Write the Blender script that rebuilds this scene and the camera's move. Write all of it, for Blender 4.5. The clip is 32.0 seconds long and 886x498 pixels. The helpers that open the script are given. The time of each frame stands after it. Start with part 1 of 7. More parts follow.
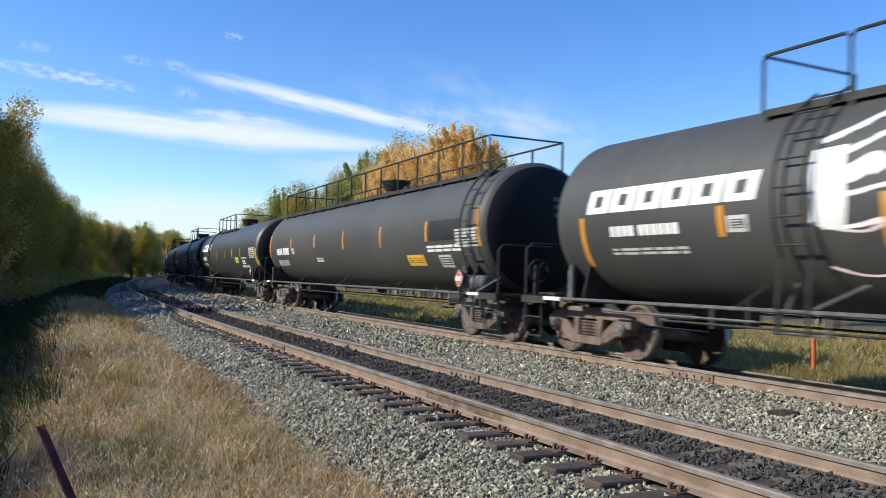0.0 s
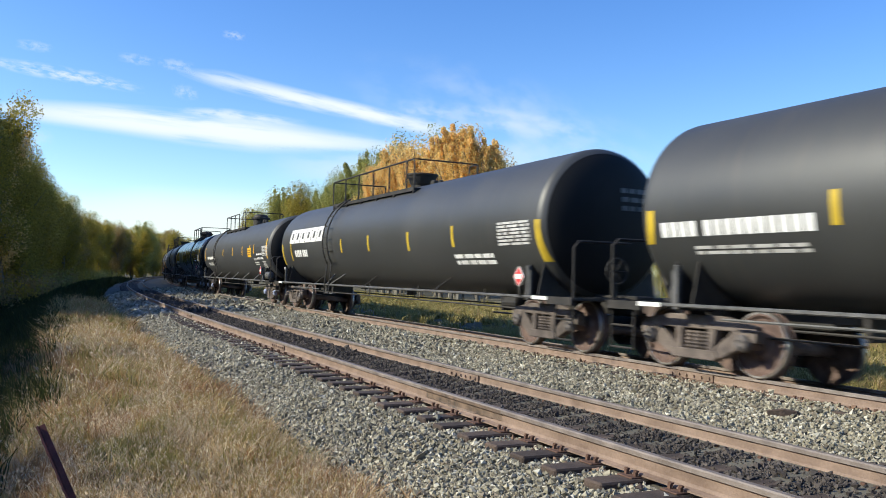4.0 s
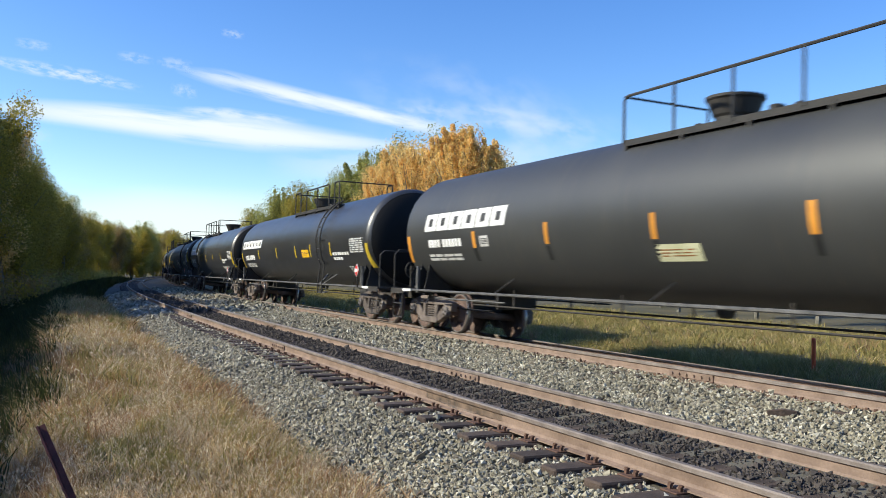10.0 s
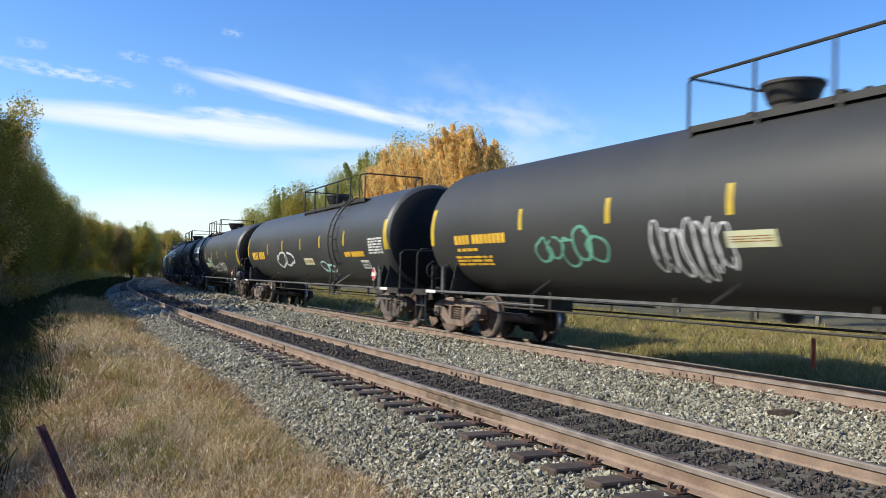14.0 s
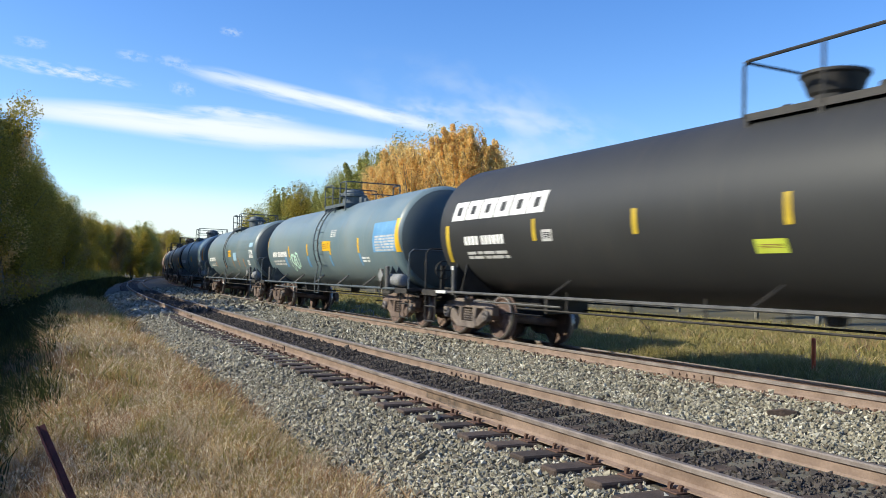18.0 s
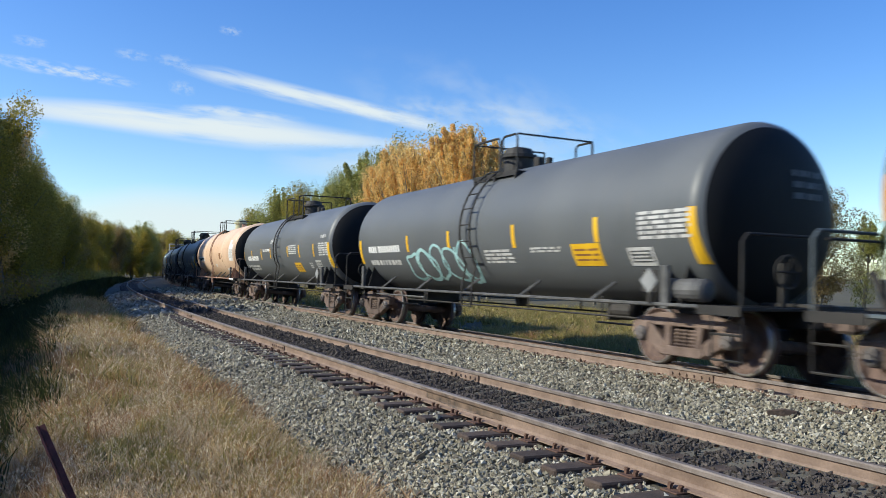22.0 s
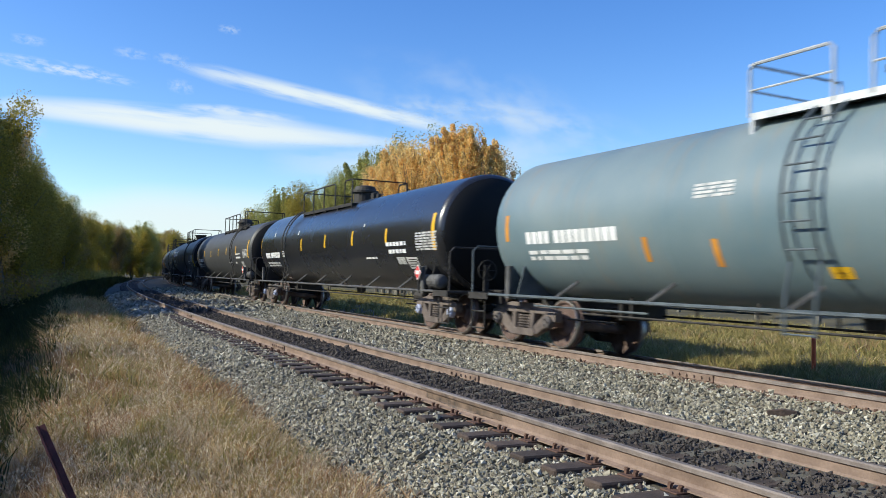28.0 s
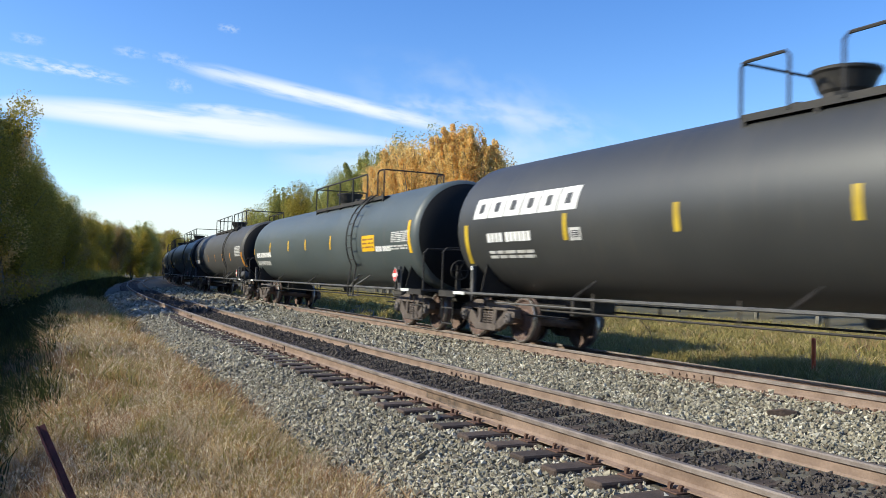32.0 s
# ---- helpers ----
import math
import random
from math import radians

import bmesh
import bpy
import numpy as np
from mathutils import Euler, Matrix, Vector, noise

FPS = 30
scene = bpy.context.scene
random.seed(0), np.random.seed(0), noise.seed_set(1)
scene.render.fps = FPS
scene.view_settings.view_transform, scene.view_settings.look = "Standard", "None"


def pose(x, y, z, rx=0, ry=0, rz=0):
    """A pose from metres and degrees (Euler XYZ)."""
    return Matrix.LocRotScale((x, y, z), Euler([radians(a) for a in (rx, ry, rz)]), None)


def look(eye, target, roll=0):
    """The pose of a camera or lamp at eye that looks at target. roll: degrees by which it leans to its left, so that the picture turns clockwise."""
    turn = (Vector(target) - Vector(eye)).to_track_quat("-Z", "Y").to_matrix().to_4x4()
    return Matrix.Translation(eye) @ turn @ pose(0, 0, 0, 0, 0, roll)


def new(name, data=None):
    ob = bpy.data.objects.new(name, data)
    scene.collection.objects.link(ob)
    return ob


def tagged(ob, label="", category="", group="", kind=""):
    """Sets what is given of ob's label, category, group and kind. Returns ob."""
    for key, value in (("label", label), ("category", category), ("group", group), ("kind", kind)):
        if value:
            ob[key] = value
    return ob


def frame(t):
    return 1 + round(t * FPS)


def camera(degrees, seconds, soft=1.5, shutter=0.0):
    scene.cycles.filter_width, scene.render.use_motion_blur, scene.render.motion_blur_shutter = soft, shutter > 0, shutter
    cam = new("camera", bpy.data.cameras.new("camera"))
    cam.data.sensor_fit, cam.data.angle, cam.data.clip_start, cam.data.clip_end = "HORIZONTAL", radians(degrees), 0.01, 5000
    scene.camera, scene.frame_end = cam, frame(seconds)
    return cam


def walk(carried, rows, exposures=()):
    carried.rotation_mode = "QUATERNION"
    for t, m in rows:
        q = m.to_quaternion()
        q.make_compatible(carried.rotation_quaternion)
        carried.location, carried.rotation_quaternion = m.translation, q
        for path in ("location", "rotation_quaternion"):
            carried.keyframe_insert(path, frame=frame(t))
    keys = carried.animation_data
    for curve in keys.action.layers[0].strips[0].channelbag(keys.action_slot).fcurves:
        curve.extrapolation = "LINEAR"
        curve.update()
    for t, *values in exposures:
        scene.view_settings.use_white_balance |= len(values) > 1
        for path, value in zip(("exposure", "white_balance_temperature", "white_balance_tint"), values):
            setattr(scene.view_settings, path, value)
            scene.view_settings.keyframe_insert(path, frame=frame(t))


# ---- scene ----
# Two railway tracks on one wide curve. Places beside them are given as (lat, s):
# lat metres to the right of the camera's foot, s metres along the curve, away from the camera.
CURVE_R = 782.0
NEAR_RAIL = 4.473            # lateral place of the near track's near rail
GAUGE = 1.505                # between rail centres
TRAIN_RAIL = NEAR_RAIL + 4.376
TRAIN_MID = TRAIN_RAIL + GAUGE / 2
CANT_NEAR, CANT_TRAIN, TRAIN_Z = 0.041, 0.143, 0.047
TILT = math.atan(CANT_TRAIN / GAUGE)
LEAN = 0.015                  # of the car bodies on their springs


def at(lat, s, z=0.0):
    """World place of a point beside the tracks."""
    p = s / CURVE_R
    return Vector((CURVE_R - (CURVE_R - lat) * math.cos(p), (CURVE_R - lat) * math.sin(p), z))


def turn_at(s):
    """Heading of the track at s: degrees for pose(), local y along the track."""
    return -math.degrees(s / CURVE_R)


# ---- camera ----
cam = camera(57.14, 32.0, soft=0.6, shutter=0.22)
EYE = Vector((0, 0, 1.412))
YAW, PITCH, ROLL = 0.4764, 0.0300, math.degrees(0.0137)
AIM = EYE + 20 * Vector((math.sin(YAW) * math.cos(PITCH), math.cos(YAW) * math.cos(PITCH), math.sin(PITCH)))
walk(cam, [(0, look(EYE, AIM, ROLL)), (32, look(EYE, AIM, ROLL))], exposures=[(t, v + 0.25, k, 3) for t, v, k in ((0, 0.0, 6200), (1.5, 0.13, 6430), (9, 0.13, 6460), (12, 0.08, 6430), (18, 0.1, 6460), (19, -0.08, 6250), (22, -0.12, 6200), (23.2, -0.06, 6200), (24, -0.26, 6000), (25, -0.4, 5900), (27, -0.15, 6050), (28, -0.04, 6200), (29, 0.12, 6460), (32, 0.1, 6460))])

# ---- world and sun ----
SUN_ELEV, SUN_AZ = 31.5, -71.0     # azimuth from +y towards +x
world = bpy.data.worlds.new("sky")
scene.world = world
world.use_nodes = True
wn = world.node_tree
sky = wn.nodes.new("ShaderNodeTexSky")
sky.sky_type = "NISHITA"
sky.sun_disc = False
sky.sun_elevation = radians(SUN_ELEV)
sky.sun_rotation = radians(SUN_AZ)
sky.air_density, sky.dust_density, sky.ozone_density = 1.0, 0.5, 3.0
wn.nodes["Background"].inputs["Strength"].default_value = 0.175
deep = wn.nodes.new("ShaderNodeHueSaturation")       # a deep, clear autumn sky
deep.inputs["Saturation"].default_value = 1.28
deep.inputs["Hue"].default_value = 0.516
wn.links.new(sky.outputs[0], deep.inputs["Color"])
wn.links.new(deep.outputs[0], wn.nodes["Background"].inputs["Color"])
sun_data = bpy.data.lights.new("sun", "SUN")
sun_data.energy, sun_data.angle, sun_data.color = 5.0, radians(0.53), (1.0, 0.92, 0.78)
sun = new("sun", sun_data)
e, z_ = radians(SUN_ELEV), radians(SUN_AZ)
SUN_WAY = Vector((math.cos(e) * math.sin(z_), math.cos(e) * math.cos(z_), math.sin(e)))
sun.matrix_world = look(SUN_WAY * 100, (0, 0, 0))


# ---- materials ----
def material(name, low, high, rough=0.8, metal=0.0, scale=6.0, fine=60.0, bump=0.2, spread=0.5, coords="Object", random_tone=0.0, spec=0.5, coat=0.0, coat_rough=0.12):
    """Two-scale noise between two colours, fine relief, roughness that varies; random_tone shifts each object."""
    m = bpy.data.materials.new(name)
    m.use_nodes = True
    t = m.node_tree
    n, l = t.nodes, t.links
    b = n["Principled BSDF"]
    tc = n.new("ShaderNodeTexCoord")
    big, small = n.new("ShaderNodeTexNoise"), n.new("ShaderNodeTexNoise")
    for node, sc, det in ((big, scale, 5.0), (small, fine, 3.0)):
        node.inputs["Scale"].default_value = sc
        node.inputs["Detail"].default_value = det
        l.new(tc.outputs[coords], node.inputs["Vector"])
    add = n.new("ShaderNodeMath")
    add.operation = "MULTIPLY_ADD"
    add.inputs[1].default_value = 0.35
    l.new(small.outputs["Fac"], add.inputs[0])
    l.new(big.outputs["Fac"], add.inputs[2])
    ramp = n.new("ShaderNodeValToRGB")
    ramp.color_ramp.elements[0].position, ramp.color_ramp.elements[1].position = 0.67 - spread * 0.4, 0.67 + spread * 0.4
    ramp.color_ramp.elements[0].color, ramp.color_ramp.elements[1].color = (*low, 1), (*high, 1)
    l.new(add.outputs[0], ramp.inputs["Fac"])
    colour = ramp.outputs["Color"]
    if random_tone:
        info = n.new("ShaderNodeObjectInfo")
        hsv = n.new("ShaderNodeHueSaturation")
        rng = n.new("ShaderNodeMapRange")
        rng.inputs["To Min"].default_value, rng.inputs["To Max"].default_value = 1 - random_tone, 1 + random_tone
        l.new(info.outputs["Random"], rng.inputs["Value"])
        l.new(rng.outputs["Result"], hsv.inputs["Value"])
        l.new(colour, hsv.inputs["Color"])
        colour = hsv.outputs["Color"]
    l.new(colour, b.inputs["Base Color"])
    rr = n.new("ShaderNodeMapRange")
    rr.inputs["To Min"].default_value, rr.inputs["To Max"].default_value = max(rough - 0.1, 0.02), min(rough + 0.1, 1)
    l.new(big.outputs["Fac"], rr.inputs["Value"])
    l.new(rr.outputs["Result"], b.inputs["Roughness"])
    b.inputs["Metallic"].default_value = metal
    b.inputs["Specular IOR Level"].default_value = spec
    b.inputs["Coat Weight"].default_value = coat
    b.inputs["Coat Roughness"].default_value = coat_rough
    if bump:
        bp = n.new("ShaderNodeBump")
        bp.inputs["Strength"].default_value = bump
        bp.inputs["Distance"].default_value = 0.01
        l.new(small.outputs["Fac"], bp.inputs["Height"])
        l.new(bp.outputs["Normal"], b.inputs["Normal"])
    return m


def island_material(name, colours, rough=0.9, translucent=0.0, spec=0.3, patch=None, patch_scale=0.45):
    """Each loose piece of a mesh takes its own tone out of a row of colours."""
    m = bpy.data.materials.new(name)
    m.use_nodes = True
    n, l = m.node_tree.nodes, m.node_tree.links
    b = n["Principled BSDF"]
    geo, ramp = n.new("ShaderNodeNewGeometry"), n.new("ShaderNodeValToRGB")
    el = ramp.color_ramp.elements
    while len(el) < len(colours):
        el.new(0.5)
    for i, c in enumerate(colours):
        el[i].position = i / (len(colours) - 1)
        el[i].color = (*c, 1)
    l.new(geo.outputs["Random Per Island"], ramp.inputs["Fac"])
    tc, noise_t, mix = n.new("ShaderNodeTexCoord"), n.new("ShaderNodeTexNoise"), n.new("ShaderNodeMixRGB")
    noise_t.inputs["Scale"].default_value = 1.3
    l.new(tc.outputs["Object"], noise_t.inputs["Vector"])
    mix.blend_type = "MULTIPLY"
    mix.inputs["Fac"].default_value = 0.5
    bright = n.new("ShaderNodeMapRange")
    bright.inputs["From Min"].default_value, bright.inputs["From Max"].default_value = 0.3, 0.7
    bright.inputs["To Min"].default_value, bright.inputs["To Max"].default_value = 0.55, 1.25
    l.new(noise_t.outputs["Fac"], bright.inputs["Value"])
    l.new(ramp.outputs["Color"], mix.inputs["Color1"])
    l.new(bright.outputs["Result"], mix.inputs["Color2"])
    tint = mix.outputs["Color"]
    if patch:
        for i, c in enumerate(patch):
            pn, pr, pm = n.new("ShaderNodeTexNoise"), n.new("ShaderNodeMapRange"), n.new("ShaderNodeMixRGB")
            shift = n.new("ShaderNodeVectorMath")
            shift.inputs[1].default_value = (17.3 * i, 5.1 * i, 0)
            l.new(tc.outputs["Object"], shift.inputs[0])
            l.new(shift.outputs[0], pn.inputs["Vector"])
            pn.inputs["Scale"].default_value, pn.inputs["Detail"].default_value = patch_scale * (1 + 0.7 * i), 4.0
            pr.inputs["From Min"].default_value, pr.inputs["From Max"].default_value = 0.47, 0.62
            pr.inputs["To Max"].default_value = 0.56
            l.new(pn.outputs["Fac"], pr.inputs["Value"])
            l.new(pr.outputs["Result"], pm.inputs["Fac"])
            l.new(tint, pm.inputs["Color1"])
            pm.inputs["Color2"].default_value = (*c, 1)
            tint = pm.outputs["Color"]
    l.new(tint, b.inputs["Base Color"])
    b.inputs["Roughness"].default_value = rough
    b.inputs["Specular IOR Level"].default_value = spec
    if translucent:
        tr, ms = n.new("ShaderNodeBsdfTranslucent"), n.new("ShaderNodeMixShader")
        l.new(tint, tr.inputs["Color"])
        ms.inputs[0].default_value = translucent
        l.new(b.outputs[0], ms.inputs[1])
        l.new(tr.outputs[0], ms.inputs[2])
        l.new(ms.outputs[0], n["Material Output"].inputs["Surface"])
    return m


M_GROUND = material("meadow_soil", (0.047, 0.043, 0.021), (0.111, 0.089, 0.043), 0.95, scale=0.35, fine=7.0, bump=0.6, coords="Object")
M_BALLAST = material("ballast_bed", (0.066, 0.059, 0.045), (0.150, 0.135, 0.102), 0.95, scale=1.2, fine=26.0, bump=1.0)
M_STONE = island_material("ballast_stone", [(0.165, 0.148, 0.105), (0.315, 0.285, 0.208), (0.205, 0.185, 0.132), (0.42, 0.385, 0.29), (0.115, 0.103, 0.076), (0.60, 0.56, 0.45), (0.26, 0.232, 0.162), (0.36, 0.322, 0.235), (0.088, 0.08, 0.062), (0.30, 0.248, 0.178)])
M_DARK_STONE = island_material("sooty_stone", [(0.042, 0.037, 0.034), (0.085, 0.071, 0.062), (0.055, 0.045, 0.039), (0.12, 0.10, 0.086), (0.03, 0.027, 0.025)])
M_RAIL = material("rusty_rail", (0.155, 0.104, 0.076), (0.27, 0.192, 0.146), 0.75, 0.1, scale=3.0, fine=40.0, bump=0.3)
M_RAILHEAD = material("worn_rail_head", (0.13, 0.105, 0.09), (0.24, 0.20, 0.175), 0.6, 0.15, scale=5.0, fine=50.0, bump=0.1)
M_TIE = material("creosoted_timber", (0.036, 0.025, 0.019), (0.095, 0.065, 0.049), 0.85, scale=5.0, fine=45.0, bump=0.7, random_tone=0.3)
M_IRON = material("rusty_iron", (0.080, 0.040, 0.028), (0.168, 0.096, 0.064), 0.8, 0.2, scale=9.0, fine=70.0, bump=0.4)
M_GRASS = island_material("dry_grass", [(0.520, 0.359, 0.161), (0.744, 0.570, 0.298), (0.124, 0.093, 0.037), (0.893, 0.720, 0.422), (0.446, 0.224, 0.111), (0.248, 0.235, 0.074), (0.620, 0.459, 0.224), (0.063, 0.053, 0.024)], translucent=0.4, patch=[(0.409, 0.198, 0.093), (0.248, 0.267, 0.074)], patch_scale=0.9)
M_GRASS_GREEN = island_material("meadow_grass", [(0.287, 0.239, 0.064), (0.426, 0.340, 0.123), (0.170, 0.170, 0.048), (0.489, 0.393, 0.170), (0.330, 0.266, 0.080)], translucent=0.25)
M_BARK = material("aspen_bark", (0.085, 0.076, 0.060), (0.238, 0.221, 0.178), 0.9, scale=3.0, fine=20.0, bump=0.5)
M_LEAF_OLIVE = island_material("olive_leaves", [(0.29, 0.235, 0.04), (0.44, 0.35, 0.06), (0.19, 0.175, 0.035), (0.56, 0.42, 0.07), (0.33, 0.27, 0.045)], 0.6, 0.45)
# Dark green weeds, their colour deepened further to carry the tree shade.
M_GRASS_DARK = island_material("rank_grass_shade_dark", [(0.038, 0.051, 0.016), (0.064, 0.074, 0.022), (0.028, 0.038, 0.013), (0.096, 0.089, 0.032)], translucent=0.3)
M_SEED = island_material("grass_seed_heads", [(0.683, 0.546, 0.351), (0.839, 0.731, 0.526), (0.488, 0.293, 0.166), (0.760, 0.624, 0.410)], translucent=0.4)
M_GRASS_RED = island_material("reddish_grass", [(0.325, 0.163, 0.081), (0.450, 0.250, 0.125), (0.150, 0.081, 0.044), (0.550, 0.362, 0.200), (0.250, 0.150, 0.062)], translucent=0.35)
M_RUST_STONE = island_material("rust_dusted_stone", [(0.187, 0.116, 0.077), (0.275, 0.182, 0.127), (0.143, 0.094, 0.066), (0.231, 0.165, 0.121)])
M_LEAF_GREEN = island_material("green_leaves", [(0.276, 0.294, 0.090), (0.396, 0.378, 0.102), (0.198, 0.228, 0.078), (0.504, 0.444, 0.126), (0.312, 0.324, 0.108)], 0.6, 0.5)
M_LEAF_GOLD = island_material("golden_leaves", [(0.88, 0.60, 0.18), (0.92, 0.70, 0.29), (0.74, 0.45, 0.13), (0.88, 0.65, 0.30), (0.68, 0.51, 0.18)], 0.6, 0.5)
M_LEAF_RUST = island_material("rusty_leaves", [(0.30, 0.22, 0.09), (0.40, 0.30, 0.12), (0.24, 0.20, 0.08), (0.36, 0.23, 0.11)], 0.6, 0.4)


def link_mesh(name, verts, faces, mat, smooth=False):
    me = bpy.data.meshes.new(name)
    me.from_pydata(verts, [], faces)
    me.materials.append(mat)
    if smooth:
        me.shade_smooth()
    return me


def part(name, bm, mat, parent, label="", loc=None):
    """Links a bmesh (or a ready mesh) as one mesh object under its thing."""
    if isinstance(bm, bmesh.types.BMesh):
        me = bpy.data.meshes.new(name)
        bm.to_mesh(me)
        bm.free()
        me.materials.append(mat)
    else:
        me = bm
    ob = new(name, me)
    ob.parent = parent
    if loc is not None:
        ob.matrix_basis = loc
    if label:
        ob["label"] = label
    return ob


def thing(name, label, category, group="", kind="", m=None):
    ob = new(name)
    ob.empty_display_size = 0.2
    if m is not None:
        ob.matrix_world = m
    return tagged(ob, label, category, group, kind)


# ---- small shape helpers, all on bmeshes ----
def box(bm, x0, x1, y0, y1, z0, z1, bevel=0.0):
    vs = [bm.verts.new(p) for p in ((x0, y0, z0), (x1, y0, z0), (x1, y1, z0), (x0, y1, z0), (x0, y0, z1), (x1, y0, z1), (x1, y1, z1), (x0, y1, z1))]
    fs = [bm.faces.new([vs[i] for i in f]) for f in ((3, 2, 1, 0), (4, 5, 6, 7), (0, 1, 5, 4), (1, 2, 6, 5), (2, 3, 7, 6), (3, 0, 4, 7))]
    if bevel:
        es = list({ed for f in fs for ed in f.edges})
        bmesh.ops.bevel(bm, geom=es, offset=bevel, segments=1, affect="EDGES")
    return bm


def rod(bm, a, b, r, sides=8, r2=None, caps=True):
    a, b = Vector(a), Vector(b)
    q = (b - a).to_track_quat("Z", "Y")
    rings = []
    for p, rad in ((a, r), (b, r if r2 is None else r2)):
        rings.append([bm.verts.new(p + q @ Vector((rad * math.cos(k * math.tau / sides), rad * math.sin(k * math.tau / sides), 0))) for k in range(sides)])
    for k in range(sides):
        bm.faces.new((rings[0][k], rings[0][(k + 1) % sides], rings[1][(k + 1) % sides], rings[1][k]))
    if caps:
        bm.faces.new(rings[0][::-1])
        bm.faces.new(rings[1])
    return bm


def pipe(bm, pts, r, sides=7):
    """A bent tube in one piece through the points."""
    pts = [Vector(p) for p in pts]
    rings, side = [], None
    for i, p in enumerate(pts):
        d = (pts[min(i + 1, len(pts) - 1)] - pts[max(i - 1, 0)]).normalized()
        if side is None:
            side = d.orthogonal().normalized()
        side = (side - d * side.dot(d)).normalized()
        other = d.cross(side)
        rings.append([bm.verts.new(p + r * (math.cos(k * math.tau / sides) * side + math.sin(k * math.tau / sides) * other)) for k in range(sides)])
    for a, b in zip(rings[:-1], rings[1:]):
        for k in range(sides):
            bm.faces.new((a[k], a[(k + 1) % sides], b[(k + 1) % sides], b[k]))
    bm.faces.new(rings[0][::-1])
    bm.faces.new(rings[-1])
    return bm


def lathe(bm, profile, axis_pt=(0, 0, 0), axis="Z", sides=24):
    """Turns (along, radius) pairs round an axis."""
    o = Vector(axis_pt)
    rings = []
    for h, r in profile:
        ring = []
        for k in range(sides):
            c, s_ = r * math.cos(k * math.tau / sides), r * math.sin(k * math.tau / sides)
            p = {"Z": Vector((c, s_, h)), "X": Vector((h, c, s_)), "Y": Vector((s_, h, c))}[axis]
            ring.append(bm.verts.new(o + p))
        rings.append(ring)
    for a, b in zip(rings[:-1], rings[1:]):
        for k in range(sides):
            bm.faces.new((a[k], a[(k + 1) % sides], b[(k + 1) % sides], b[k]))
    bm.faces.new(rings[0][::-1])
    bm.faces.new(rings[-1])
    return bm


# ---- ground: one sheet to the horizon, with the ditch beside the tracks ----
GROUND_PROFILE = [(-3000, 0.5), (-300, -0.4), (-40, -0.6), (-12, -0.7), (-8.5, -0.9), (-6.0, -1.25), (-4.4, -1.55), (-3.0, -1.6), (-1.6, -1.2), (-0.5, -0.68), (0.3, -0.42), (1.2, -0.36), (2.1, -0.46), (3.0, -0.66), (6, -0.75), (11.9, -0.9), (12.9, -0.84), (14.2, -0.64), (15.5, -0.58), (18, -0.56), (24, -0.55), (40, -0.2), (120, 0.2), (700, 0.4)]
BALLAST_PROFILE = [(2.62, -0.72), (2.85, -0.565), (3.45, -0.362), (3.86, -0.258), (4.47, -0.238), (5.2, -0.24), (5.7, -0.21), (5.98, -0.19), (6.1, -0.19), (6.5, -0.205), (7.2, -0.2), (7.9, -0.17), (8.3, -0.135), (8.85, -0.14), (9.6, -0.235), (10.35, -0.32), (10.95, -0.37), (11.6, -0.6), (12.4, -1.05)]


def along_profile(profile, x):
    xs, zs = [p[0] for p in profile], [p[1] for p in profile]
    return float(np.interp(x, xs, zs))


def ground_z(lat, s):
    z = along_profile(GROUND_PROFILE, lat)
    if -60 < lat < 2.6 or 12.4 < lat < 60:
        amp = 0.10 if lat < 2.6 else 0.07
        edge = min(abs(lat - 2.6), abs(lat - 12.4)) if lat > 0 else 1.0
        z += amp * min(edge, 1) * noise.noise(Vector((lat * 0.45, s * 0.3, 0.0)))
    return z


def make_ground():
    lats = [-3000, -1200, -500, -250, -120, -60, -40, -30, -22, -16] + list(np.arange(-13, 2.9, 0.5)) + [3.0, 4.5, 6, 8, 10, 12] + list(np.arange(12.4, 26, 0.8)) + [28, 32, 40, 50, 65, 90, 130, 200, 320, 500, 700, 779]
    ss = [-1228.0, -1000, -700, -450, -250, -120, -60, -30, -15] + list(np.arange(-8, 40, 0.8)) + list(np.arange(40, 120, 4.0)) + [130, 150, 180, 220, 280, 350, 450, 600, 800, 1000, 1228.0]
    verts, faces = [], []
    for s in ss:
        for la in lats:
            verts.append(at(la, s, ground_z(la, s)))
    nl = len(lats)
    for i in range(len(ss) - 1):
        for j in range(nl - 1):
            faces.append((i * nl + j, i * nl + j + 1, (i + 1) * nl + j + 1, (i + 1) * nl + j))
    # the half of the disc behind, coarse
    ss2 = list(np.linspace(1228, CURVE_R * math.tau - 1228, 24))
    base = len(verts)
    for s in ss2:
        for la in lats:
            verts.append(at(la, s, along_profile(GROUND_PROFILE, la)))
    for i in range(len(ss2) - 1):
        for j in range(nl - 1):
            faces.append((base + i * nl + j, base + i * nl + j + 1, base + (i + 1) * nl + j + 1, base + (i + 1) * nl + j))
    tagged(new("ground", link_mesh("ground", verts, faces, M_GROUND, True)), "dry grassy soil beside the railway, with a ditch", "ground", kind="structure")


make_ground()
TRACK_S = (-560.0, 720.0)


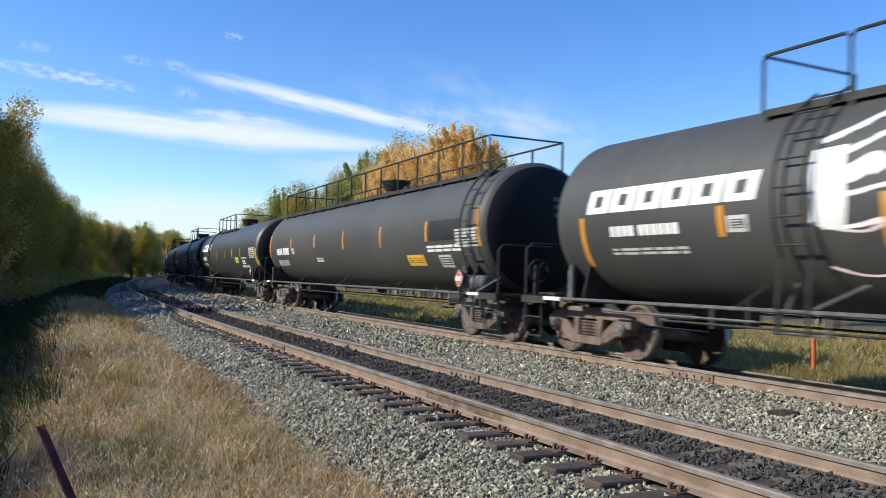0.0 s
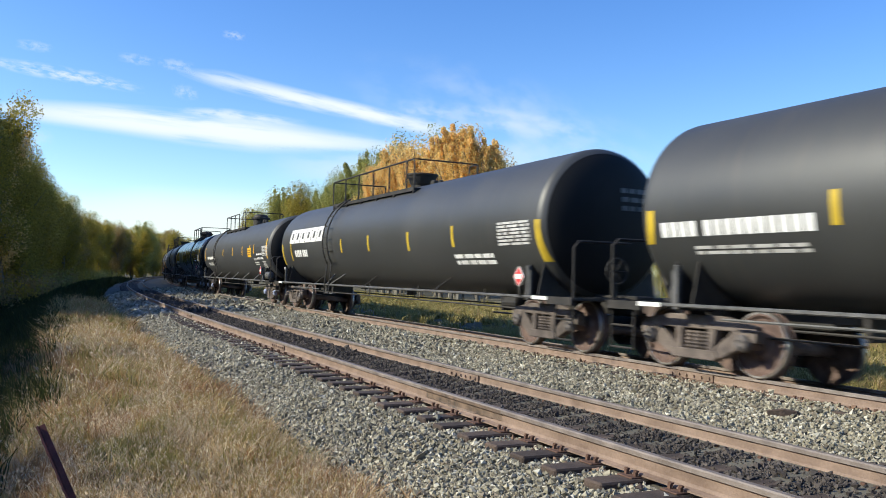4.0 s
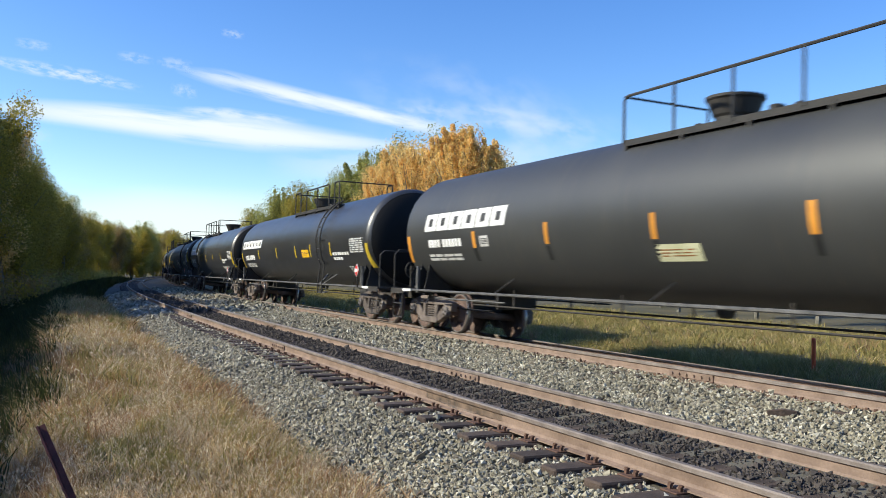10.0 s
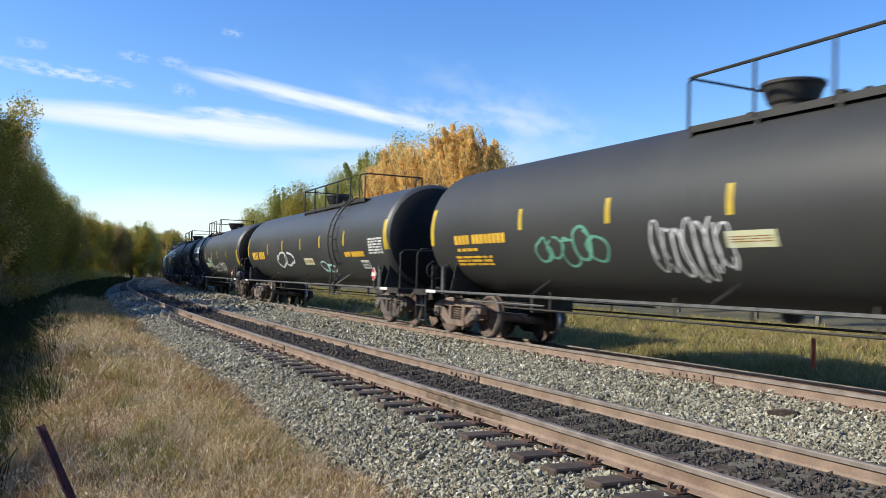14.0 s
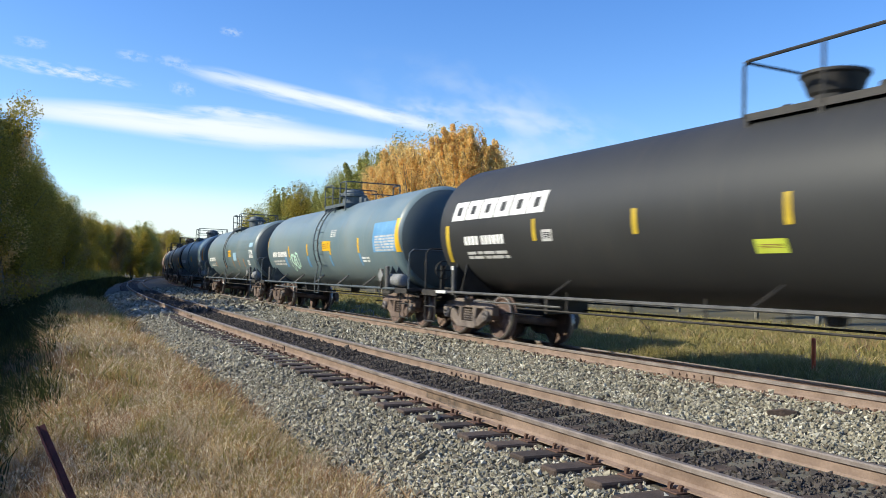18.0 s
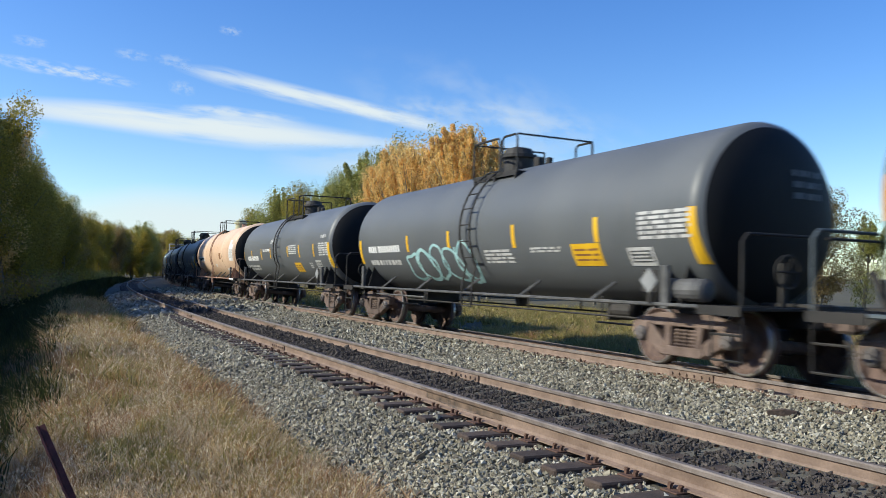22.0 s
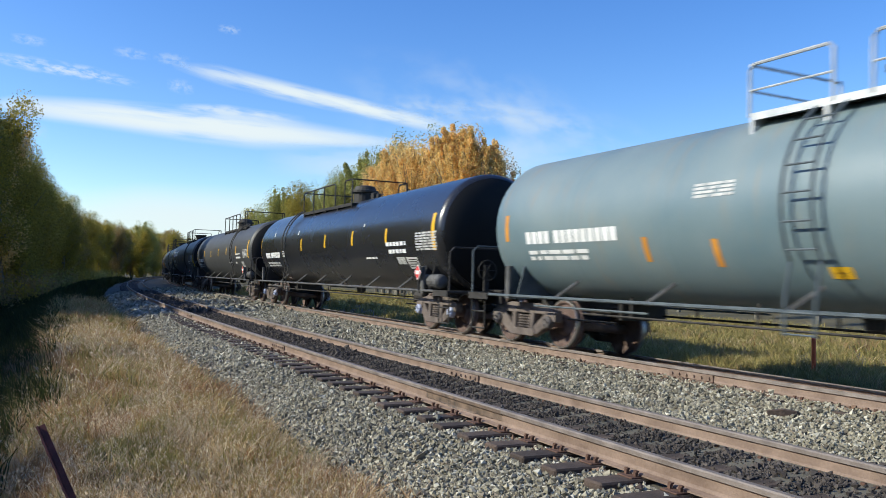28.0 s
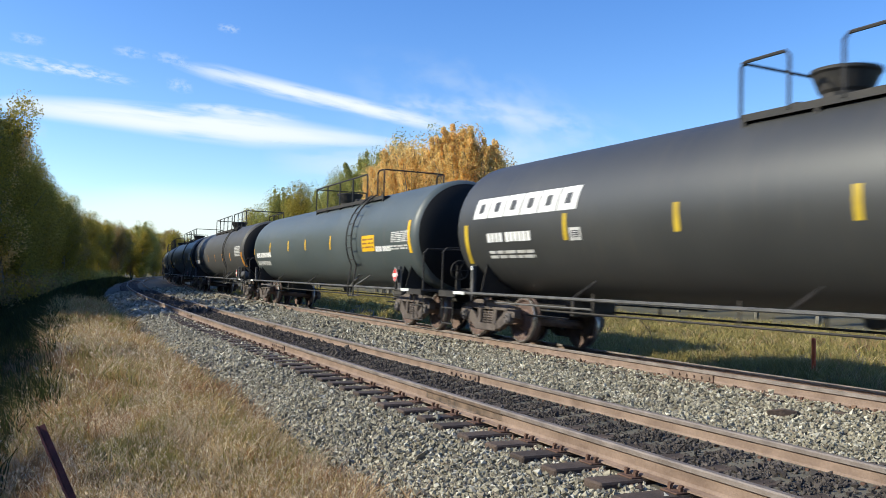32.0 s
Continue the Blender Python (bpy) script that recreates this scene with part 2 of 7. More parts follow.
def sweep(profile, lat0, z0, s0, s1, step, lean=0.0):
    """A cross-section of (lateral, height) swept along the curve; returns verts and faces (closed section)."""
    n = max(2, int((s1 - s0) / step))
    verts, faces, m = [], [], len(profile)
    for i in range(n + 1):
        s = s0 + (s1 - s0) * i / n
        for u, h in profile:
            verts.append(at(lat0 + u + h * lean, s, z0 + h - u * lean))
    for i in range(n):
        for j in range(m):
            k = (j + 1) % m
            faces.append((i * m + j, i * m + k, (i + 1) * m + k, (i + 1) * m + j))
    faces.append(tuple(range(m)))
    faces.append(tuple(range(n * m, n * m + m))[::-1])
    return verts, faces


def make_ballast():
    prof = BALLAST_PROFILE + [(12.4, -1.3), (2.62, -1.3)]
    v, f = sweep(prof, 0, 0, *TRACK_S, 4.0)
    tagged(new("ballast_bed", link_mesh("ballast_bed", v, f, M_BALLAST, False)), "grey crushed-stone ballast bed under both tracks", "ballast", kind="structure")


make_ballast()
RAIL_HEAD = [(-0.037, -0.045), (0.037, -0.045), (0.037, -0.012), (0.028, 0.0), (-0.028, 0.0), (-0.037, -0.012)]
RAIL_BODY = [(-0.07, -0.185), (0.07, -0.185), (0.07, -0.172), (0.022, -0.155), (0.010, -0.13), (0.010, -0.06), (0.024, -0.045), (-0.024, -0.045), (-0.010, -0.06), (-0.010, -0.13), (-0.022, -0.155), (-0.07, -0.172)]


def make_track(label, rails, lean, group):
    track = thing("railway_track", label, "railway track", group, "structure")
    for lat, z in rails:
        v, f = sweep(RAIL_BODY, lat, z, *TRACK_S, 3.0, lean)
        r = part("rail", link_mesh("rail", v, f, M_RAIL), None, track, "rust-brown steel rail")
        v, f = sweep(RAIL_HEAD, lat, z, *TRACK_S, 3.0, lean)
        part("rail_head", link_mesh("rail_head", v, f, M_RAILHEAD), None, r, "worn rail head with a dull shine")
    return track


NEAR_TRACK = make_track("empty rusty railway track on dark ties", [(NEAR_RAIL, 0.0), (NEAR_RAIL + GAUGE, -CANT_NEAR)], CANT_NEAR / GAUGE, "railway tracks")
TRAIN_TRACK = make_track("railway track under the train, rust-brown rails", [(TRAIN_RAIL, TRAIN_Z), (TRAIN_RAIL + GAUGE, TRAIN_Z - CANT_TRAIN)], CANT_TRAIN / GAUGE, "railway tracks")


# ---- tank cars ----
TANK_R, TANK_Z = 1.538, 2.187
WHEEL_R, AXLE = 0.457, 0.889


TANK_S, TANK_B, DOME = 8.0, 8.0, 0.45


def tank_size(radius, height, front, back):
    """Sets the shell's radius, the height of its axis and how far it runs straight, forwards and back."""
    global TANK_R, TANK_Z, TANK_S, TANK_B
    TANK_R, TANK_Z, TANK_S, TANK_B = radius, height, front, back


def dome_share(f):
    """Share of the shell's radius left at f of the head's depth."""
    return max(1 - min(f, 1.0) ** 2.2, 0.0) ** (1 / 2.2)


KNUCKLE = [math.sin(k / 14 * math.pi / 2) for k in range(14)]     # steps of the head's depth
GAP = 2.6                      # between the straight shells of two coupled cars


def paint(name, low, high, rough, coat=0.0, streak=(0.5, 0.5, 0.5), amount=0.25, spec=0.5, coat_rough=0.12):
    """Tank paint: broad fading, dirt that has run down in streaks, fine orange-peel relief."""
    m = material(name, low, high, rough, 0.0, scale=0.55, fine=90.0, bump=0.06, spread=0.8, coat=coat, spec=spec, random_tone=0.08, coat_rough=coat_rough)
    n, l = m.node_tree.nodes, m.node_tree.links
    b = n["Principled BSDF"]
    src = b.inputs["Base Color"].links[0].from_socket
    tc, mp, ns, rp, mix = n.new("ShaderNodeTexCoord"), n.new("ShaderNodeMapping"), n.new("ShaderNodeTexNoise"), n.new("ShaderNodeValToRGB"), n.new("ShaderNodeMixRGB")
    mp.inputs["Scale"].default_value = (4.0, 0.6, 0.6)
    ns.inputs["Scale"].default_value, ns.inputs["Detail"].default_value = 1.6, 6.0
    rp.color_ramp.elements[0].position, rp.color_ramp.elements[1].position = 0.5, 0.72
    rp.color_ramp.elements[0].color, rp.color_ramp.elements[1].color = (0, 0, 0, 1), (amount, amount, amount, 1)
    l.new(tc.outputs["Object"], mp.inputs["Vector"])
    l.new(mp.outputs[0], ns.inputs["Vector"])
    l.new(ns.outputs["Fac"], rp.inputs["Fac"])
    where, cut = n.new("ShaderNodeTexNoise"), n.new("ShaderNodeMath")      # the streaks come in patches
    where.inputs["Scale"].default_value, where.inputs["Detail"].default_value = 0.7, 3.0
    l.new(tc.outputs["Object"], where.inputs["Vector"])
    some = n.new("ShaderNodeMapRange")
    some.inputs["From Min"].default_value, some.inputs["From Max"].default_value = 0.4, 0.65
    l.new(where.outputs["Fac"], some.inputs["Value"])
    cut.operation = "MULTIPLY"
    l.new(rp.outputs["Color"], cut.inputs[0])
    l.new(some.outputs["Result"], cut.inputs[1])
    l.new(cut.outputs[0], mix.inputs["Fac"])
    l.new(src, mix.inputs["Color1"])
    mix.inputs["Color2"].default_value = (*streak, 1)
    l.new(mix.outputs["Color"], b.inputs["Base Color"])
    return m


P_BLACK = paint("black_paint", (0.027, 0.028, 0.028), (0.048, 0.048, 0.045), 0.48, streak=(0.065, 0.057, 0.046), amount=0.55, spec=0.6)
P_WORN = paint("weathered_black_paint", (0.039, 0.039, 0.038), (0.068, 0.066, 0.062), 0.58, streak=(0.093, 0.079, 0.061), amount=0.6, spec=0.4)
P_DULL = paint("dull_black_paint", (0.024, 0.024, 0.024), (0.039, 0.039, 0.037), 0.55, streak=(0.051, 0.044, 0.037), amount=0.5, spec=0.38)
P_GLOSS = paint("glossy_black_paint", (0.016, 0.016, 0.017), (0.025, 0.025, 0.027), 0.28, coat=0.25, coat_rough=0.16, streak=(0.04, 0.036, 0.032), amount=0.2, spec=0.6)
P_SATIN = paint("shiny_black_paint", (0.020, 0.020, 0.021), (0.034, 0.034, 0.035), 0.37, streak=(0.045, 0.04, 0.035), amount=0.35, spec=0.8)
P_SLATE = paint("matte_slate_paint", (0.036, 0.037, 0.038), (0.050, 0.051, 0.051), 0.54, streak=(0.068, 0.064, 0.06), amount=0.25, spec=0.5)
P_GREY = paint("charcoal_paint", (0.086, 0.092, 0.096), (0.138, 0.144, 0.145), 0.5, streak=(0.13, 0.12, 0.11), amount=0.4, spec=0.45)
# Near-black for the tank ends: their shade is put into the colour.
P_HEAD_SHADE = paint("shade_deepened_black_paint", (0.006, 0.006, 0.006), (0.014, 0.013, 0.012), 0.62, streak=(0.030, 0.026, 0.022), amount=0.45, spec=0.2)
P_BLUE = paint("faded_blue_grey_paint", (0.078, 0.138, 0.168), (0.205, 0.240, 0.232), 0.46, coat=0.08, coat_rough=0.38, streak=(0.23, 0.19, 0.14), amount=0.6, spec=0.5)
# As the blue cars' head paint this stands for their blue in shade.
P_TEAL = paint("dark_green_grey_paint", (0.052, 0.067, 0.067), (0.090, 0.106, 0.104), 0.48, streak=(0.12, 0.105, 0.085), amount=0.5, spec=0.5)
P_PEACH = paint("faded_peach_paint", (0.639, 0.395, 0.235), (0.827, 0.625, 0.446), 0.52, streak=(0.395, 0.216, 0.127), amount=0.6, spec=0.5)
M_FRAME = material("grimy_black_steel", (0.013, 0.012, 0.011), (0.041, 0.035, 0.030), 0.7, 0.1, scale=3.0, fine=40.0, bump=0.3, random_tone=0.25)
M_TRUCK = material("dusty_cast_steel", (0.063, 0.049, 0.043), (0.168, 0.135, 0.114), 0.8, 0.15, scale=4.0, fine=50.0, bump=0.5, random_tone=0.35)
M_TRUCK_RUST = material("rusty_cast_steel", (0.084, 0.056, 0.043), (0.192, 0.137, 0.109), 0.85, 0.1, scale=4.0, fine=50.0, bump=0.5, random_tone=0.3)
M_WHEEL = material("rusty_wheel_steel", (0.071, 0.043, 0.036), (0.176, 0.116, 0.092), 0.75, 0.15, scale=5.0, fine=60.0, bump=0.3)
M_TREAD = material("bright_wheel_rim", (0.25, 0.22, 0.20), (0.45, 0.42, 0.39), 0.35, 0.8, scale=8.0, fine=60.0, bump=0.1)
M_CAP = material("bearing_cap_paint", (0.064, 0.056, 0.054), (0.143, 0.124, 0.116), 0.7, 0.1, scale=9.0, fine=60.0, bump=0.2, random_tone=0.3)
M_CAP_BLUE = material("pale_blue_bearing_cap", (0.25, 0.28, 0.42), (0.42, 0.46, 0.60), 0.5, 0.1, scale=9.0, fine=60.0, bump=0.2)
M_BLUE_TRIM = material("dark_blue_grey_steel", (0.05, 0.065, 0.075), (0.11, 0.13, 0.14), 0.6, 0.1, scale=4.0, fine=50.0, bump=0.2)
M_PEACH_TRIM = material("rusty_peach_steel", (0.25, 0.14, 0.09), (0.42, 0.26, 0.18), 0.7, 0.1, scale=4.0, fine=50.0, bump=0.3)
M_ORANGE = material("orange_reflective_stripe", (0.450, 0.180, 0.023), (0.594, 0.261, 0.036), 0.45, scale=3.0, fine=60.0, bump=0.05, random_tone=0.1)
M_YELLOW = material("yellow_reflective_stripe", (0.662, 0.368, 0.014), (0.782, 0.460, 0.018), 0.45, scale=3.0, fine=60.0, bump=0.05)
M_OCHRE = material("dirty_yellow_stripe", (0.361, 0.247, 0.019), (0.570, 0.399, 0.028), 0.5, scale=3.0, fine=60.0, bump=0.05)
M_LIME = material("lime_sticker", (0.440, 0.510, 0.044), (0.546, 0.598, 0.079), 0.5, scale=3.0, fine=60.0, bump=0.05)
M_CREAM = material("cream_sticker", (0.425, 0.425, 0.255), (0.527, 0.510, 0.340), 0.6, scale=3.0, fine=60.0, bump=0.05)
M_WHITE = material("white_lettering", (0.62, 0.61, 0.58), (0.80, 0.79, 0.76), 0.6, scale=3.0, fine=60.0, bump=0.05)
M_CHALK = material("worn_white_lettering", (0.36, 0.35, 0.33), (0.56, 0.55, 0.52), 0.7, scale=6.0, fine=60.0, bump=0.05)
M_FAINT = material("dim_grey_lettering", (0.06, 0.06, 0.06), (0.16, 0.16, 0.155), 0.7, scale=6.0, fine=60.0, bump=0.05)
M_GOLD_TXT = material("yellow_lettering", (0.50, 0.29, 0.02), (0.66, 0.38, 0.03), 0.6, scale=3.0, fine=60.0, bump=0.05)
M_RED = material("red_placard", (0.55, 0.03, 0.03), (0.70, 0.05, 0.05), 0.5, scale=3.0, fine=60.0, bump=0.05)
M_PATCH_BLUE = material("bright_blue_patch", (0.080, 0.240, 0.440), (0.160, 0.336, 0.520), 0.5, scale=3.0, fine=60.0, bump=0.05)
M_PATCH_ICE = material("pale_blue_patch", (0.255, 0.425, 0.561), (0.357, 0.510, 0.612), 0.5, scale=3.0, fine=60.0, bump=0.05)
M_PATCH_DARK = material("black_paint_patch", (0.006, 0.006, 0.006), (0.012, 0.012, 0.012), 0.6, scale=3.0, fine=60.0, bump=0.05)
M_BROWN = material("brown_patch", (0.20, 0.09, 0.03), (0.28, 0.13, 0.05), 0.6, scale=3.0, fine=60.0, bump=0.05)
M_TEAL_SPRAY = material("pale_teal_spray_paint", (0.25, 0.45, 0.45), (0.42, 0.62, 0.60), 0.6, scale=3.0, fine=60.0, bump=0.05)
M_GREEN_SPRAY = material("dull_green_spray_paint", (0.08, 0.24, 0.17), (0.14, 0.34, 0.24), 0.6, scale=3.0, fine=60.0, bump=0.05)
M_MINT_SPRAY = material("pale_mint_spray_paint", (0.40, 0.62, 0.48), (0.58, 0.75, 0.62), 0.6, scale=3.0, fine=60.0, bump=0.05)
M_SILVER_SPRAY = material("silver_spray_paint", (0.42, 0.42, 0.43), (0.60, 0.60, 0.61), 0.5, scale=3.0, fine=60.0, bump=0.05)
M_PINK_SPRAY = material("white_and_pink_spray_paint", (0.72, 0.50, 0.50), (0.85, 0.80, 0.79), 0.6, scale=2.2, fine=20.0, bump=0.05)
M_SEAM = material("rusty_weld_seam", (0.36, 0.20, 0.12), (0.52, 0.33, 0.22), 0.7, scale=3.0, fine=60.0, bump=0.1)
M_PLAQUE = material("bare_placard_holder", (0.17, 0.175, 0.175), (0.30, 0.30, 0.295), 0.6, 0.1, scale=5.0, fine=60.0, bump=0.05)
M_GALV = material("pale_grey_metal", (0.36, 0.37, 0.37), (0.55, 0.55, 0.54), 0.5, 0.3, scale=4.0, fine=50.0, bump=0.1)

MESHES = {}


def kept(key, build):
    """One mesh for alike pieces: key = (name, material, ...)."""
    if key not in MESHES:
        bm = bmesh.new()
        smooth = build(bm)
        me = bpy.data.meshes.new(key[0])
        bm.to_mesh(me)
        bm.free()
        me.materials.append(key[1])
        if smooth:
            me.shade_smooth()
        MESHES[key] = me
    return MESHES[key]


def build_tank(bm, length, ridge=0.0, rings=6):
    """Shell with faint weld rings and rounded ends, along x; open at its ends, where the heads close it."""
    h = length / 2
    mid = (TANK_S - TANK_B) / 2
    prof = [(-h, TANK_R), (-h + 0.06, TANK_R)]
    for k in range(1, rings if ridge else 0):
        x = -h + length * k / rings
        prof += [(x - 0.10, TANK_R), (x - 0.04, TANK_R), (x - 0.015, TANK_R + ridge), (x + 0.015, TANK_R + ridge), (x + 0.04, TANK_R), (x + 0.10, TANK_R)]
    prof += [(h - 0.06, TANK_R), (h, TANK_R)]
    bend = [(DOME * f, TANK_R * dome_share(f)) for f in KNUCKLE[:5]]
    prof = [(-h - d, r) for d, r in reversed(bend[1:])] + prof + [(h + d, r) for d, r in bend[1:]]
    lathe(bm, prof, (mid, 0, TANK_Z), "X", 72)
    bmesh.ops.delete(bm, geom=[f for f in bm.faces if len(f.verts) > 4], context="FACES_ONLY")
    bmesh.ops.recalc_face_normals(bm, faces=bm.faces)
    return True


def build_head(bm):
    """Dished head, bulging towards +x from the end of the straight shell."""
    prof = [(DOME * f, (TANK_R - 0.004) * dome_share(f)) for f in KNUCKLE[4:]] + [(DOME, 0.02)]
    lathe(bm, prof, (0, 0, TANK_Z), "X", 72)
    bm.faces.ensure_lookup_table()
    big = [f for f in bm.faces if len(f.verts) > 4 and f.calc_center_median().x < DOME * 0.6]
    bmesh.ops.delete(bm, geom=big, context="FACES_ONLY")
    bmesh.ops.recalc_face_normals(bm, faces=bm.faces)
    return True


def head_marks(bm, y0, y1, z0, z1, lines, rnd):
    """Rows of dim marks on the head that faces the way of travel."""
    for k in range(lines):
        za = z0 + (z1 - z0) * k / lines
        zb = za + (z1 - z0) / lines * 0.55
        y = y0
        while y < y1 - 0.05:
            w = min(rnd.uniform(0.08, 0.25), y1 - y)
            vs = []
            for yy, zz in ((y, za), (y + w, za), (y + w, zb), (y, zb)):
                r = min(math.hypot(yy, zz - TANK_Z) / TANK_R, 0.98)
                vs.append(bm.verts.new((TANK_S + DOME * (1 - r ** 2.2) ** (1 / 2.2) + 0.008, yy, zz)))
            bm.faces.new(vs)
            y += w + 0.04
    return bm


def on_tank(x, z, lift=0.005):
    """Place on the shell's side that faces the camera, at height z over the rails."""
    r = TANK_R * dome_share(min(max(x - TANK_S, -x - TANK_B, 0.0) / DOME, 0.85))
    a = math.asin(max(-0.999, min(0.999, (z - TANK_Z) / r)))
    r += lift
    return Vector((x, -r * math.cos(a), TANK_Z + r * math.sin(a)))


def shell_patch(bm, x0, x1, z0, z1, slant=0.0, lift=0.005, bend=0.0):
    """A painted or stuck-on patch that follows the shell; slant shifts its top along x, bend bows its foot."""
    n = max(2, int(abs(z1 - z0) / 0.08) + 1)
    across = 6 if x1 + max(bend, slant, 0) > TANK_S or x0 + min(bend, slant, 0) < -TANK_B else 1
    rows = []
    for k in range(n + 1):
        f = k / n
        z = z0 + (z1 - z0) * f
        dx = slant * f + bend * (1 - f) ** 2
        rows.append([bm.verts.new(on_tank(x0 + (x1 - x0) * i / across + dx, z, lift)) for i in range(across + 1)])
    for a, b in zip(rows[:-1], rows[1:]):
        for i in range(across):
            bm.faces.new((a[i], a[i + 1], b[i + 1], b[i]))
    return bm


def bars(bm, x0, x1, z0, z1, lines, rnd, gap=0.35, words=(0.12, 0.5), lift=0.006):
    """Lines of unreadable writing as plain bars."""
    lh = (z1 - z0) / lines
    for k in range(lines):
        za = z0 + lh * k + lh * gap / 2
        zb = za + lh * (1 - gap)
        x = x0
        while x < x1 - 0.03:
            w = min(rnd.uniform(*words), x1 - x)
            shell_patch(bm, x, x + w, za, zb, lift=lift)
            x += w + rnd.uniform(0.03, 0.08)
    return bm


def blocks(bm, x0, x1, z0, z1, half, lift=0.006):
    """A row of plain upright blocks, as large unreadable marks: half 0 the first four, half 1 the rest."""
    n = max(5, round((x1 - x0) / (0.92 * (z1 - z0))))
    pitch = (x1 - x0) / (n + 0.6)
    for k in range(4) if half == 0 else range(4, n):
        x = x0 + pitch * (k + 0.6 * half)
        shell_patch(bm, x, x + pitch * 0.8, z0, z1, lift=lift)
    return bm


def stroke(bm, pts, width, lift=0.006):
    """A spray-paint stroke over the shell through (x, z) points."""
    fine = []
    for i in range(len(pts) - 1):
        p0, p1, p2, p3 = pts[max(i - 1, 0)], pts[i], pts[i + 1], pts[min(i + 2, len(pts) - 1)]
        for k in range(5):
            t = k / 5
            fine.append(tuple(0.5 * (2 * b + (c - a) * t + (2 * a - 5 * b + 4 * c - d) * t * t + (3 * b - a - 3 * c + d) * t ** 3) for a, b, c, d in zip(p0, p1, p2, p3)))
    fine.append(pts[-1])
    last = None
    for i, p in enumerate(fine):
        q = fine[min(i + 1, len(fine) - 1)]
        o = fine[max(i - 1, 0)]
        d = Vector((q[0] - o[0], q[1] - o[1]))
        if d.length < 1e-6:
            continue
        nrm = Vector((-d.y, d.x)).normalized() * width / 2
        pair = [bm.verts.new(on_tank(p[0] + nrm.x, p[1] + nrm.y, lift)), bm.verts.new(on_tank(p[0] - nrm.x, p[1] - nrm.y, lift))]
        if last:
            bm.faces.new((last[0], last[1], pair[1], pair[0]))
        last = pair
    return bm


def scribble(bm, x0, x1, z0, z1, count, width, rnd):
    """Looping sprayed shapes side by side, none of them writing."""
    step = (x1 - x0) / count
    for k in range(count):
        cx, cz = x0 + step * (k + 0.5), (z0 + z1) / 2 + rnd.uniform(-0.08, 0.08)
        rx, rz = step * rnd.uniform(0.5, 0.7), (z1 - z0) / 2 * rnd.uniform(0.7, 1.0)
        a0, turns = rnd.uniform(0, math.tau), rnd.uniform(0.9, 1.5)
        pts = []
        for j in range(11):
            a = a0 + turns * math.tau * j / 10
            w = 1 + rnd.uniform(-0.25, 0.25)
            pts.append((cx + rx * w * math.cos(a) + 0.15 * rx * j / 10, max(TANK_Z - 1.45, cz + rz * w * math.sin(a))))
        stroke(bm, pts, width * rnd.uniform(0.8, 1.2))
    return bm


def build_side_frame(bm):
    """Cast truck side frame, in its own plane: truss with two windows, spring pocket, journal ends; facing -y."""
    def slab(pts, y0, y1):
        a = [bm.verts.new((x, y0, z)) for x, z in pts]
        b = [bm.verts.new((x, y1, z)) for x, z in pts]
        n = len(pts)
        bm.faces.new(a)
        bm.faces.new(b[::-1])
        for i in range(n):
            bm.faces.new((a[i], b[i], b[(i + 1) % n], a[(i + 1) % n]))
    y0, y1 = -0.08, 0.07
    slab([(-1.09, 0.60), (1.09, 0.60), (1.07, 0.69), (0.78, 0.745), (0.50, 0.80), (-0.50, 0.80), (-0.78, 0.745), (-1.07, 0.69)], y0, y1)        # top chord
    slab([(-0.40, 0.17), (0.40, 0.17), (0.46, 0.22), (0.42, 0.31), (-0.42, 0.31), (-0.46, 0.22)], y0 - 0.03, y1)                                  # spring seat
    for k in (-1, 1):
        slab([(k * 0.25, 0.29), (k * 0.37, 0.29), (k * 0.39, 0.63), (k * 0.25, 0.63)][::k], y0 - 0.01, y1)                                         # columns
        slab([(k * 0.37, 0.20), (k * 0.50, 0.215), (k * 0.78, 0.36), (k * 0.80, 0.62), (k * 0.70, 0.62), (k * 0.60, 0.535), (k * 0.38, 0.36)][::k], y0, y1)   # diagonals
        slab([(k * 0.74, 0.47), (k * 0.80, 0.55), (k * 0.98, 0.55), (k * 1.04, 0.47), (k * 1.10, 0.47), (k * 1.10, 0.64), (k * 0.74, 0.64)][::k], y0 - 0.025, y1)   # pedestals
        slab([(k * 0.29, 0.66), (k * 0.33, 0.66), (k * 0.33, 0.71), (k * 0.29, 0.71)][::k], y0 - 0.02, y0)                                         # bosses
    bmesh.ops.recalc_face_normals(bm, faces=bm.faces)
    bmesh.ops.bevel(bm, geom=list(bm.edges), offset=0.012, segments=1, affect="EDGES")
    return False


def build_spring(bm):
    prof = []
    for k in range(11):
        prof.append((0.31 + 0.026 * k, 0.068 if k % 2 else 0.05))
    lathe(bm, prof, (0, 0, 0), "Z", 10)
    return False


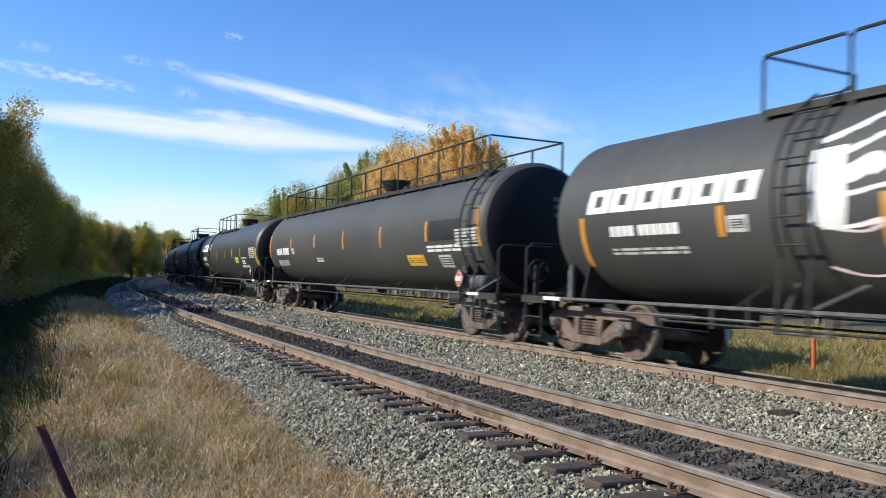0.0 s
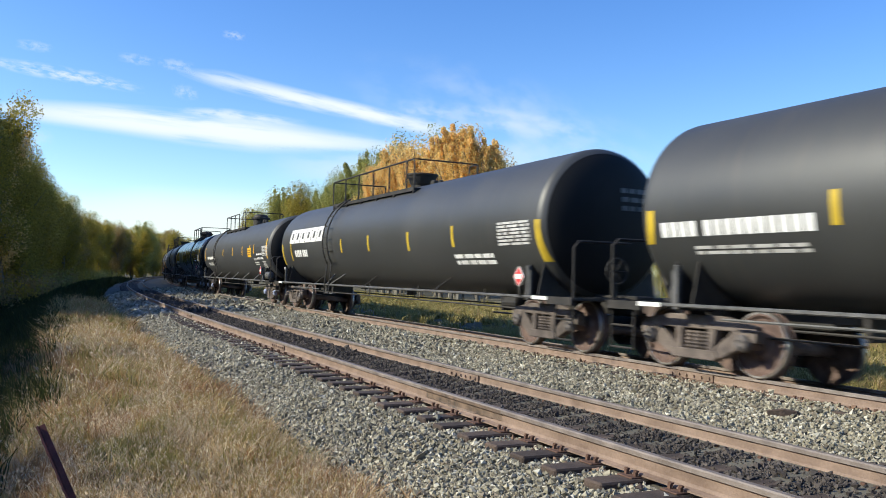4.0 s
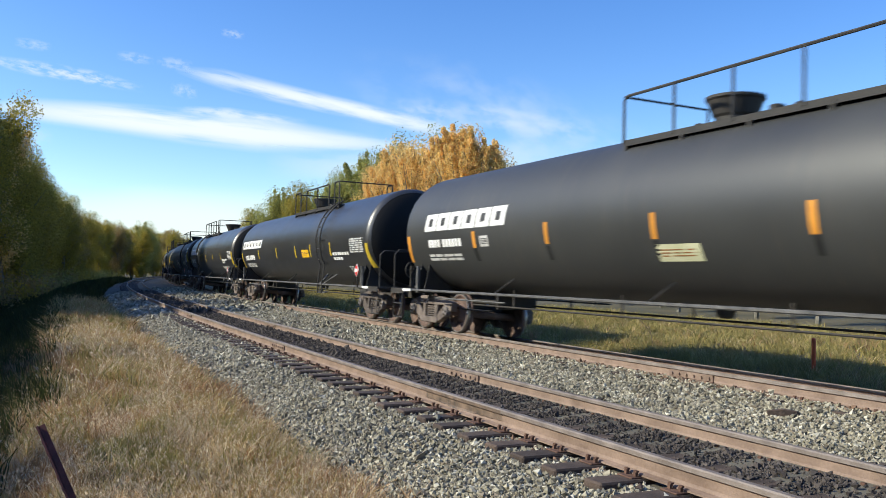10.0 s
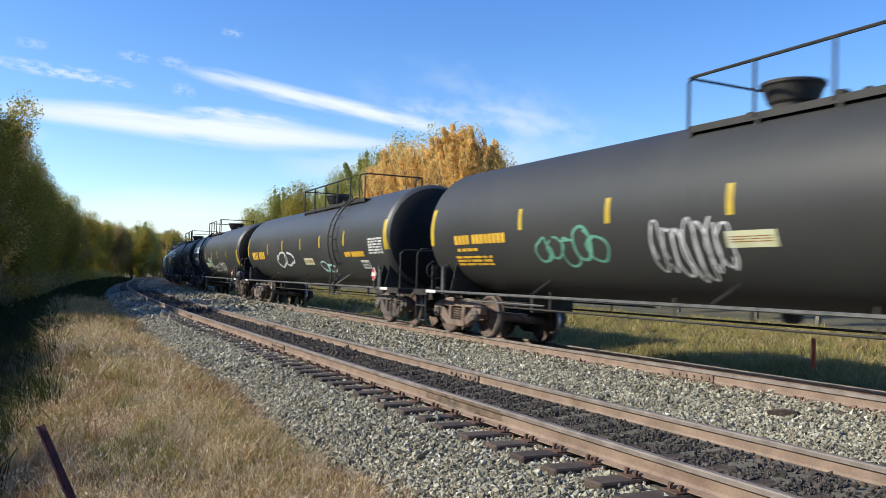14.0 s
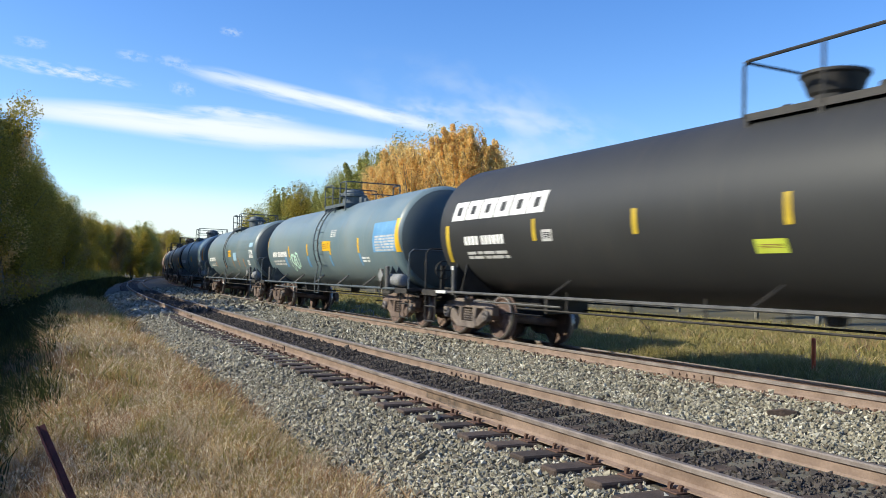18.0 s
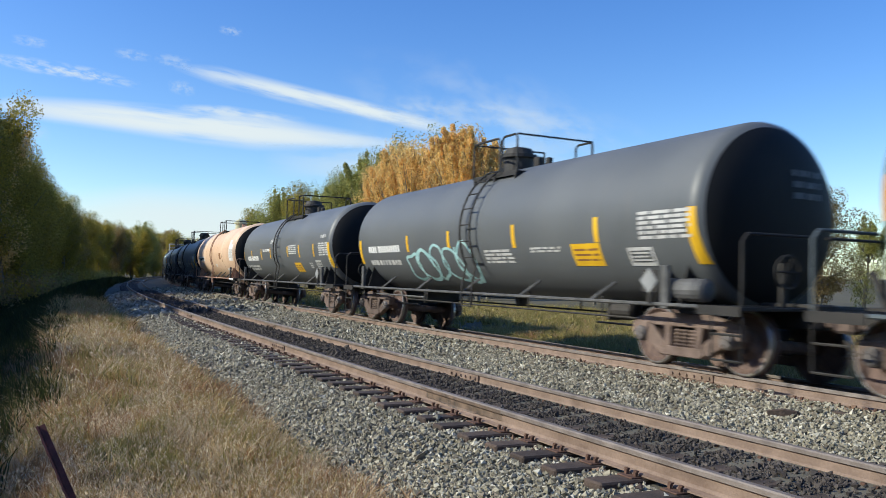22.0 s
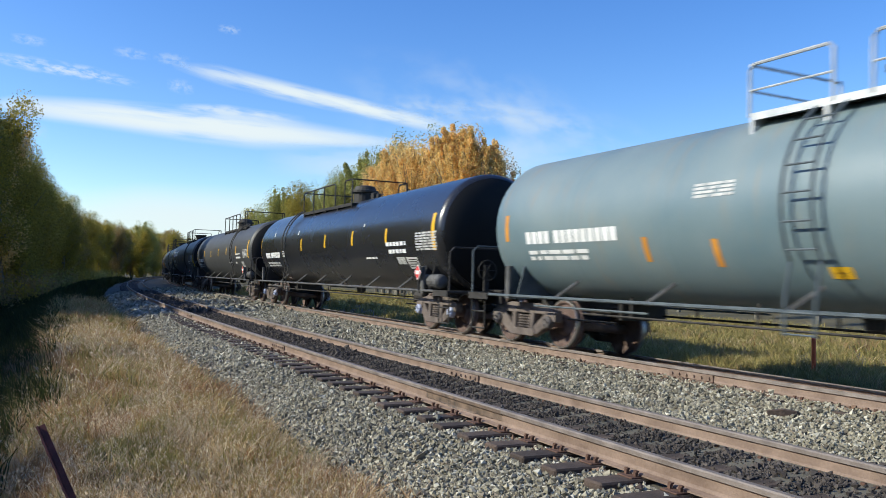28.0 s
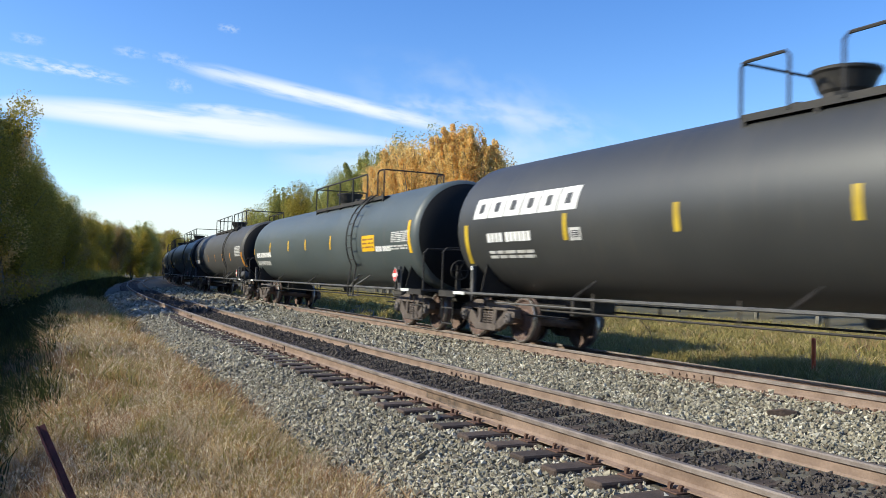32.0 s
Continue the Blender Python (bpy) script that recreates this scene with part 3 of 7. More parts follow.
def build_wheelset(bm):
    for k in (-1, 1):
        y = k * 0.735
        lathe(bm, [(y - 0.065 * k, 0.10), (y - 0.065 * k, 0.14), (y - 0.03 * k, 0.30), (y - 0.06 * k, 0.40), (y - 0.075 * k, 0.478), (y - 0.045 * k, 0.478), (y - 0.03 * k, 0.46), (y + 0.062 * k, 0.453), (y + 0.066 * k, 0.40), (y + 0.02 * k, 0.36), (y + 0.0 * k, 0.22), (y + 0.07 * k, 0.15), (y + 0.07 * k, 0.09)], (0, 0, 0), "Y", 32)
    lathe(bm, [(-1.08, 0.075), (-0.74, 0.085), (-0.7, 0.09), (0.7, 0.09), (0.74, 0.085), (1.08, 0.075)], (0, 0, 0), "Y", 12)
    bmesh.ops.recalc_face_normals(bm, faces=bm.faces)
    return False


def build_rim(bm):
    for k in (-1, 1):
        y = k * 0.735
        lathe(bm, [(y - 0.028 * k, 0.4585), (y + 0.060 * k, 0.4555), (y + 0.069 * k, 0.447), (y + 0.069 * k, 0.425)], (0, 0, 0), "Y", 32)
    bm.faces.ensure_lookup_table()
    bmesh.ops.delete(bm, geom=[f for f in bm.faces if len(f.verts) > 4], context="FACES")
    return False


def build_cap(bm, side):
    lathe(bm, [(0.0, 0.125), (0.03 * side, 0.125), (0.10 * side, 0.11), (0.12 * side, 0.085)], (0, 1.06 * side, 0), "Y", 16)
    for k in range(3):
        a = k * math.tau / 3
        rod(bm, (0.055 * math.cos(a), 1.17 * side, 0.055 * math.sin(a)), (0.055 * math.cos(a), 1.205 * side, 0.055 * math.sin(a)), 0.02, 6)
    bmesh.ops.recalc_face_normals(bm, faces=bm.faces)
    return False


WHEELSETS = {-1: [], 1: []}


def make_truck(car, x, side_mat, cap_mat):
    def bolster(bm):
        box(bm, -0.17, 0.17, -0.95, 0.95, 0.5, 0.72, 0.02)
        for k in (-1, 1):
            box(bm, k * 0.46 - 0.05, k * 0.46 + 0.05, -0.85, 0.85, 0.36, 0.46, 0.01)   # brake beams
            for y in (-0.74, 0.74):
                box(bm, k * 0.42 - 0.04, k * 0.42 + 0.04, y - 0.05, y + 0.05, 0.3, 0.62, 0.01)
        return False
    truck = part("truck", kept(("truck", M_FRAME), bolster), None, car, "grimy two-axle truck", pose(x, 0, 0, math.degrees(LEAN - TILT)))
    for k in (-1, 1):
        part("side_frame", kept(("side_frame", side_mat), build_side_frame), None, truck, "cast steel side frame with round windows", pose(0, k * 1.02, 0, 0, 0, 0 if k < 0 else 180))
    for k in (-1, 1):
        for x in (-0.15, 0.0, 0.15):
            part("spring", kept(("spring", side_mat), build_spring), None, truck, "", pose(x, k * 1.03, 0))
        ws = part("wheelset", joined_wheel(cap_mat), None, truck, "rusty wheelset", pose(k * AXLE, 0, WHEEL_R))
        WHEELSETS[k].append(ws)
    return truck


def joined_wheel(cap_mat):
    """Wheelset mesh with bright rims and bearing caps as further materials."""
    key = ("wheelset_full", cap_mat)
    if key not in MESHES:
        bm = bmesh.new()
        build_wheelset(bm)
        for f in bm.faces:
            f.material_index = 0
        n = len(bm.faces)
        b2 = bmesh.new()
        build_rim(b2)
        tmp = bpy.data.meshes.new("tmp")
        b2.to_mesh(tmp)
        b2.free()
        bm.from_mesh(tmp)
        bm.faces.ensure_lookup_table()
        for f in bm.faces[n:]:
            f.material_index = 1
        n = len(bm.faces)
        build_cap(bm, -1)
        build_cap(bm, 1)
        bm.faces.ensure_lookup_table()
        for f in bm.faces[n:]:
            f.material_index = 2
        me = bpy.data.meshes.new("wheelset")
        bm.to_mesh(me)
        bm.free()
        for m in (M_WHEEL, M_TREAD, cap_mat):
            me.materials.append(m)
        MESHES[key] = me
    return MESHES[key]


BOARD_Z, BOARD_Y = 1.01, 1.42


def make_car(spec):
    """One tank car with its parts; x runs in the way of travel, the camera looks at its -y side."""
    L = spec["length"]
    h = L / 2
    inset = spec.get("inset", (0.5, 0.12) if spec.get("bowl") else (0.3, 0.3))
    tank_size(*spec["size"], h - inset[0], h - inset[1])
    body, trim = spec["paint"], spec.get("trim", M_FRAME)
    rnd = random.Random(spec["seed"])
    car = thing("tank_car", spec["label"], "tank car", "tank cars of the train")
    tank = part("tank", kept(("tank", body, round(L, 2), TANK_R, TANK_B, TANK_S), lambda bm: build_tank(bm, TANK_S + TANK_B, spec.get("ridge", 0.0), spec.get("rings", 6))), None, car)
    # Ends get a darker paint than the shell, which carries their shade.
    head_mat = spec.get("head", P_HEAD_SHADE)
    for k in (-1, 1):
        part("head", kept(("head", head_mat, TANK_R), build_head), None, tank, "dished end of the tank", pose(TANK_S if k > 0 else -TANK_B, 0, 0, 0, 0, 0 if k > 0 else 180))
    tx = h - 0.75
    for k in (-1, 1):
        make_truck(car, k * tx, spec.get("truck", M_TRUCK), spec.get("cap", M_CAP))

    # stub sills, couplers
    for k in (-1, 1):
        bm = bmesh.new()
        box(bm, min(k * (tx - 1.6), k * (h + 0.85)), max(k * (tx - 1.6), k * (h + 0.85)), -0.2, 0.2, 0.74, 1.08, 0.02)
        part("stub_sill", bm, M_FRAME, car)
        bm = bmesh.new()
        e1 = h + GAP / 2
        box(bm, min(k * (h + 0.8), k * (e1 - 0.22)), max(k * (h + 0.8), k * (e1 - 0.22)), -0.08, 0.08, 0.78, 0.95, 0.02)
        box(bm, min(k * (e1 - 0.28), k * (e1 + 0.02)), max(k * (e1 - 0.28), k * (e1 + 0.02)), -0.16, 0.12, 0.72, 1.0, 0.04)
        part("coupler", bm, M_TRUCK_RUST, car, "rusty knuckle coupler")
        bm = bmesh.new()
        pipe(bm, [(k * (h + 0.8), 0.25, 0.85), (k * (e1 - 0.35), 0.22, 0.62), (k * (e1 - 0.12), 0.12, 0.42), (k * e1, 0.0, 0.4)], 0.03, 6)
        part("air_hose", bm, M_FRAME, car)
        # saddle: cradle plates under the shell at the truck
        bm = bmesh.new()
        x0 = k * tx
        arc = [(-1.35, 1.0), (1.35, 1.0)] + [((TANK_R - 0.003) * math.cos(a), TANK_Z + (TANK_R - 0.003) * math.sin(a)) for a in [math.radians(-d) for d in range(28, 153, 8)]]
        for xs in (-0.22, 0.22):
            a = [bm.verts.new((x0 + xs - 0.012, y, z)) for y, z in arc]
            b = [bm.verts.new((x0 + xs + 0.012, y, z)) for y, z in arc]
            n = len(arc)
            bm.faces.new(a[::-1])
            bm.faces.new(b)
            for i in range(n):
                bm.faces.new((a[i], a[(i + 1) % n], b[(i + 1) % n], b[i]))
        box(bm, x0 - 0.26, x0 + 0.26, -1.38, 1.38, 0.95, 1.03)
        bmesh.ops.recalc_face_normals(bm, faces=bm.faces)
        part("saddle", bm, trim, car)
        for y in (-1.44, 1.36):
            bm = bmesh.new()
            half = 0.038 if spec.get("bowl") else 0.07
            box(bm, x0 - half, x0 + half, y, y + 0.08, 0.95, 1.58, 0.01)
            box(bm, x0 + k * 0.07 - 0.02, x0 + k * 0.07 + 0.02, y + 0.02, y + 0.06, 1.0, 1.5)
            part("saddle_post", bm, M_GRIP, car, "upright grey saddle plate")
        if spec.get("bowl"):
            bm = bmesh.new()
            box(bm, k * (h - 0.25) - 0.24, k * (h - 0.25) + 0.24, -BOARD_Y - 0.062, -BOARD_Y - 0.052, BOARD_Z - 0.035, BOARD_Z + 0.03)
            part("white_marker_strip", bm, M_WHITE, car, "white strip on the sill's end")
            if k < 0 and spec["seed"] in (102, 104, 107, 110, 113, 114, 126):
                bm = bmesh.new()
                box(bm, x0 - 0.04, x0 + 0.04, -1.452, -1.442, 1.49, 1.58)
                part("white_tag", bm, M_WHITE, car, "small white tag on the saddle post")
        elif body == P_PEACH and k > 0:
            bm = bmesh.new()
            box(bm, h - 0.75, h + 0.55, -BOARD_Y - 0.062, -BOARD_Y - 0.052, BOARD_Z - 0.04, BOARD_Z + 0.03)
            part("white_marker_strip", bm, M_WHITE, car, "long cream strip on the sill's end")
        # end platform with handrail hoops and sill steps
        bm = bmesh.new()
        p0, p1 = sorted((k * (h - 0.05), k * (h + 0.72)))
        box(bm, p0, p1, -BOARD_Y - 0.04, BOARD_Y + 0.04, BOARD_Z - 0.03, BOARD_Z + 0.02, 0.008)
        box(bm, p0, p1, -BOARD_Y - 0.05, -BOARD_Y - 0.03, BOARD_Z - 0.1, BOARD_Z + 0.03)
        for i in range(5):
            xx = p0 + (p1 - p0) * (i + 0.5) / 5
            box(bm, xx - 0.02, xx + 0.02, -BOARD_Y, BOARD_Y, BOARD_Z + 0.021, BOARD_Z + 0.03)
        plat = part("end_platform", bm, M_FRAME, car, "grimy end platform")
        for yy in (-1, 1):
            bm = bmesh.new()
            xa, xb = k * (h + 0.06), k * (h + 0.68)
            y = yy * (BOARD_Y - 0.02)
            hi = BOARD_Z + 0.98
            pipe(bm, [(xb, y, BOARD_Z), (xb, y, hi - 0.1), (xb, y - yy * 0.1, hi), (xb, y - yy * 1.2, hi)], 0.022)
            part("handrail", bm, trim, plat)
            bm = bmesh.new()
            for zz in (0.32, 0.66):
                pipe(bm, [(xa + k * 0.1, y, zz), (xb, y, zz)], 0.018, 6)
            pipe(bm, [(xa + k * 0.1, y, BOARD_Z), (xa + k * 0.1, y, 0.32)], 0.016, 6)
            pipe(bm, [(xb, y, BOARD_Z), (xb, y, 0.32)], 0.016, 6)
            part("sill_step", bm, M_FRAME, plat)
        bm = bmesh.new()
        if k > 0:
            box(bm, h + 0.40, h + 0.46, -0.42, -0.30, BOARD_Z, BOARD_Z + 0.62, 0.01)
            ring = [(h + 0.50, -0.36 + 0.23 * math.cos(k * math.tau / 18), BOARD_Z + 0.5 + 0.23 * math.sin(k * math.tau / 18)) for k in range(19)]
            pipe(bm, ring, 0.016, 6)
            for d in range(3):
                a = d * math.pi / 3
                rod(bm, (h + 0.49, -0.36 + 0.23 * math.cos(a), BOARD_Z + 0.5 + 0.23 * math.sin(a)), (h + 0.49, -0.36 - 0.23 * math.cos(a), BOARD_Z + 0.5 - 0.23 * math.sin(a)), 0.011, 5)
            part("hand_brake", bm, M_FRAME, car, "hand brake wheel on its stand")
        else:
            rod(bm, (-h - 0.3, -0.5, BOARD_Z + 0.03), (-h - 0.55, -0.5, BOARD_Z + 0.5), 0.05, 7)
            part("brake_lever", bm, M_FRAME, car)

    # side sills with braces, on both sides
    for yy in (-1, 1):
        bm = bmesh.new()
        rod(bm, (-h, yy * BOARD_Y, BOARD_Z), (h, yy * BOARD_Y, BOARD_Z), 0.03, 7)
        if spec.get("second_pipe", True):
            rod(bm, (-h + 1.5, yy * (BOARD_Y - 0.12), BOARD_Z - 0.16), (-h + 4.6, yy * (BOARD_Y - 0.12), BOARD_Z - 0.16), 0.02, 6)
        side = part("side_sill", bm, trim if trim != M_FRAME else M_GRIP, car, "thin steel side sill")
        for share in spec.get("braces", (-0.25, 0.0, 0.25) if spec.get("bowl") else (-0.33, -0.17, 0.0, 0.17, 0.33)):
            x = L * share
            bm = bmesh.new()
            if spec.get("bowl"):
                rod(bm, (x - 0.18, yy * BOARD_Y, BOARD_Z), (x + 0.10, yy * 1.12, 1.33), 0.018, 5)
            else:
                rod(bm, (x - 0.18, yy * BOARD_Y, BOARD_Z), (x + 0.14, yy * 1.15, 1.32), 0.03, 5)
            part("brace", bm, M_FRAME if spec.get("bowl") else M_GRIP, side)

    # ladder up the shell, platform, railing, hatch
    lx, px0, px1 = spec["ladder"], spec["deck"][0], spec["deck"][1]
    top = TANK_Z + TANK_R
    def ladder_rails(bm):
        for dx in (-0.22, 0.22):
            pts = [(dx, -BOARD_Y - 0.03, 0.72), (dx, -BOARD_Y - 0.03, BOARD_Z + 0.1)]
            for d in range(-28, 61, 8):
                a = math.radians(d)
                r = TANK_R + 0.14
                pts.append((dx, -r * math.cos(a), TANK_Z + r * math.sin(a)))
            pipe(bm, pts, 0.024, 6)
        rod(bm, (-0.22, -BOARD_Y - 0.03, 0.74), (0.22, -BOARD_Y - 0.03, 0.74), 0.014, 6)
        return False
    if spec.get("bowl"):
        bm = bmesh.new()
        box(bm, lx - 0.3, lx + 0.5, -BOARD_Y - 0.02, -BOARD_Y + 0.1, BOARD_Z - 0.28, BOARD_Z - 0.25, 0.005)
        for dx in (-0.24, 0.44):
            rod(bm, (lx + dx, -BOARD_Y + 0.04, BOARD_Z - 0.26), (lx + dx, -BOARD_Y + 0.04, BOARD_Z), 0.018, 5)
            rod(bm, (lx + dx * 0.5, -BOARD_Y + 0.02, BOARD_Z + 0.02), (lx + dx * 1.4 + 0.15, -1.12, BOARD_Z + 0.34), 0.024, 5)
        part("ladder_bracket", bm, M_GRIP, car, "braced step at the ladder's foot")
    ladder = part("ladder", kept(("ladder", trim, TANK_R), ladder_rails), None, car, "steel ladder bent over the shell", pose(lx, 0, 0))
    rung_me = kept(("rung", trim), lambda bm: (rod(bm, (-0.22, 0, 0), (0.22, 0, 0), 0.015, 6), False)[1])
    part("rung", rung_me, None, ladder, "", pose(0, -BOARD_Y - 0.03, 1.0))
    for d in range(-22, 58, 13):
        a = math.radians(d)
        r = TANK_R + 0.14
        part("rung", rung_me, None, ladder, "", pose(0, -r * math.cos(a), TANK_Z + r * math.sin(a)))

    # walkway strips beside the hatch, low on the shell's shoulders
    deck_y0, deck_y1 = 0.48, 0.92
    dz = TANK_Z + math.sqrt(TANK_R ** 2 - 0.72) + 0.06 + spec.get("deck_lift", 0.0)
    rh = spec.get("rail_height", 0.78)
    for yy in (-1, 1):
        bm = bmesh.new()
        ya, yb = sorted((yy * deck_y0, yy * deck_y1))
        box(bm, px0, px1, ya, yb, dz, dz + 0.035, 0.006)
        for yk in (yy * deck_y1, yy * deck_y0):
            box(bm, px0, px1, yk - 0.012, yk + 0.012, dz - 0.05, dz + 0.05)
        n = max(2, int((px1 - px0) / 1.2))
        for i in range(n + 1):
            x = px0 + 0.05 + (px1 - px0 - 0.1) * i / n
            box(bm, x - 0.025, x + 0.025, ya, yb, dz - 0.12, dz)
            box(bm, x - 0.03, x + 0.03, yy * deck_y1 - 0.02, yy * deck_y1 + 0.02, dz - 0.30, dz)
        deck = part("walkway", bm, spec.get("deck_mat", trim), car, "narrow steel walkway on the tank's shoulder")
        y = yy * (deck_y1 + 0.01)
        for ra, rb in (spec["rails"] if yy < 0 else spec["rails"][-1:]):
            bm = bmesh.new()
            pipe(bm, [(ra, y, dz), (ra, y, dz + rh - 0.07), (ra + 0.07, y, dz + rh), (rb - 0.07, y, dz + rh), (rb, y, dz + rh - 0.07), (rb, y, dz)], 0.024, 6)
            if spec.get("mid_rail"):
                rod(bm, (ra, y, dz + rh * 0.5), (rb, y, dz + rh * 0.5), 0.016, 6)
            n = max(1, round((rb - ra) / 1.25))
            for i in range(1, n):
                x = ra + (rb - ra) * i / n
                rod(bm, (x, y, dz), (x, y, dz + rh), 0.024, 6)
            part("railing", bm, spec.get("rail_mat", trim), deck)
    for x in (spec["rails"][0][0], spec["rails"][-1][1]):
        bm = bmesh.new()
        pipe(bm, [(x, -deck_y1, dz + rh), (x, deck_y1, dz + rh)], 0.022, 6)
        if spec.get("mid_rail"):
            rod(bm, (x, -deck_y1, dz + rh * 0.5), (x, deck_y1, dz + rh * 0.5), 0.016, 6)
        rod(bm, (x, deck_y1, dz), (x, deck_y1, dz + rh), 0.022, 6)
        part("end_rail", bm, spec.get("rail_mat", trim), deck)
    hatch_x = spec["hatch"]

    bm = bmesh.new()
    hr = spec.get("hatch_r", 0.36)
    hh = spec.get("hatch_h", 0.42)
    if spec.get("bowl"):
        lathe(bm, [(-0.12, 0.29), (0.06, 0.30), (0.10, 0.34), (0.31, 0.42), (0.34, 0.45), (0.38, 0.45), (0.39, 0.40)], (hatch_x, 0, top), "Z", 22)
    else:
        lathe(bm, [(-0.12, hr), (hh * 0.55, hr), (hh * 0.58, hr + 0.08), (hh * 0.72, hr + 0.08), (hh * 0.75, hr), (hh, hr * 0.86), (hh + 0.04, hr * 0.4)], (hatch_x, 0, top), "Z", 20)
    part("hatch", bm, spec.get("hatch_mat", trim), car, spec.get("hatch_label", "round bolted manway hatch"))
    low = 0.45 if spec.get("bowl") else 0.75
    for dx, r, hgt in ((0.75, 0.11, 0.3 * low), (1.15, 0.08, 0.22 * low), (-0.8, 0.09, 0.2 * low)):
        bm = bmesh.new()
        lathe(bm, [(-0.1, r), (hgt, r), (hgt + 0.02, r * 0.6)], (hatch_x + dx, 0.05, top), "Z", 10)
        part("relief_valve", bm, trim, car)

    # under the shell: outlet, brake rigging
    bm = bmesh.new()
    bot = TANK_Z - TANK_R
    lathe(bm, [(-0.17, 0.09), (-0.14, 0.14), (-0.03, 0.16), (0.12, 0.22)], (spec.get("outlet", 0.0), 0, bot), "Z", 12)
    part("outlet_valve", bm, M_FRAME, car, "bottom outlet valve")
    bm = bmesh.new()
    for y, z in ((0.35, 0.74), (-0.6, 0.73)):
        rod(bm, (-tx + 1.0, y, z), (tx - 1.0, y, z), 0.020, 6)
        for i in (1, 3, 5, 7):
            x = -tx + 1.3 + (2 * tx - 2.6) * (i + (0.4 if y > 0 else 0)) / 8
            box(bm, x - 0.02, x + 0.02, y - 0.01, y + 0.01, z, TANK_Z - TANK_R + 0.25)
    part("brake_rod", bm, M_FRAME, car)
    for k in (-1, 1):
        bm = bmesh.new()
        xx = k * (tx - 1.75)
        box(bm, xx - 0.25, xx + 0.25, -0.2, 0.2, 0.82, 1.0, 0.03)
        rod(bm, (xx - 0.7, -0.75, 0.62), (xx + 0.7, -0.75, 0.62), 0.02, 6)
        box(bm, xx - k * 0.6 - 0.04, xx - k * 0.6 + 0.04, -0.6, 0.4, 0.66, 1.0, 0.01)
        part("brake_rigging", bm, M_FRAME, car)
    if body in (P_SLATE, P_GLOSS, P_DULL, P_WORN, P_BLUE) or spec["seed"] % 5 == 3:
        bm = bmesh.new()
        ex = h - 0.52
        lathe(bm, [(-0.44, 0.06), (-0.42, 0.12), (-0.38, 0.165), (0.38, 0.165), (0.42, 0.12), (0.44, 0.06)], (ex, -1.2, BOARD_Z + 0.22), "X", 16)
        for dx in (-0.22, 0.22):
            lathe(bm, [(dx - 0.02, 0.172), (dx + 0.02, 0.172)], (ex, -1.2, BOARD_Z + 0.22), "X", 16)
        part("air_reservoir", bm, M_PLAQUE if body == P_BLUE else M_GRIP, car, "grey air reservoir in two straps")
    bm = bmesh.new()
    lathe(bm, [(-0.28, 0.08), (-0.25, 0.14), (0.25, 0.14), (0.28, 0.08)], (tx - 2.0, -0.5, 0.84), "X", 14)
    part("brake_cylinder", bm, M_FRAME, car)

    add_markings(spec, tank, rnd)
    return car


M_GRIP = material("grey_grab_iron", (0.06, 0.06, 0.06), (0.14, 0.135, 0.13), 0.6, 0.2, scale=5.0, fine=50.0, bump=0.2)
LOGO_SLANT = 0.07


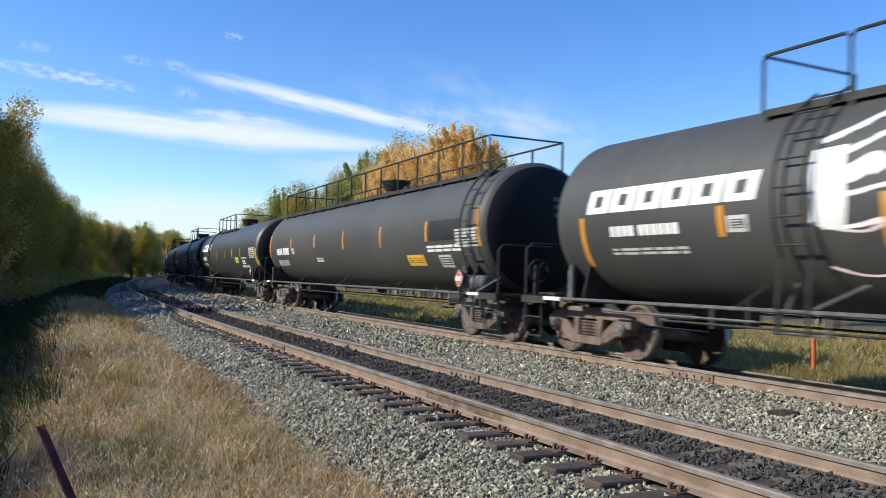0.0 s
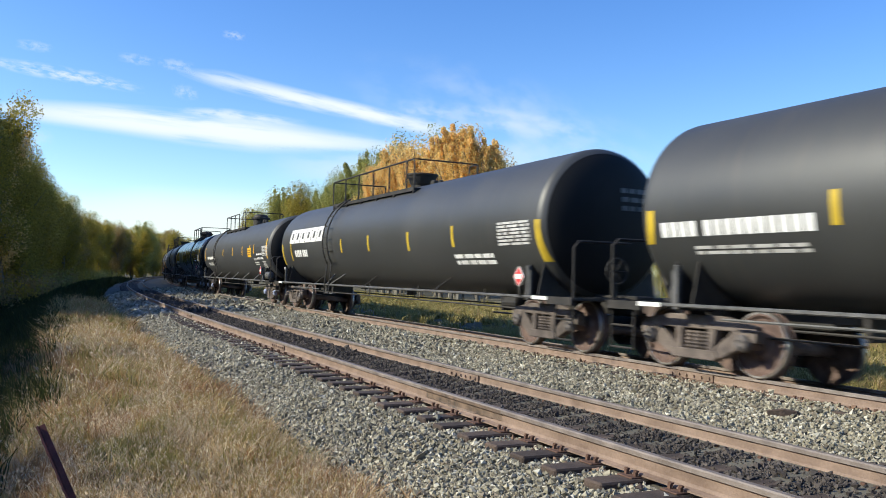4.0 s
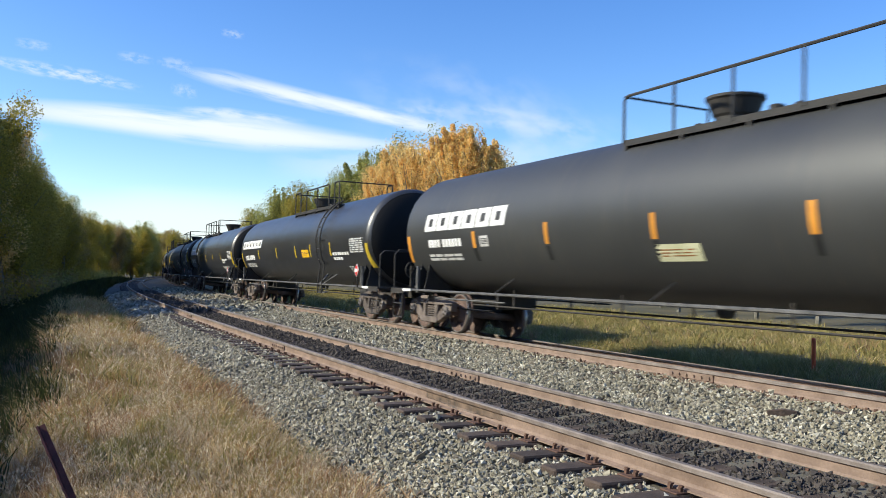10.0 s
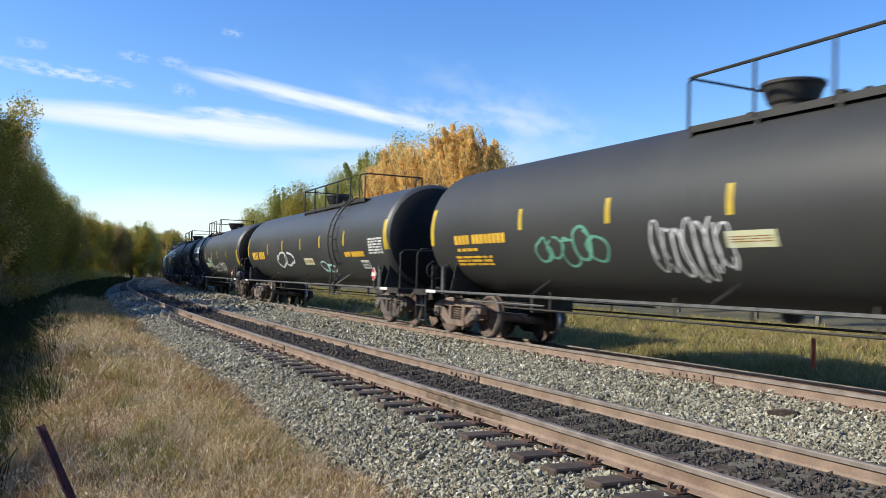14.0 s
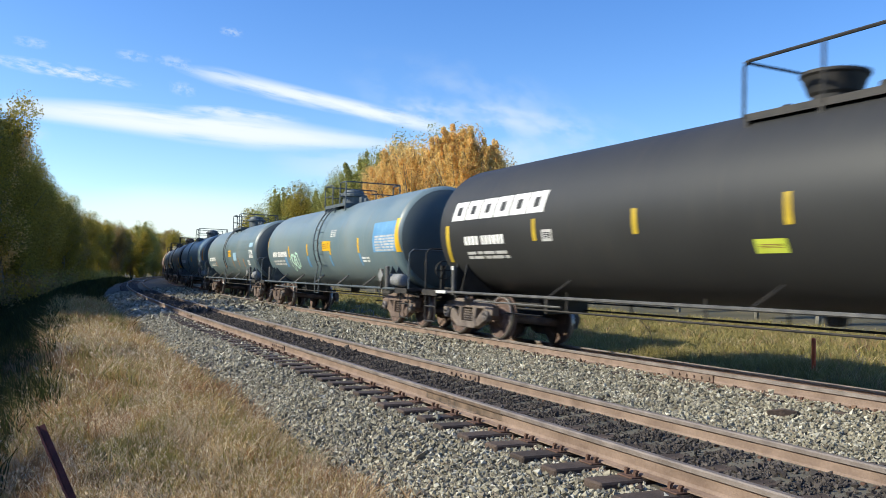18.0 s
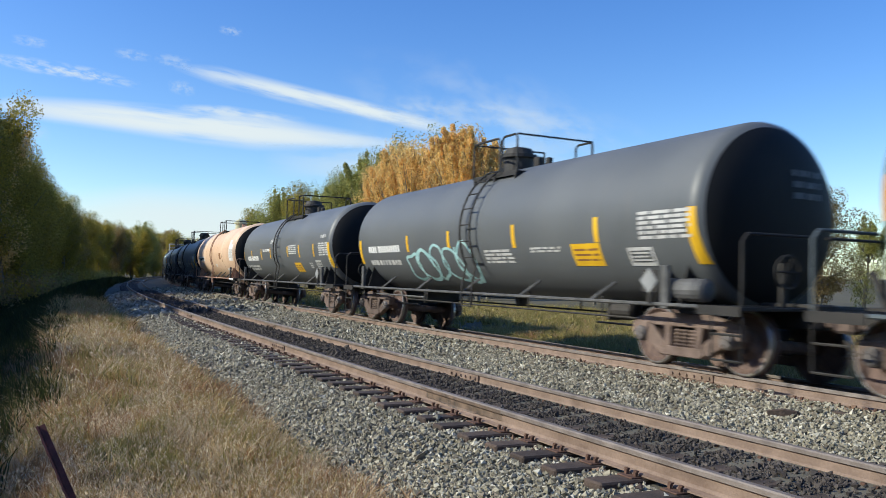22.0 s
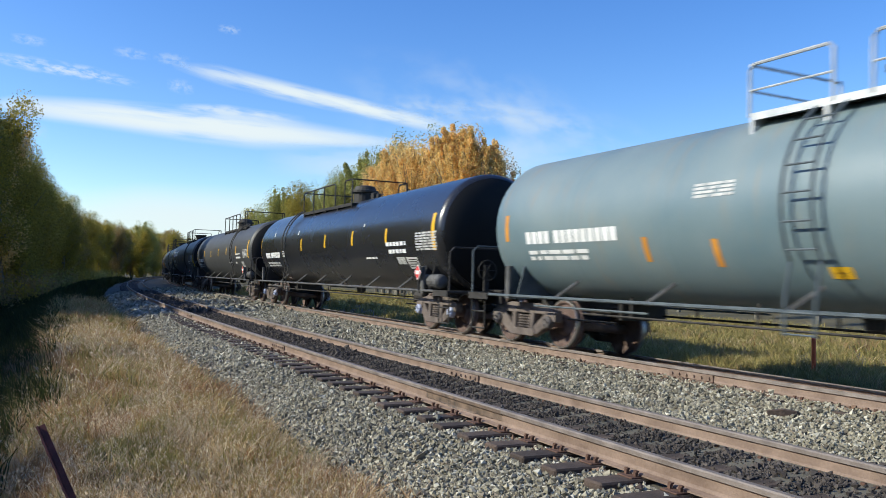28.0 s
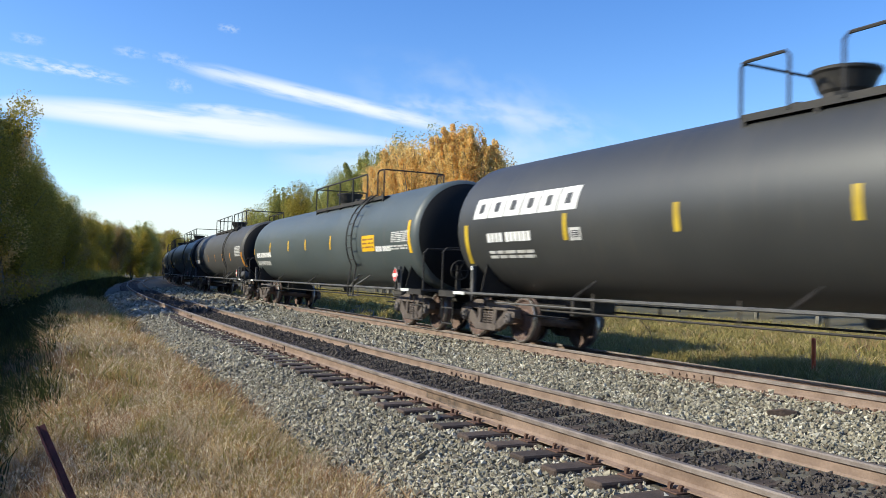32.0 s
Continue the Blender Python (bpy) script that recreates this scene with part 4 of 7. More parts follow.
def add_markings(spec, tank, rnd):
    def made(name, build, mat, label=""):
        bm = bmesh.new()
        build(bm)
        part(name, bm, mat, tank, label)
    for x, z0, z1, w, bend in spec.get("stripes", []):
        x = min(max(x, -TANK_B - 0.05), TANK_S + 0.03)
        bend = min(max(bend, -0.07), 0.07)
        made("reflective_stripe", lambda bm: shell_patch(bm, x - w / 2, x + w / 2, z0, z1, bend=bend), spec.get("stripe_mat", M_YELLOW), "vertical reflective stripe")
    for x0, x1, z0, z1, mat in spec.get("patches", []):
        made("sticker", lambda bm: shell_patch(bm, x0, x1, z0, z1, lift=0.0045), mat)
        if mat in (M_YELLOW, M_LIME, M_CREAM):
            made("sticker_print", lambda bm: bars(bm, x0 + 0.07, x1 - 0.07, z0 + 0.06, z1 - 0.06, 3, rnd, 0.6, lift=0.007), M_BROWN)
    if spec.get("logo"):
        x0, x1, z0, z1 = spec["logo"]

        def logo(bm):
            n, g = 6, 0.045
            w = (x1 - x0 - LOGO_SLANT) / n
            for i in range(n):
                a, b = x0 + i * w, x0 + (i + 1) * w - g
                t = w * 0.30
                zt, zm = (z1 - z0) * 0.27, (z0 + z1) / 2
                def piece(xa, xb, za, zb):
                    f0, f1 = (za - z0) / (z1 - z0) * LOGO_SLANT, (zb - z0) / (z1 - z0) * LOGO_SLANT
                    shell_patch(bm, xa + f0, xb + f0, za, zb, slant=f1 - f0, lift=0.006)
                piece(a, a + t, z0, z1)
                piece(b - t, b, z0, z1)
                piece(a + t, b - t, z1 - zt, z1)
                piece(a + t, b - t, z0, z0 + zt)
        made("logo", logo, M_WHITE, "six white block shapes in a row")
    for x0, x1, z0, z1, lines, mat in spec.get("texts", []):
        back = max(0.0, x1 - TANK_S - 0.02)
        x0, x1 = x0 - back, x1 - back
        if lines == 1 and z1 - z0 > 0.14:
            for half in (0, 1):
                made("lettering", lambda bm: blocks(bm, x0, x1, z0, z1, half), mat, "row of painted block marks")
        else:
            made("lettering", lambda bm: bars(bm, x0, x1, z0, z1, lines, rnd, 0.35 if lines > 1 else 0.1, (0.1, 0.22) if lines < 2 else (0.12, 0.45)), mat, "rows of small painted marks")
    for x0, x1, z0, z1 in spec.get("squares", []):
        def frame_sq(bm):
            t = 0.05
            for a in ((x0, x1, z1 - t, z1), (x0, x1, z0, z0 + t), (x0, x0 + t, z0 + t, z1 - t), (x1 - t, x1, z0 + t, z1 - t)):
                shell_patch(bm, *a, lift=0.006)
            hz = z1 - z0 - 2 * t
            for k in range(3):
                shell_patch(bm, x0 + 0.08, x1 - (0.08, 0.12, 0.1)[k], z0 + t + hz * (0.12 + 0.3 * k), z0 + t + hz * (0.27 + 0.3 * k), lift=0.006)
        made("stencil_box", frame_sq, M_CHALK)
    for x0, x1, z0, z1, count, width, mat in spec.get("tags", []):
        step = (x1 - x0) / count
        for k in range(count):
            made("spray_paint", lambda bm: scribble(bm, x0 + step * k, x0 + step * (k + 1), z0, z1, 1, width, rnd), mat, "looping sprayed shape")
    for pts, width, mat in spec.get("strokes", []):
        made("spray_paint", lambda bm: stroke(bm, pts, width), mat, "broad stroke of pale spray paint")
    made("lettering", lambda bm: head_marks(bm, 0.15, 0.85, TANK_Z + 0.25, TANK_Z + 0.75, 3, rnd), M_FAINT, "dim grey marks on the tank's end")
    if spec.get("placard"):
        x, z = spec["placard"]

        def diamond(bm, r, y):
            pts = [(x, z + r), (x + r, z), (x, z - r), (x - r, z)]
            f = bm.faces.new([bm.verts.new((a, y, b)) for a, b in pts])
            ex_ = bmesh.ops.extrude_face_region(bm, geom=[f])
            for v in ex_["geom"]:
                if isinstance(v, bmesh.types.BMVert):
                    v.co.y += 0.008
            bmesh.ops.recalc_face_normals(bm, faces=bm.faces)
        made("placard", lambda bm: diamond(bm, 0.19, -1.50), M_WHITE if spec.get("placard_red", True) else M_PLAQUE, "diamond-shaped placard plate")
        if spec.get("placard_red", True):
            made("placard_field", lambda bm: diamond(bm, 0.165, -1.505), M_RED, "red field of the placard")
            made("placard_band", lambda bm: box(bm, x - 0.115, x + 0.115, -1.510, -1.506, z - 0.045, z + 0.045), M_WHITE, "white band across the placard")
        made("placard_holder", lambda bm: (box(bm, x - 0.03, x + 0.03, -1.485, -1.45, BOARD_Z, z + 0.1), box(bm, x - 0.16, x + 0.16, -1.488, -1.475, z - 0.16, z + 0.16)), M_FRAME)


# near-end shell edge of each car along the train, at the start of the clip
STARTS = [-6.0, 14.6, 35.3, 56.0, 76.0, 97.2, 118.0, 138.4, 159.0, 179.7, 200.0, 220.4, 240.8, 261.0, 281.4, 302.2, 319.2, 336.0, 352.9, 369.3, 385.6, 401.8, 418.0, 434.8, 452.2, 472.6, 493.3, 513.5, 533.9, 554.3, 574.7, 595.0, 615.3, 635.6]
ENDS = STARTS[1:] + [656.0]


def spec_for(i, **kw):
    length = ENDS[i] - STARTS[i] - GAP
    h = length / 2
    s = dict(length=length, seed=100 + i, paint=P_BLACK, label="black tank car with a row of reflective stripes", ladder=4.0, deck=(-2.9, 4.3), hatch=-0.5, rails=[(-2.9, 2.6), (3.3, 6.8)],
             stripes=[(-h + 0.2, 1.6, 2.3, 0.16, -0.12)] + [(x, 1.9, 2.3, 0.12, 0) for x in (-5.3, -2.6, 0.1, 2.7, 5.2)] + [(h - 0.25, 1.6, 2.3, 0.16, 0.12)],
             texts=[(-h + 0.6, -h + 2.4, 1.85, 2.05, 1, M_WHITE), (h - 2.2, h - 0.7, 2.1, 2.6, 7, M_CHALK)], placard=(h - 1.0, 1.3))
    s.update(kw)
    return s


SPECS = [
    spec_for(0, paint=P_WORN, size=(1.43, 2.4), label="weathered black tank car with white block logo and pink spray paint", stripe_mat=M_ORANGE, logo=(-7.85, -4.26, 2.41, 2.79), ladder=-3.77, deck=(-4.7, 3.0), stripes=[(-7.98, 1.57, 2.36, 0.12, 0), (-4.96, 1.96, 2.37, 0.12, 0), (-2.6, 1.76, 2.37, 0.12, 0), (0.2, 1.76, 2.37, 0.12, 0), (2.7, 1.76, 2.37, 0.12, 0), (5.3, 1.76, 2.37, 0.12, 0)], texts=[(-7.27, -5.74, 2.03, 2.19, 1, M_WHITE), (-7.3, -5.64, 1.74, 1.86, 2, M_CHALK)], squares=[(-4.85, -4.51, 2.01, 2.23)], strokes=[([(-3.5, 2.9), (-3.1, 3.02), (-2.75, 3.16), (-2.3, 3.3)], 0.34, M_WHITE), ([(-3.36, 2.95), (-3.34, 2.6), (-3.3, 2.3), (-3.36, 2.0)], 0.46, M_WHITE), ([(-3.3, 2.56), (-3.0, 2.62), (-2.75, 2.72), (-2.66, 2.6)], 0.22, M_WHITE), ([(-3.42, 2.2), (-3.0, 2.2), (-2.6, 2.26), (-2.2, 2.28)], 0.42, M_PINK_SPRAY), ([(-3.4, 1.8), (-3.1, 1.72), (-2.8, 1.72), (-2.5, 1.84)], 0.52, M_PINK_SPRAY), ([(-2.3, 3.2), (-2.25, 2.7), (-2.2, 2.2), (-2.3, 1.8)], 0.4, M_WHITE)], inset=(0.5, 0.4), rails=[(-4.7, -3.4), (-3.4, 2.5)], hatch=-0.5, bowl=True, truck=M_TRUCK_RUST),
    spec_for(1, paint=P_WORN, size=(1.43, 2.4), label="weathered black tank car with a yellow sticker", stripe_mat=M_ORANGE, hatch=0.84, rails=[(-8.3, 8.4)], placard=(8.2, 1.31), stripes=[(-8.85, 1.99, 2.82, 0.16, -0.12), (-5.73, 2.23, 2.64, 0.12, 0), (-2.79, 2.22, 2.64, 0.12, 0), (0.21, 2.1, 2.65, 0.12, 0), (3.31, 2.08, 2.63, 0.12, 0), (6.28, 2.16, 2.62, 0.12, 0), (8.8, 1.99, 2.83, 0.16, 0.12)], patches=[(4.93, 5.95, 1.6, 1.86, M_YELLOW), (6.45, 7.98, 2.16, 2.62, M_PATCH_DARK)], texts=[(8.01, 9.07, 1.98, 2.39, 6, M_CHALK), (6.27, 7.99, 1.9, 2.07, 2, M_WHITE), (-7.81, -6.02, 2.04, 2.28, 1, M_WHITE), (-7.87, -6.39, 1.63, 1.85, 3, M_CHALK), (-2.71, -2.05, 1.74, 1.89, 2, M_WHITE)], squares=[(6.79, 7.4, 1.56, 1.84), (-5.67, -5.33, 2.05, 2.25)], deck=(-8.4, 8.5), ladder=8.55, rail_height=0.8, inset=(0.2, 0.12), bowl=True),
    spec_for(2, paint=P_BLACK, size=(1.43, 2.4), label="black tank car with white block logo and a lime sticker", stripe_mat=M_OCHRE, logo=(-8.4, -4.6, 2.52, 2.92), ladder=-4.23, deck=(-4.74, 0.94), hatch=-0.22, rails=[(-4.74, -3.55), (-3.55, 0.44), (0.44, 0.94)], placard=(8.15, 1.41), stripes=[(-8.62, 1.84, 2.47, 0.16, -0.12), (-5.11, 2.04, 2.44, 0.12, 0), (-2.29, 2.03, 2.47, 0.12, 0), (0.44, 2.05, 2.47, 0.12, 0), (2.71, 2.05, 2.48, 0.12, 0), (4.92, 2.05, 2.47, 0.12, 0), (8.8, 1.67, 2.41, 0.16, 0.12)], patches=[(3.44, 4.29, 1.8, 2.06, M_LIME)], texts=[(-7.81, -6.19, 2.0, 2.19, 1, M_WHITE), (-7.86, -6.12, 1.7, 1.87, 2, M_CHALK), (5.13, 6.56, 1.98, 2.04, 1, M_WHITE), (5.1, 5.97, 1.71, 1.92, 2, M_WHITE), (4.77, 6.47, 1.57, 1.69, 1, M_WHITE), (7.17, 8.39, 1.99, 2.47, 6, M_CHALK)], bowl=True),
    spec_for(3, paint=P_BLACK, size=(1.43, 2.4), label="black tank car with scribbled marks and a yellow sticker", stripe_mat=M_OCHRE, ladder=4.02, deck=(-0.43, 4.9), hatch=-0.36, rails=[(-0.43, 3.9), (4.4, 4.9)], placard=(7.85, 1.53), stripes=[(-8.5, 1.89, 2.38, 0.16, -0.12), (-5.43, 2.03, 2.44, 0.12, 0), (-2.76, 2.02, 2.42, 0.12, 0), (-0.08, 2.0, 2.43, 0.12, 0), (2.62, 2.04, 2.44, 0.12, 0), (5.34, 2.05, 2.46, 0.12, 0), (8.45, 1.71, 2.48, 0.16, 0.12)], patches=[(0.89, 1.65, 2.09, 2.46, M_YELLOW)], texts=[(-8.3, -5.68, 1.98, 2.19, 1, M_WHITE), (-7.7, -5.83, 1.72, 1.86, 2, M_CHALK), (-0.62, 1.53, 1.74, 1.94, 2, M_CHALK), (4.73, 6.68, 1.9, 2.0, 1, M_WHITE), (5.08, 6.23, 1.75, 1.84, 1, M_WHITE), (7.15, 8.25, 2.17, 2.58, 7, M_CHALK), (6.13, 7.23, 1.4, 1.51, 1, M_CHALK)], tags=[(5.04, 5.83, 1.54, 1.74, 3, 0.05, M_LIME)], bowl=True),
    spec_for(4, paint=P_BLACK, size=(1.43, 2.4), label="black tank car with white block logo", stripe_mat=M_OCHRE, logo=(-8.05, -4.05, 2.42, 2.91), ladder=-3.41, deck=(-4.61, 2.08), hatch=0.5, rails=[(-4.61, 1.58), (1.58, 2.08)], placard=(8.36, 1.38), stripes=[(-9.05, 1.66, 2.42, 0.16, -0.12), (-7.9, 1.81, 2.45, 0.12, 0), (-2.23, 2.01, 2.41, 0.12, 0), (0.11, 2.0, 2.44, 0.12, 0), (2.9, 1.96, 2.42, 0.12, 0), (5.37, 2.0, 2.46, 0.12, 0), (9.05, 1.66, 2.42, 0.16, 0.12)], texts=[(-7.4, -5.84, 1.94, 2.17, 1, M_WHITE), (7.37, 8.58, 1.97, 2.44, 7, M_CHALK), (5.3, 7.05, 1.6, 1.86, 2, M_WHITE)], bowl=True),
    spec_for(5, braces=(-0.36, -0.21, -0.075, 0.065, 0.217, 0.36), paint=P_SLATE, size=(1.42, 2.36), label="matte dark grey tank car with a yellow sticker", ladder=-4.2, deck=(-3.98, 1.5), hatch=0.64, rails=[(-3.98, -0.21), (0.76, 1.5)], placard=(8.25, 1.43), stripes=[(-8.48, 1.97, 2.77, 0.12, 0), (-5.38, 2.12, 2.55, 0.12, 0), (-2.01, 2.14, 2.55, 0.12, 0), (0.88, 2.16, 2.57, 0.12, 0), (3.5, 2.12, 2.56, 0.12, 0), (5.3, 2.12, 2.56, 0.12, 0), (6.26, 2.13, 2.57, 0.12, 0), (8.85, 1.94, 2.77, 0.16, 0.12)], patches=[(4.82, 5.61, 2.03, 2.45, M_YELLOW)], texts=[(-7.6, -5.47, 2.04, 2.2, 1, M_WHITE), (-7.5, -5.78, 1.69, 1.88, 2, M_CHALK), (6.78, 7.95, 2.09, 2.17, 1, M_WHITE), (6.85, 8.06, 1.91, 2.0, 1, M_WHITE), (6.14, 6.71, 1.88, 1.98, 1, M_CHALK), (6.18, 7.05, 1.67, 1.83, 2, M_CHALK), (8.17, 9.27, 2.05, 2.47, 7, M_CHALK)], squares=[(-5.25, -4.94, 2.04, 2.24), (7.77, 8.38, 1.56, 1.83)], inset=(0.05, 0.1), hatch_r=0.38, hatch_h=0.5, cap=M_CAP_BLUE),
    spec_for(6, braces=(-0.36, -0.21, -0.075, 0.065, 0.217, 0.36), paint=P_GLOSS, size=(1.42, 2.36), label="glossy black tank car with a lime sticker", ladder=4.78, deck=(0.46, 5.38), hatch=0.1, rails=[(0.46, 4.48), (5.01, 5.38)], placard=(8.05, 1.48), stripes=[(-8.7, 1.91, 2.77, 0.16, -0.12), (-5.51, 2.12, 2.55, 0.12, 0), (-2.74, 2.12, 2.56, 0.12, 0), (0.07, 2.13, 2.57, 0.12, 0), (2.79, 2.16, 2.59, 0.12, 0), (5.54, 2.18, 2.59, 0.12, 0), (8.65, 2.01, 2.82, 0.16, 0.12)], patches=[(3.37, 4.24, 1.83, 2.11, M_LIME)], texts=[(-7.98, -5.83, 1.95, 2.13, 1, M_WHITE), (-8.07, -6.2, 1.61, 1.81, 2, M_CHALK), (5.6, 6.75, 2.17, 2.23, 1, M_WHITE), (5.58, 6.84, 2.01, 2.08, 1, M_WHITE), (7.48, 8.57, 2.0, 2.41, 7, M_CHALK), (5.15, 5.72, 1.77, 1.84, 1, M_CHALK), (-1.96, -1.78, 2.76, 2.94, 1, M_WHITE), (-0.19, -0.04, 2.75, 2.92, 1, M_WHITE), (1.53, 1.65, 2.72, 2.87, 1, M_WHITE)], squares=[(6.81, 7.4, 1.61, 1.84)], inset=(0.05, 0.1), hatch_r=0.38, hatch_h=0.5, cap=M_CAP_BLUE),
    spec_for(7, paint=P_BLACK, size=(1.43, 2.4), label="black tank car with white block logo and scribbled marks", stripe_mat=M_ORANGE, logo=(-8.5, -4.86, 2.45, 2.81), ladder=4.03, deck=(-1.44, 5.14), hatch=-0.35, rails=[(-1.44, 4.36), (4.64, 5.14)], placard=(7.81, 1.41), stripes=[(-8.8, 1.58, 2.37, 0.16, -0.12), (-5.31, 1.96, 2.38, 0.12, 0), (-2.17, 1.97, 2.33, 0.12, 0), (0.47, 1.96, 2.33, 0.12, 0), (2.66, 1.94, 2.34, 0.12, 0), (4.82, 1.97, 2.37, 0.12, 0), (8.43, 1.6, 2.36, 0.12, 0)], patches=[(-8.53, -8.09, 1.88, 2.15, M_PATCH_DARK)], texts=[(6.97, 8.09, 1.97, 2.41, 7, M_CHALK), (5.09, 5.99, 1.58, 1.76, 2, M_CHALK), (-7.94, -6.24, 2.13, 2.32, 1, M_WHITE), (-8.0, -6.32, 1.67, 1.85, 2, M_CHALK)], squares=[(6.17, 6.75, 1.59, 1.83), (-5.19, -4.88, 1.96, 2.19)], tags=[(-6.06, -5.39, 1.74, 2.13, 4, 0.03, M_CHALK)], bowl=True),
    spec_for(8, paint=P_BLACK, size=(1.43, 2.4), label="black tank car with white block logo and silver spray paint", stripe_mat=M_ORANGE, logo=(-7.95, -4.23, 2.38, 2.77), ladder=4.04, deck=(-1.38, 5.22), hatch=0.13, rails=[(-1.38, 4.51), (4.72, 5.22)], placard=(7.96, 1.37), stripes=[(-8.85, 1.68, 2.3, 0.16, -0.12), (-5.6, 1.96, 2.3, 0.12, 0), (-2.91, 1.97, 2.36, 0.12, 0), (-0.08, 1.97, 2.36, 0.12, 0), (2.69, 1.94, 2.34, 0.12, 0), (5.3, 1.96, 2.35, 0.12, 0), (8.65, 1.56, 2.29, 0.16, 0.12)], patches=[(-0.1, 0.8, 1.64, 1.89, M_CREAM), (-5.67, -5.52, 1.69, 1.96, M_PATCH_DARK), (-2.97, -2.85, 1.69, 1.94, M_PATCH_DARK), (-0.12, -0.03, 1.69, 1.95, M_PATCH_DARK), (2.66, 2.75, 1.69, 1.93, M_PATCH_DARK)], texts=[(-7.77, -6.15, 2.01, 2.18, 1, M_WHITE), (-7.86, -6.26, 1.7, 1.87, 2, M_CHALK), (7.12, 8.28, 1.99, 2.43, 7, M_CHALK), (6.53, 8.27, 2.57, 2.63, 1, M_WHITE)], squares=[(-5.35, -5.01, 1.98, 2.2), (6.33, 6.86, 1.6, 1.87)], tags=[(4.85, 5.83, 2.17, 2.54, 2, 0.06, M_SILVER_SPRAY)], bowl=True),
    spec_for(9, paint=P_SATIN, size=(1.43, 2.4), label="shiny black tank car with white block logo and a yellow sticker", stripe_mat=M_OCHRE, logo=(-8.38, -4.55, 2.39, 2.73), ladder=4.2, deck=(-1.12, 4.33), hatch=-0.31, rails=[(-1.12, -0.37), (0.43, 3.24), (3.83, 4.33)], placard=(7.92, 1.47), stripes=[(-8.65, 1.56, 2.23, 0.16, -0.12), (-5.21, 1.93, 2.32, 0.12, 0), (-2.05, 1.92, 2.32, 0.12, 0), (0.82, 1.92, 2.33, 0.12, 0), (2.76, 1.92, 2.33, 0.12, 0), (5.03, 1.92, 2.34, 0.12, 0), (8.6, 1.56, 2.23, 0.16, 0.12)], patches=[(1.66, 2.53, 1.91, 2.17, M_YELLOW)], texts=[(-7.89, -6.06, 1.9, 2.1, 1, M_WHITE), (-7.94, -6.19, 1.59, 1.77, 2, M_CHALK), (5.22, 6.76, 1.93, 2.03, 1, M_WHITE), (5.23, 6.1, 1.79, 1.88, 1, M_WHITE), (6.97, 8.12, 1.98, 2.41, 7, M_CHALK), (6.37, 6.78, 1.42, 1.62, 3, M_CHALK)], bowl=True),
    spec_for(10, paint=P_SATIN, size=(1.43, 2.4), label="shiny black tank car with white block logo", stripe_mat=M_OCHRE, logo=(-8.38, -4.76, 2.42, 2.8), ladder=-4.36, deck=(-5.03, 0.96), hatch=0.0, rails=[(-5.03, -3.69), (-3.69, -0.42), (0.46, 0.96)], placard=(8.01, 1.42), stripes=[(-8.7, 1.74, 2.31, 0.16, -0.12), (-5.27, 1.88, 2.35, 0.12, 0), (-3.18, 1.93, 2.33, 0.12, 0), (-0.94, 1.93, 2.33, 0.12, 0), (1.89, 1.93, 2.32, 0.12, 0), (4.83, 1.94, 2.36, 0.12, 0), (8.65, 1.59, 2.36, 0.16, 0.12)], texts=[(-7.9, -6.23, 1.88, 2.13, 1, M_WHITE), (-7.86, -6.46, 1.62, 1.81, 2, M_CHALK), (5.18, 6.82, 1.93, 2.03, 1, M_WHITE), (5.16, 6.08, 1.8, 1.9, 1, M_WHITE), (4.78, 6.79, 1.51, 1.65, 1, M_CHALK), (5.26, 6.31, 1.35, 1.46, 1, M_CHALK), (7.18, 8.34, 1.98, 2.41, 7, M_CHALK)], bowl=True),
    spec_for(11, paint=P_DULL, size=(1.43, 2.4), label="dull black tank car with silver spray paint and cream sticker", stripe_mat=M_OCHRE, ladder=4.28, deck=(-1.12, 5.26), hatch=-0.03, rails=[(-1.12, 3.85), (4.76, 5.26)], placard=(7.98, 1.38), stripes=[(-8.7, 2.04, 2.86, 0.16, -0.12), (-4.98, 2.25, 2.65, 0.12, 0), (-2.37, 2.25, 2.66, 0.12, 0), (0.19, 2.24, 2.66, 0.12, 0), (2.7, 2.24, 2.66, 0.12, 0), (5.04, 2.2, 2.63, 0.12, 0), (8.65, 2.04, 2.84, 0.16, 0.12)], patches=[(0.06, 0.9, 1.81, 2.03, M_CREAM)], texts=[(-7.67, -5.54, 2.04, 2.23, 1, M_GOLD_TXT), (-7.6, -6.69, 1.89, 1.96, 1, M_GOLD_TXT), (-7.78, -6.22, 1.59, 1.81, 3, M_GOLD_TXT), (7.37, 8.31, 2.62, 3.06, 2, M_WHITE), (7.21, 8.36, 1.99, 2.53, 7, M_CHALK), (5.05, 6.77, 1.82, 2.05, 1, M_CREAM)], squares=[(6.4, 7.06, 1.57, 1.79)], tags=[(-4.55, -2.53, 1.65, 2.16, 5, 0.045, M_GREEN_SPRAY), (-1.4, 0.11, 1.43, 2.25, 7, 0.034, M_SILVER_SPRAY)], bowl=True, truck=M_TRUCK_RUST),
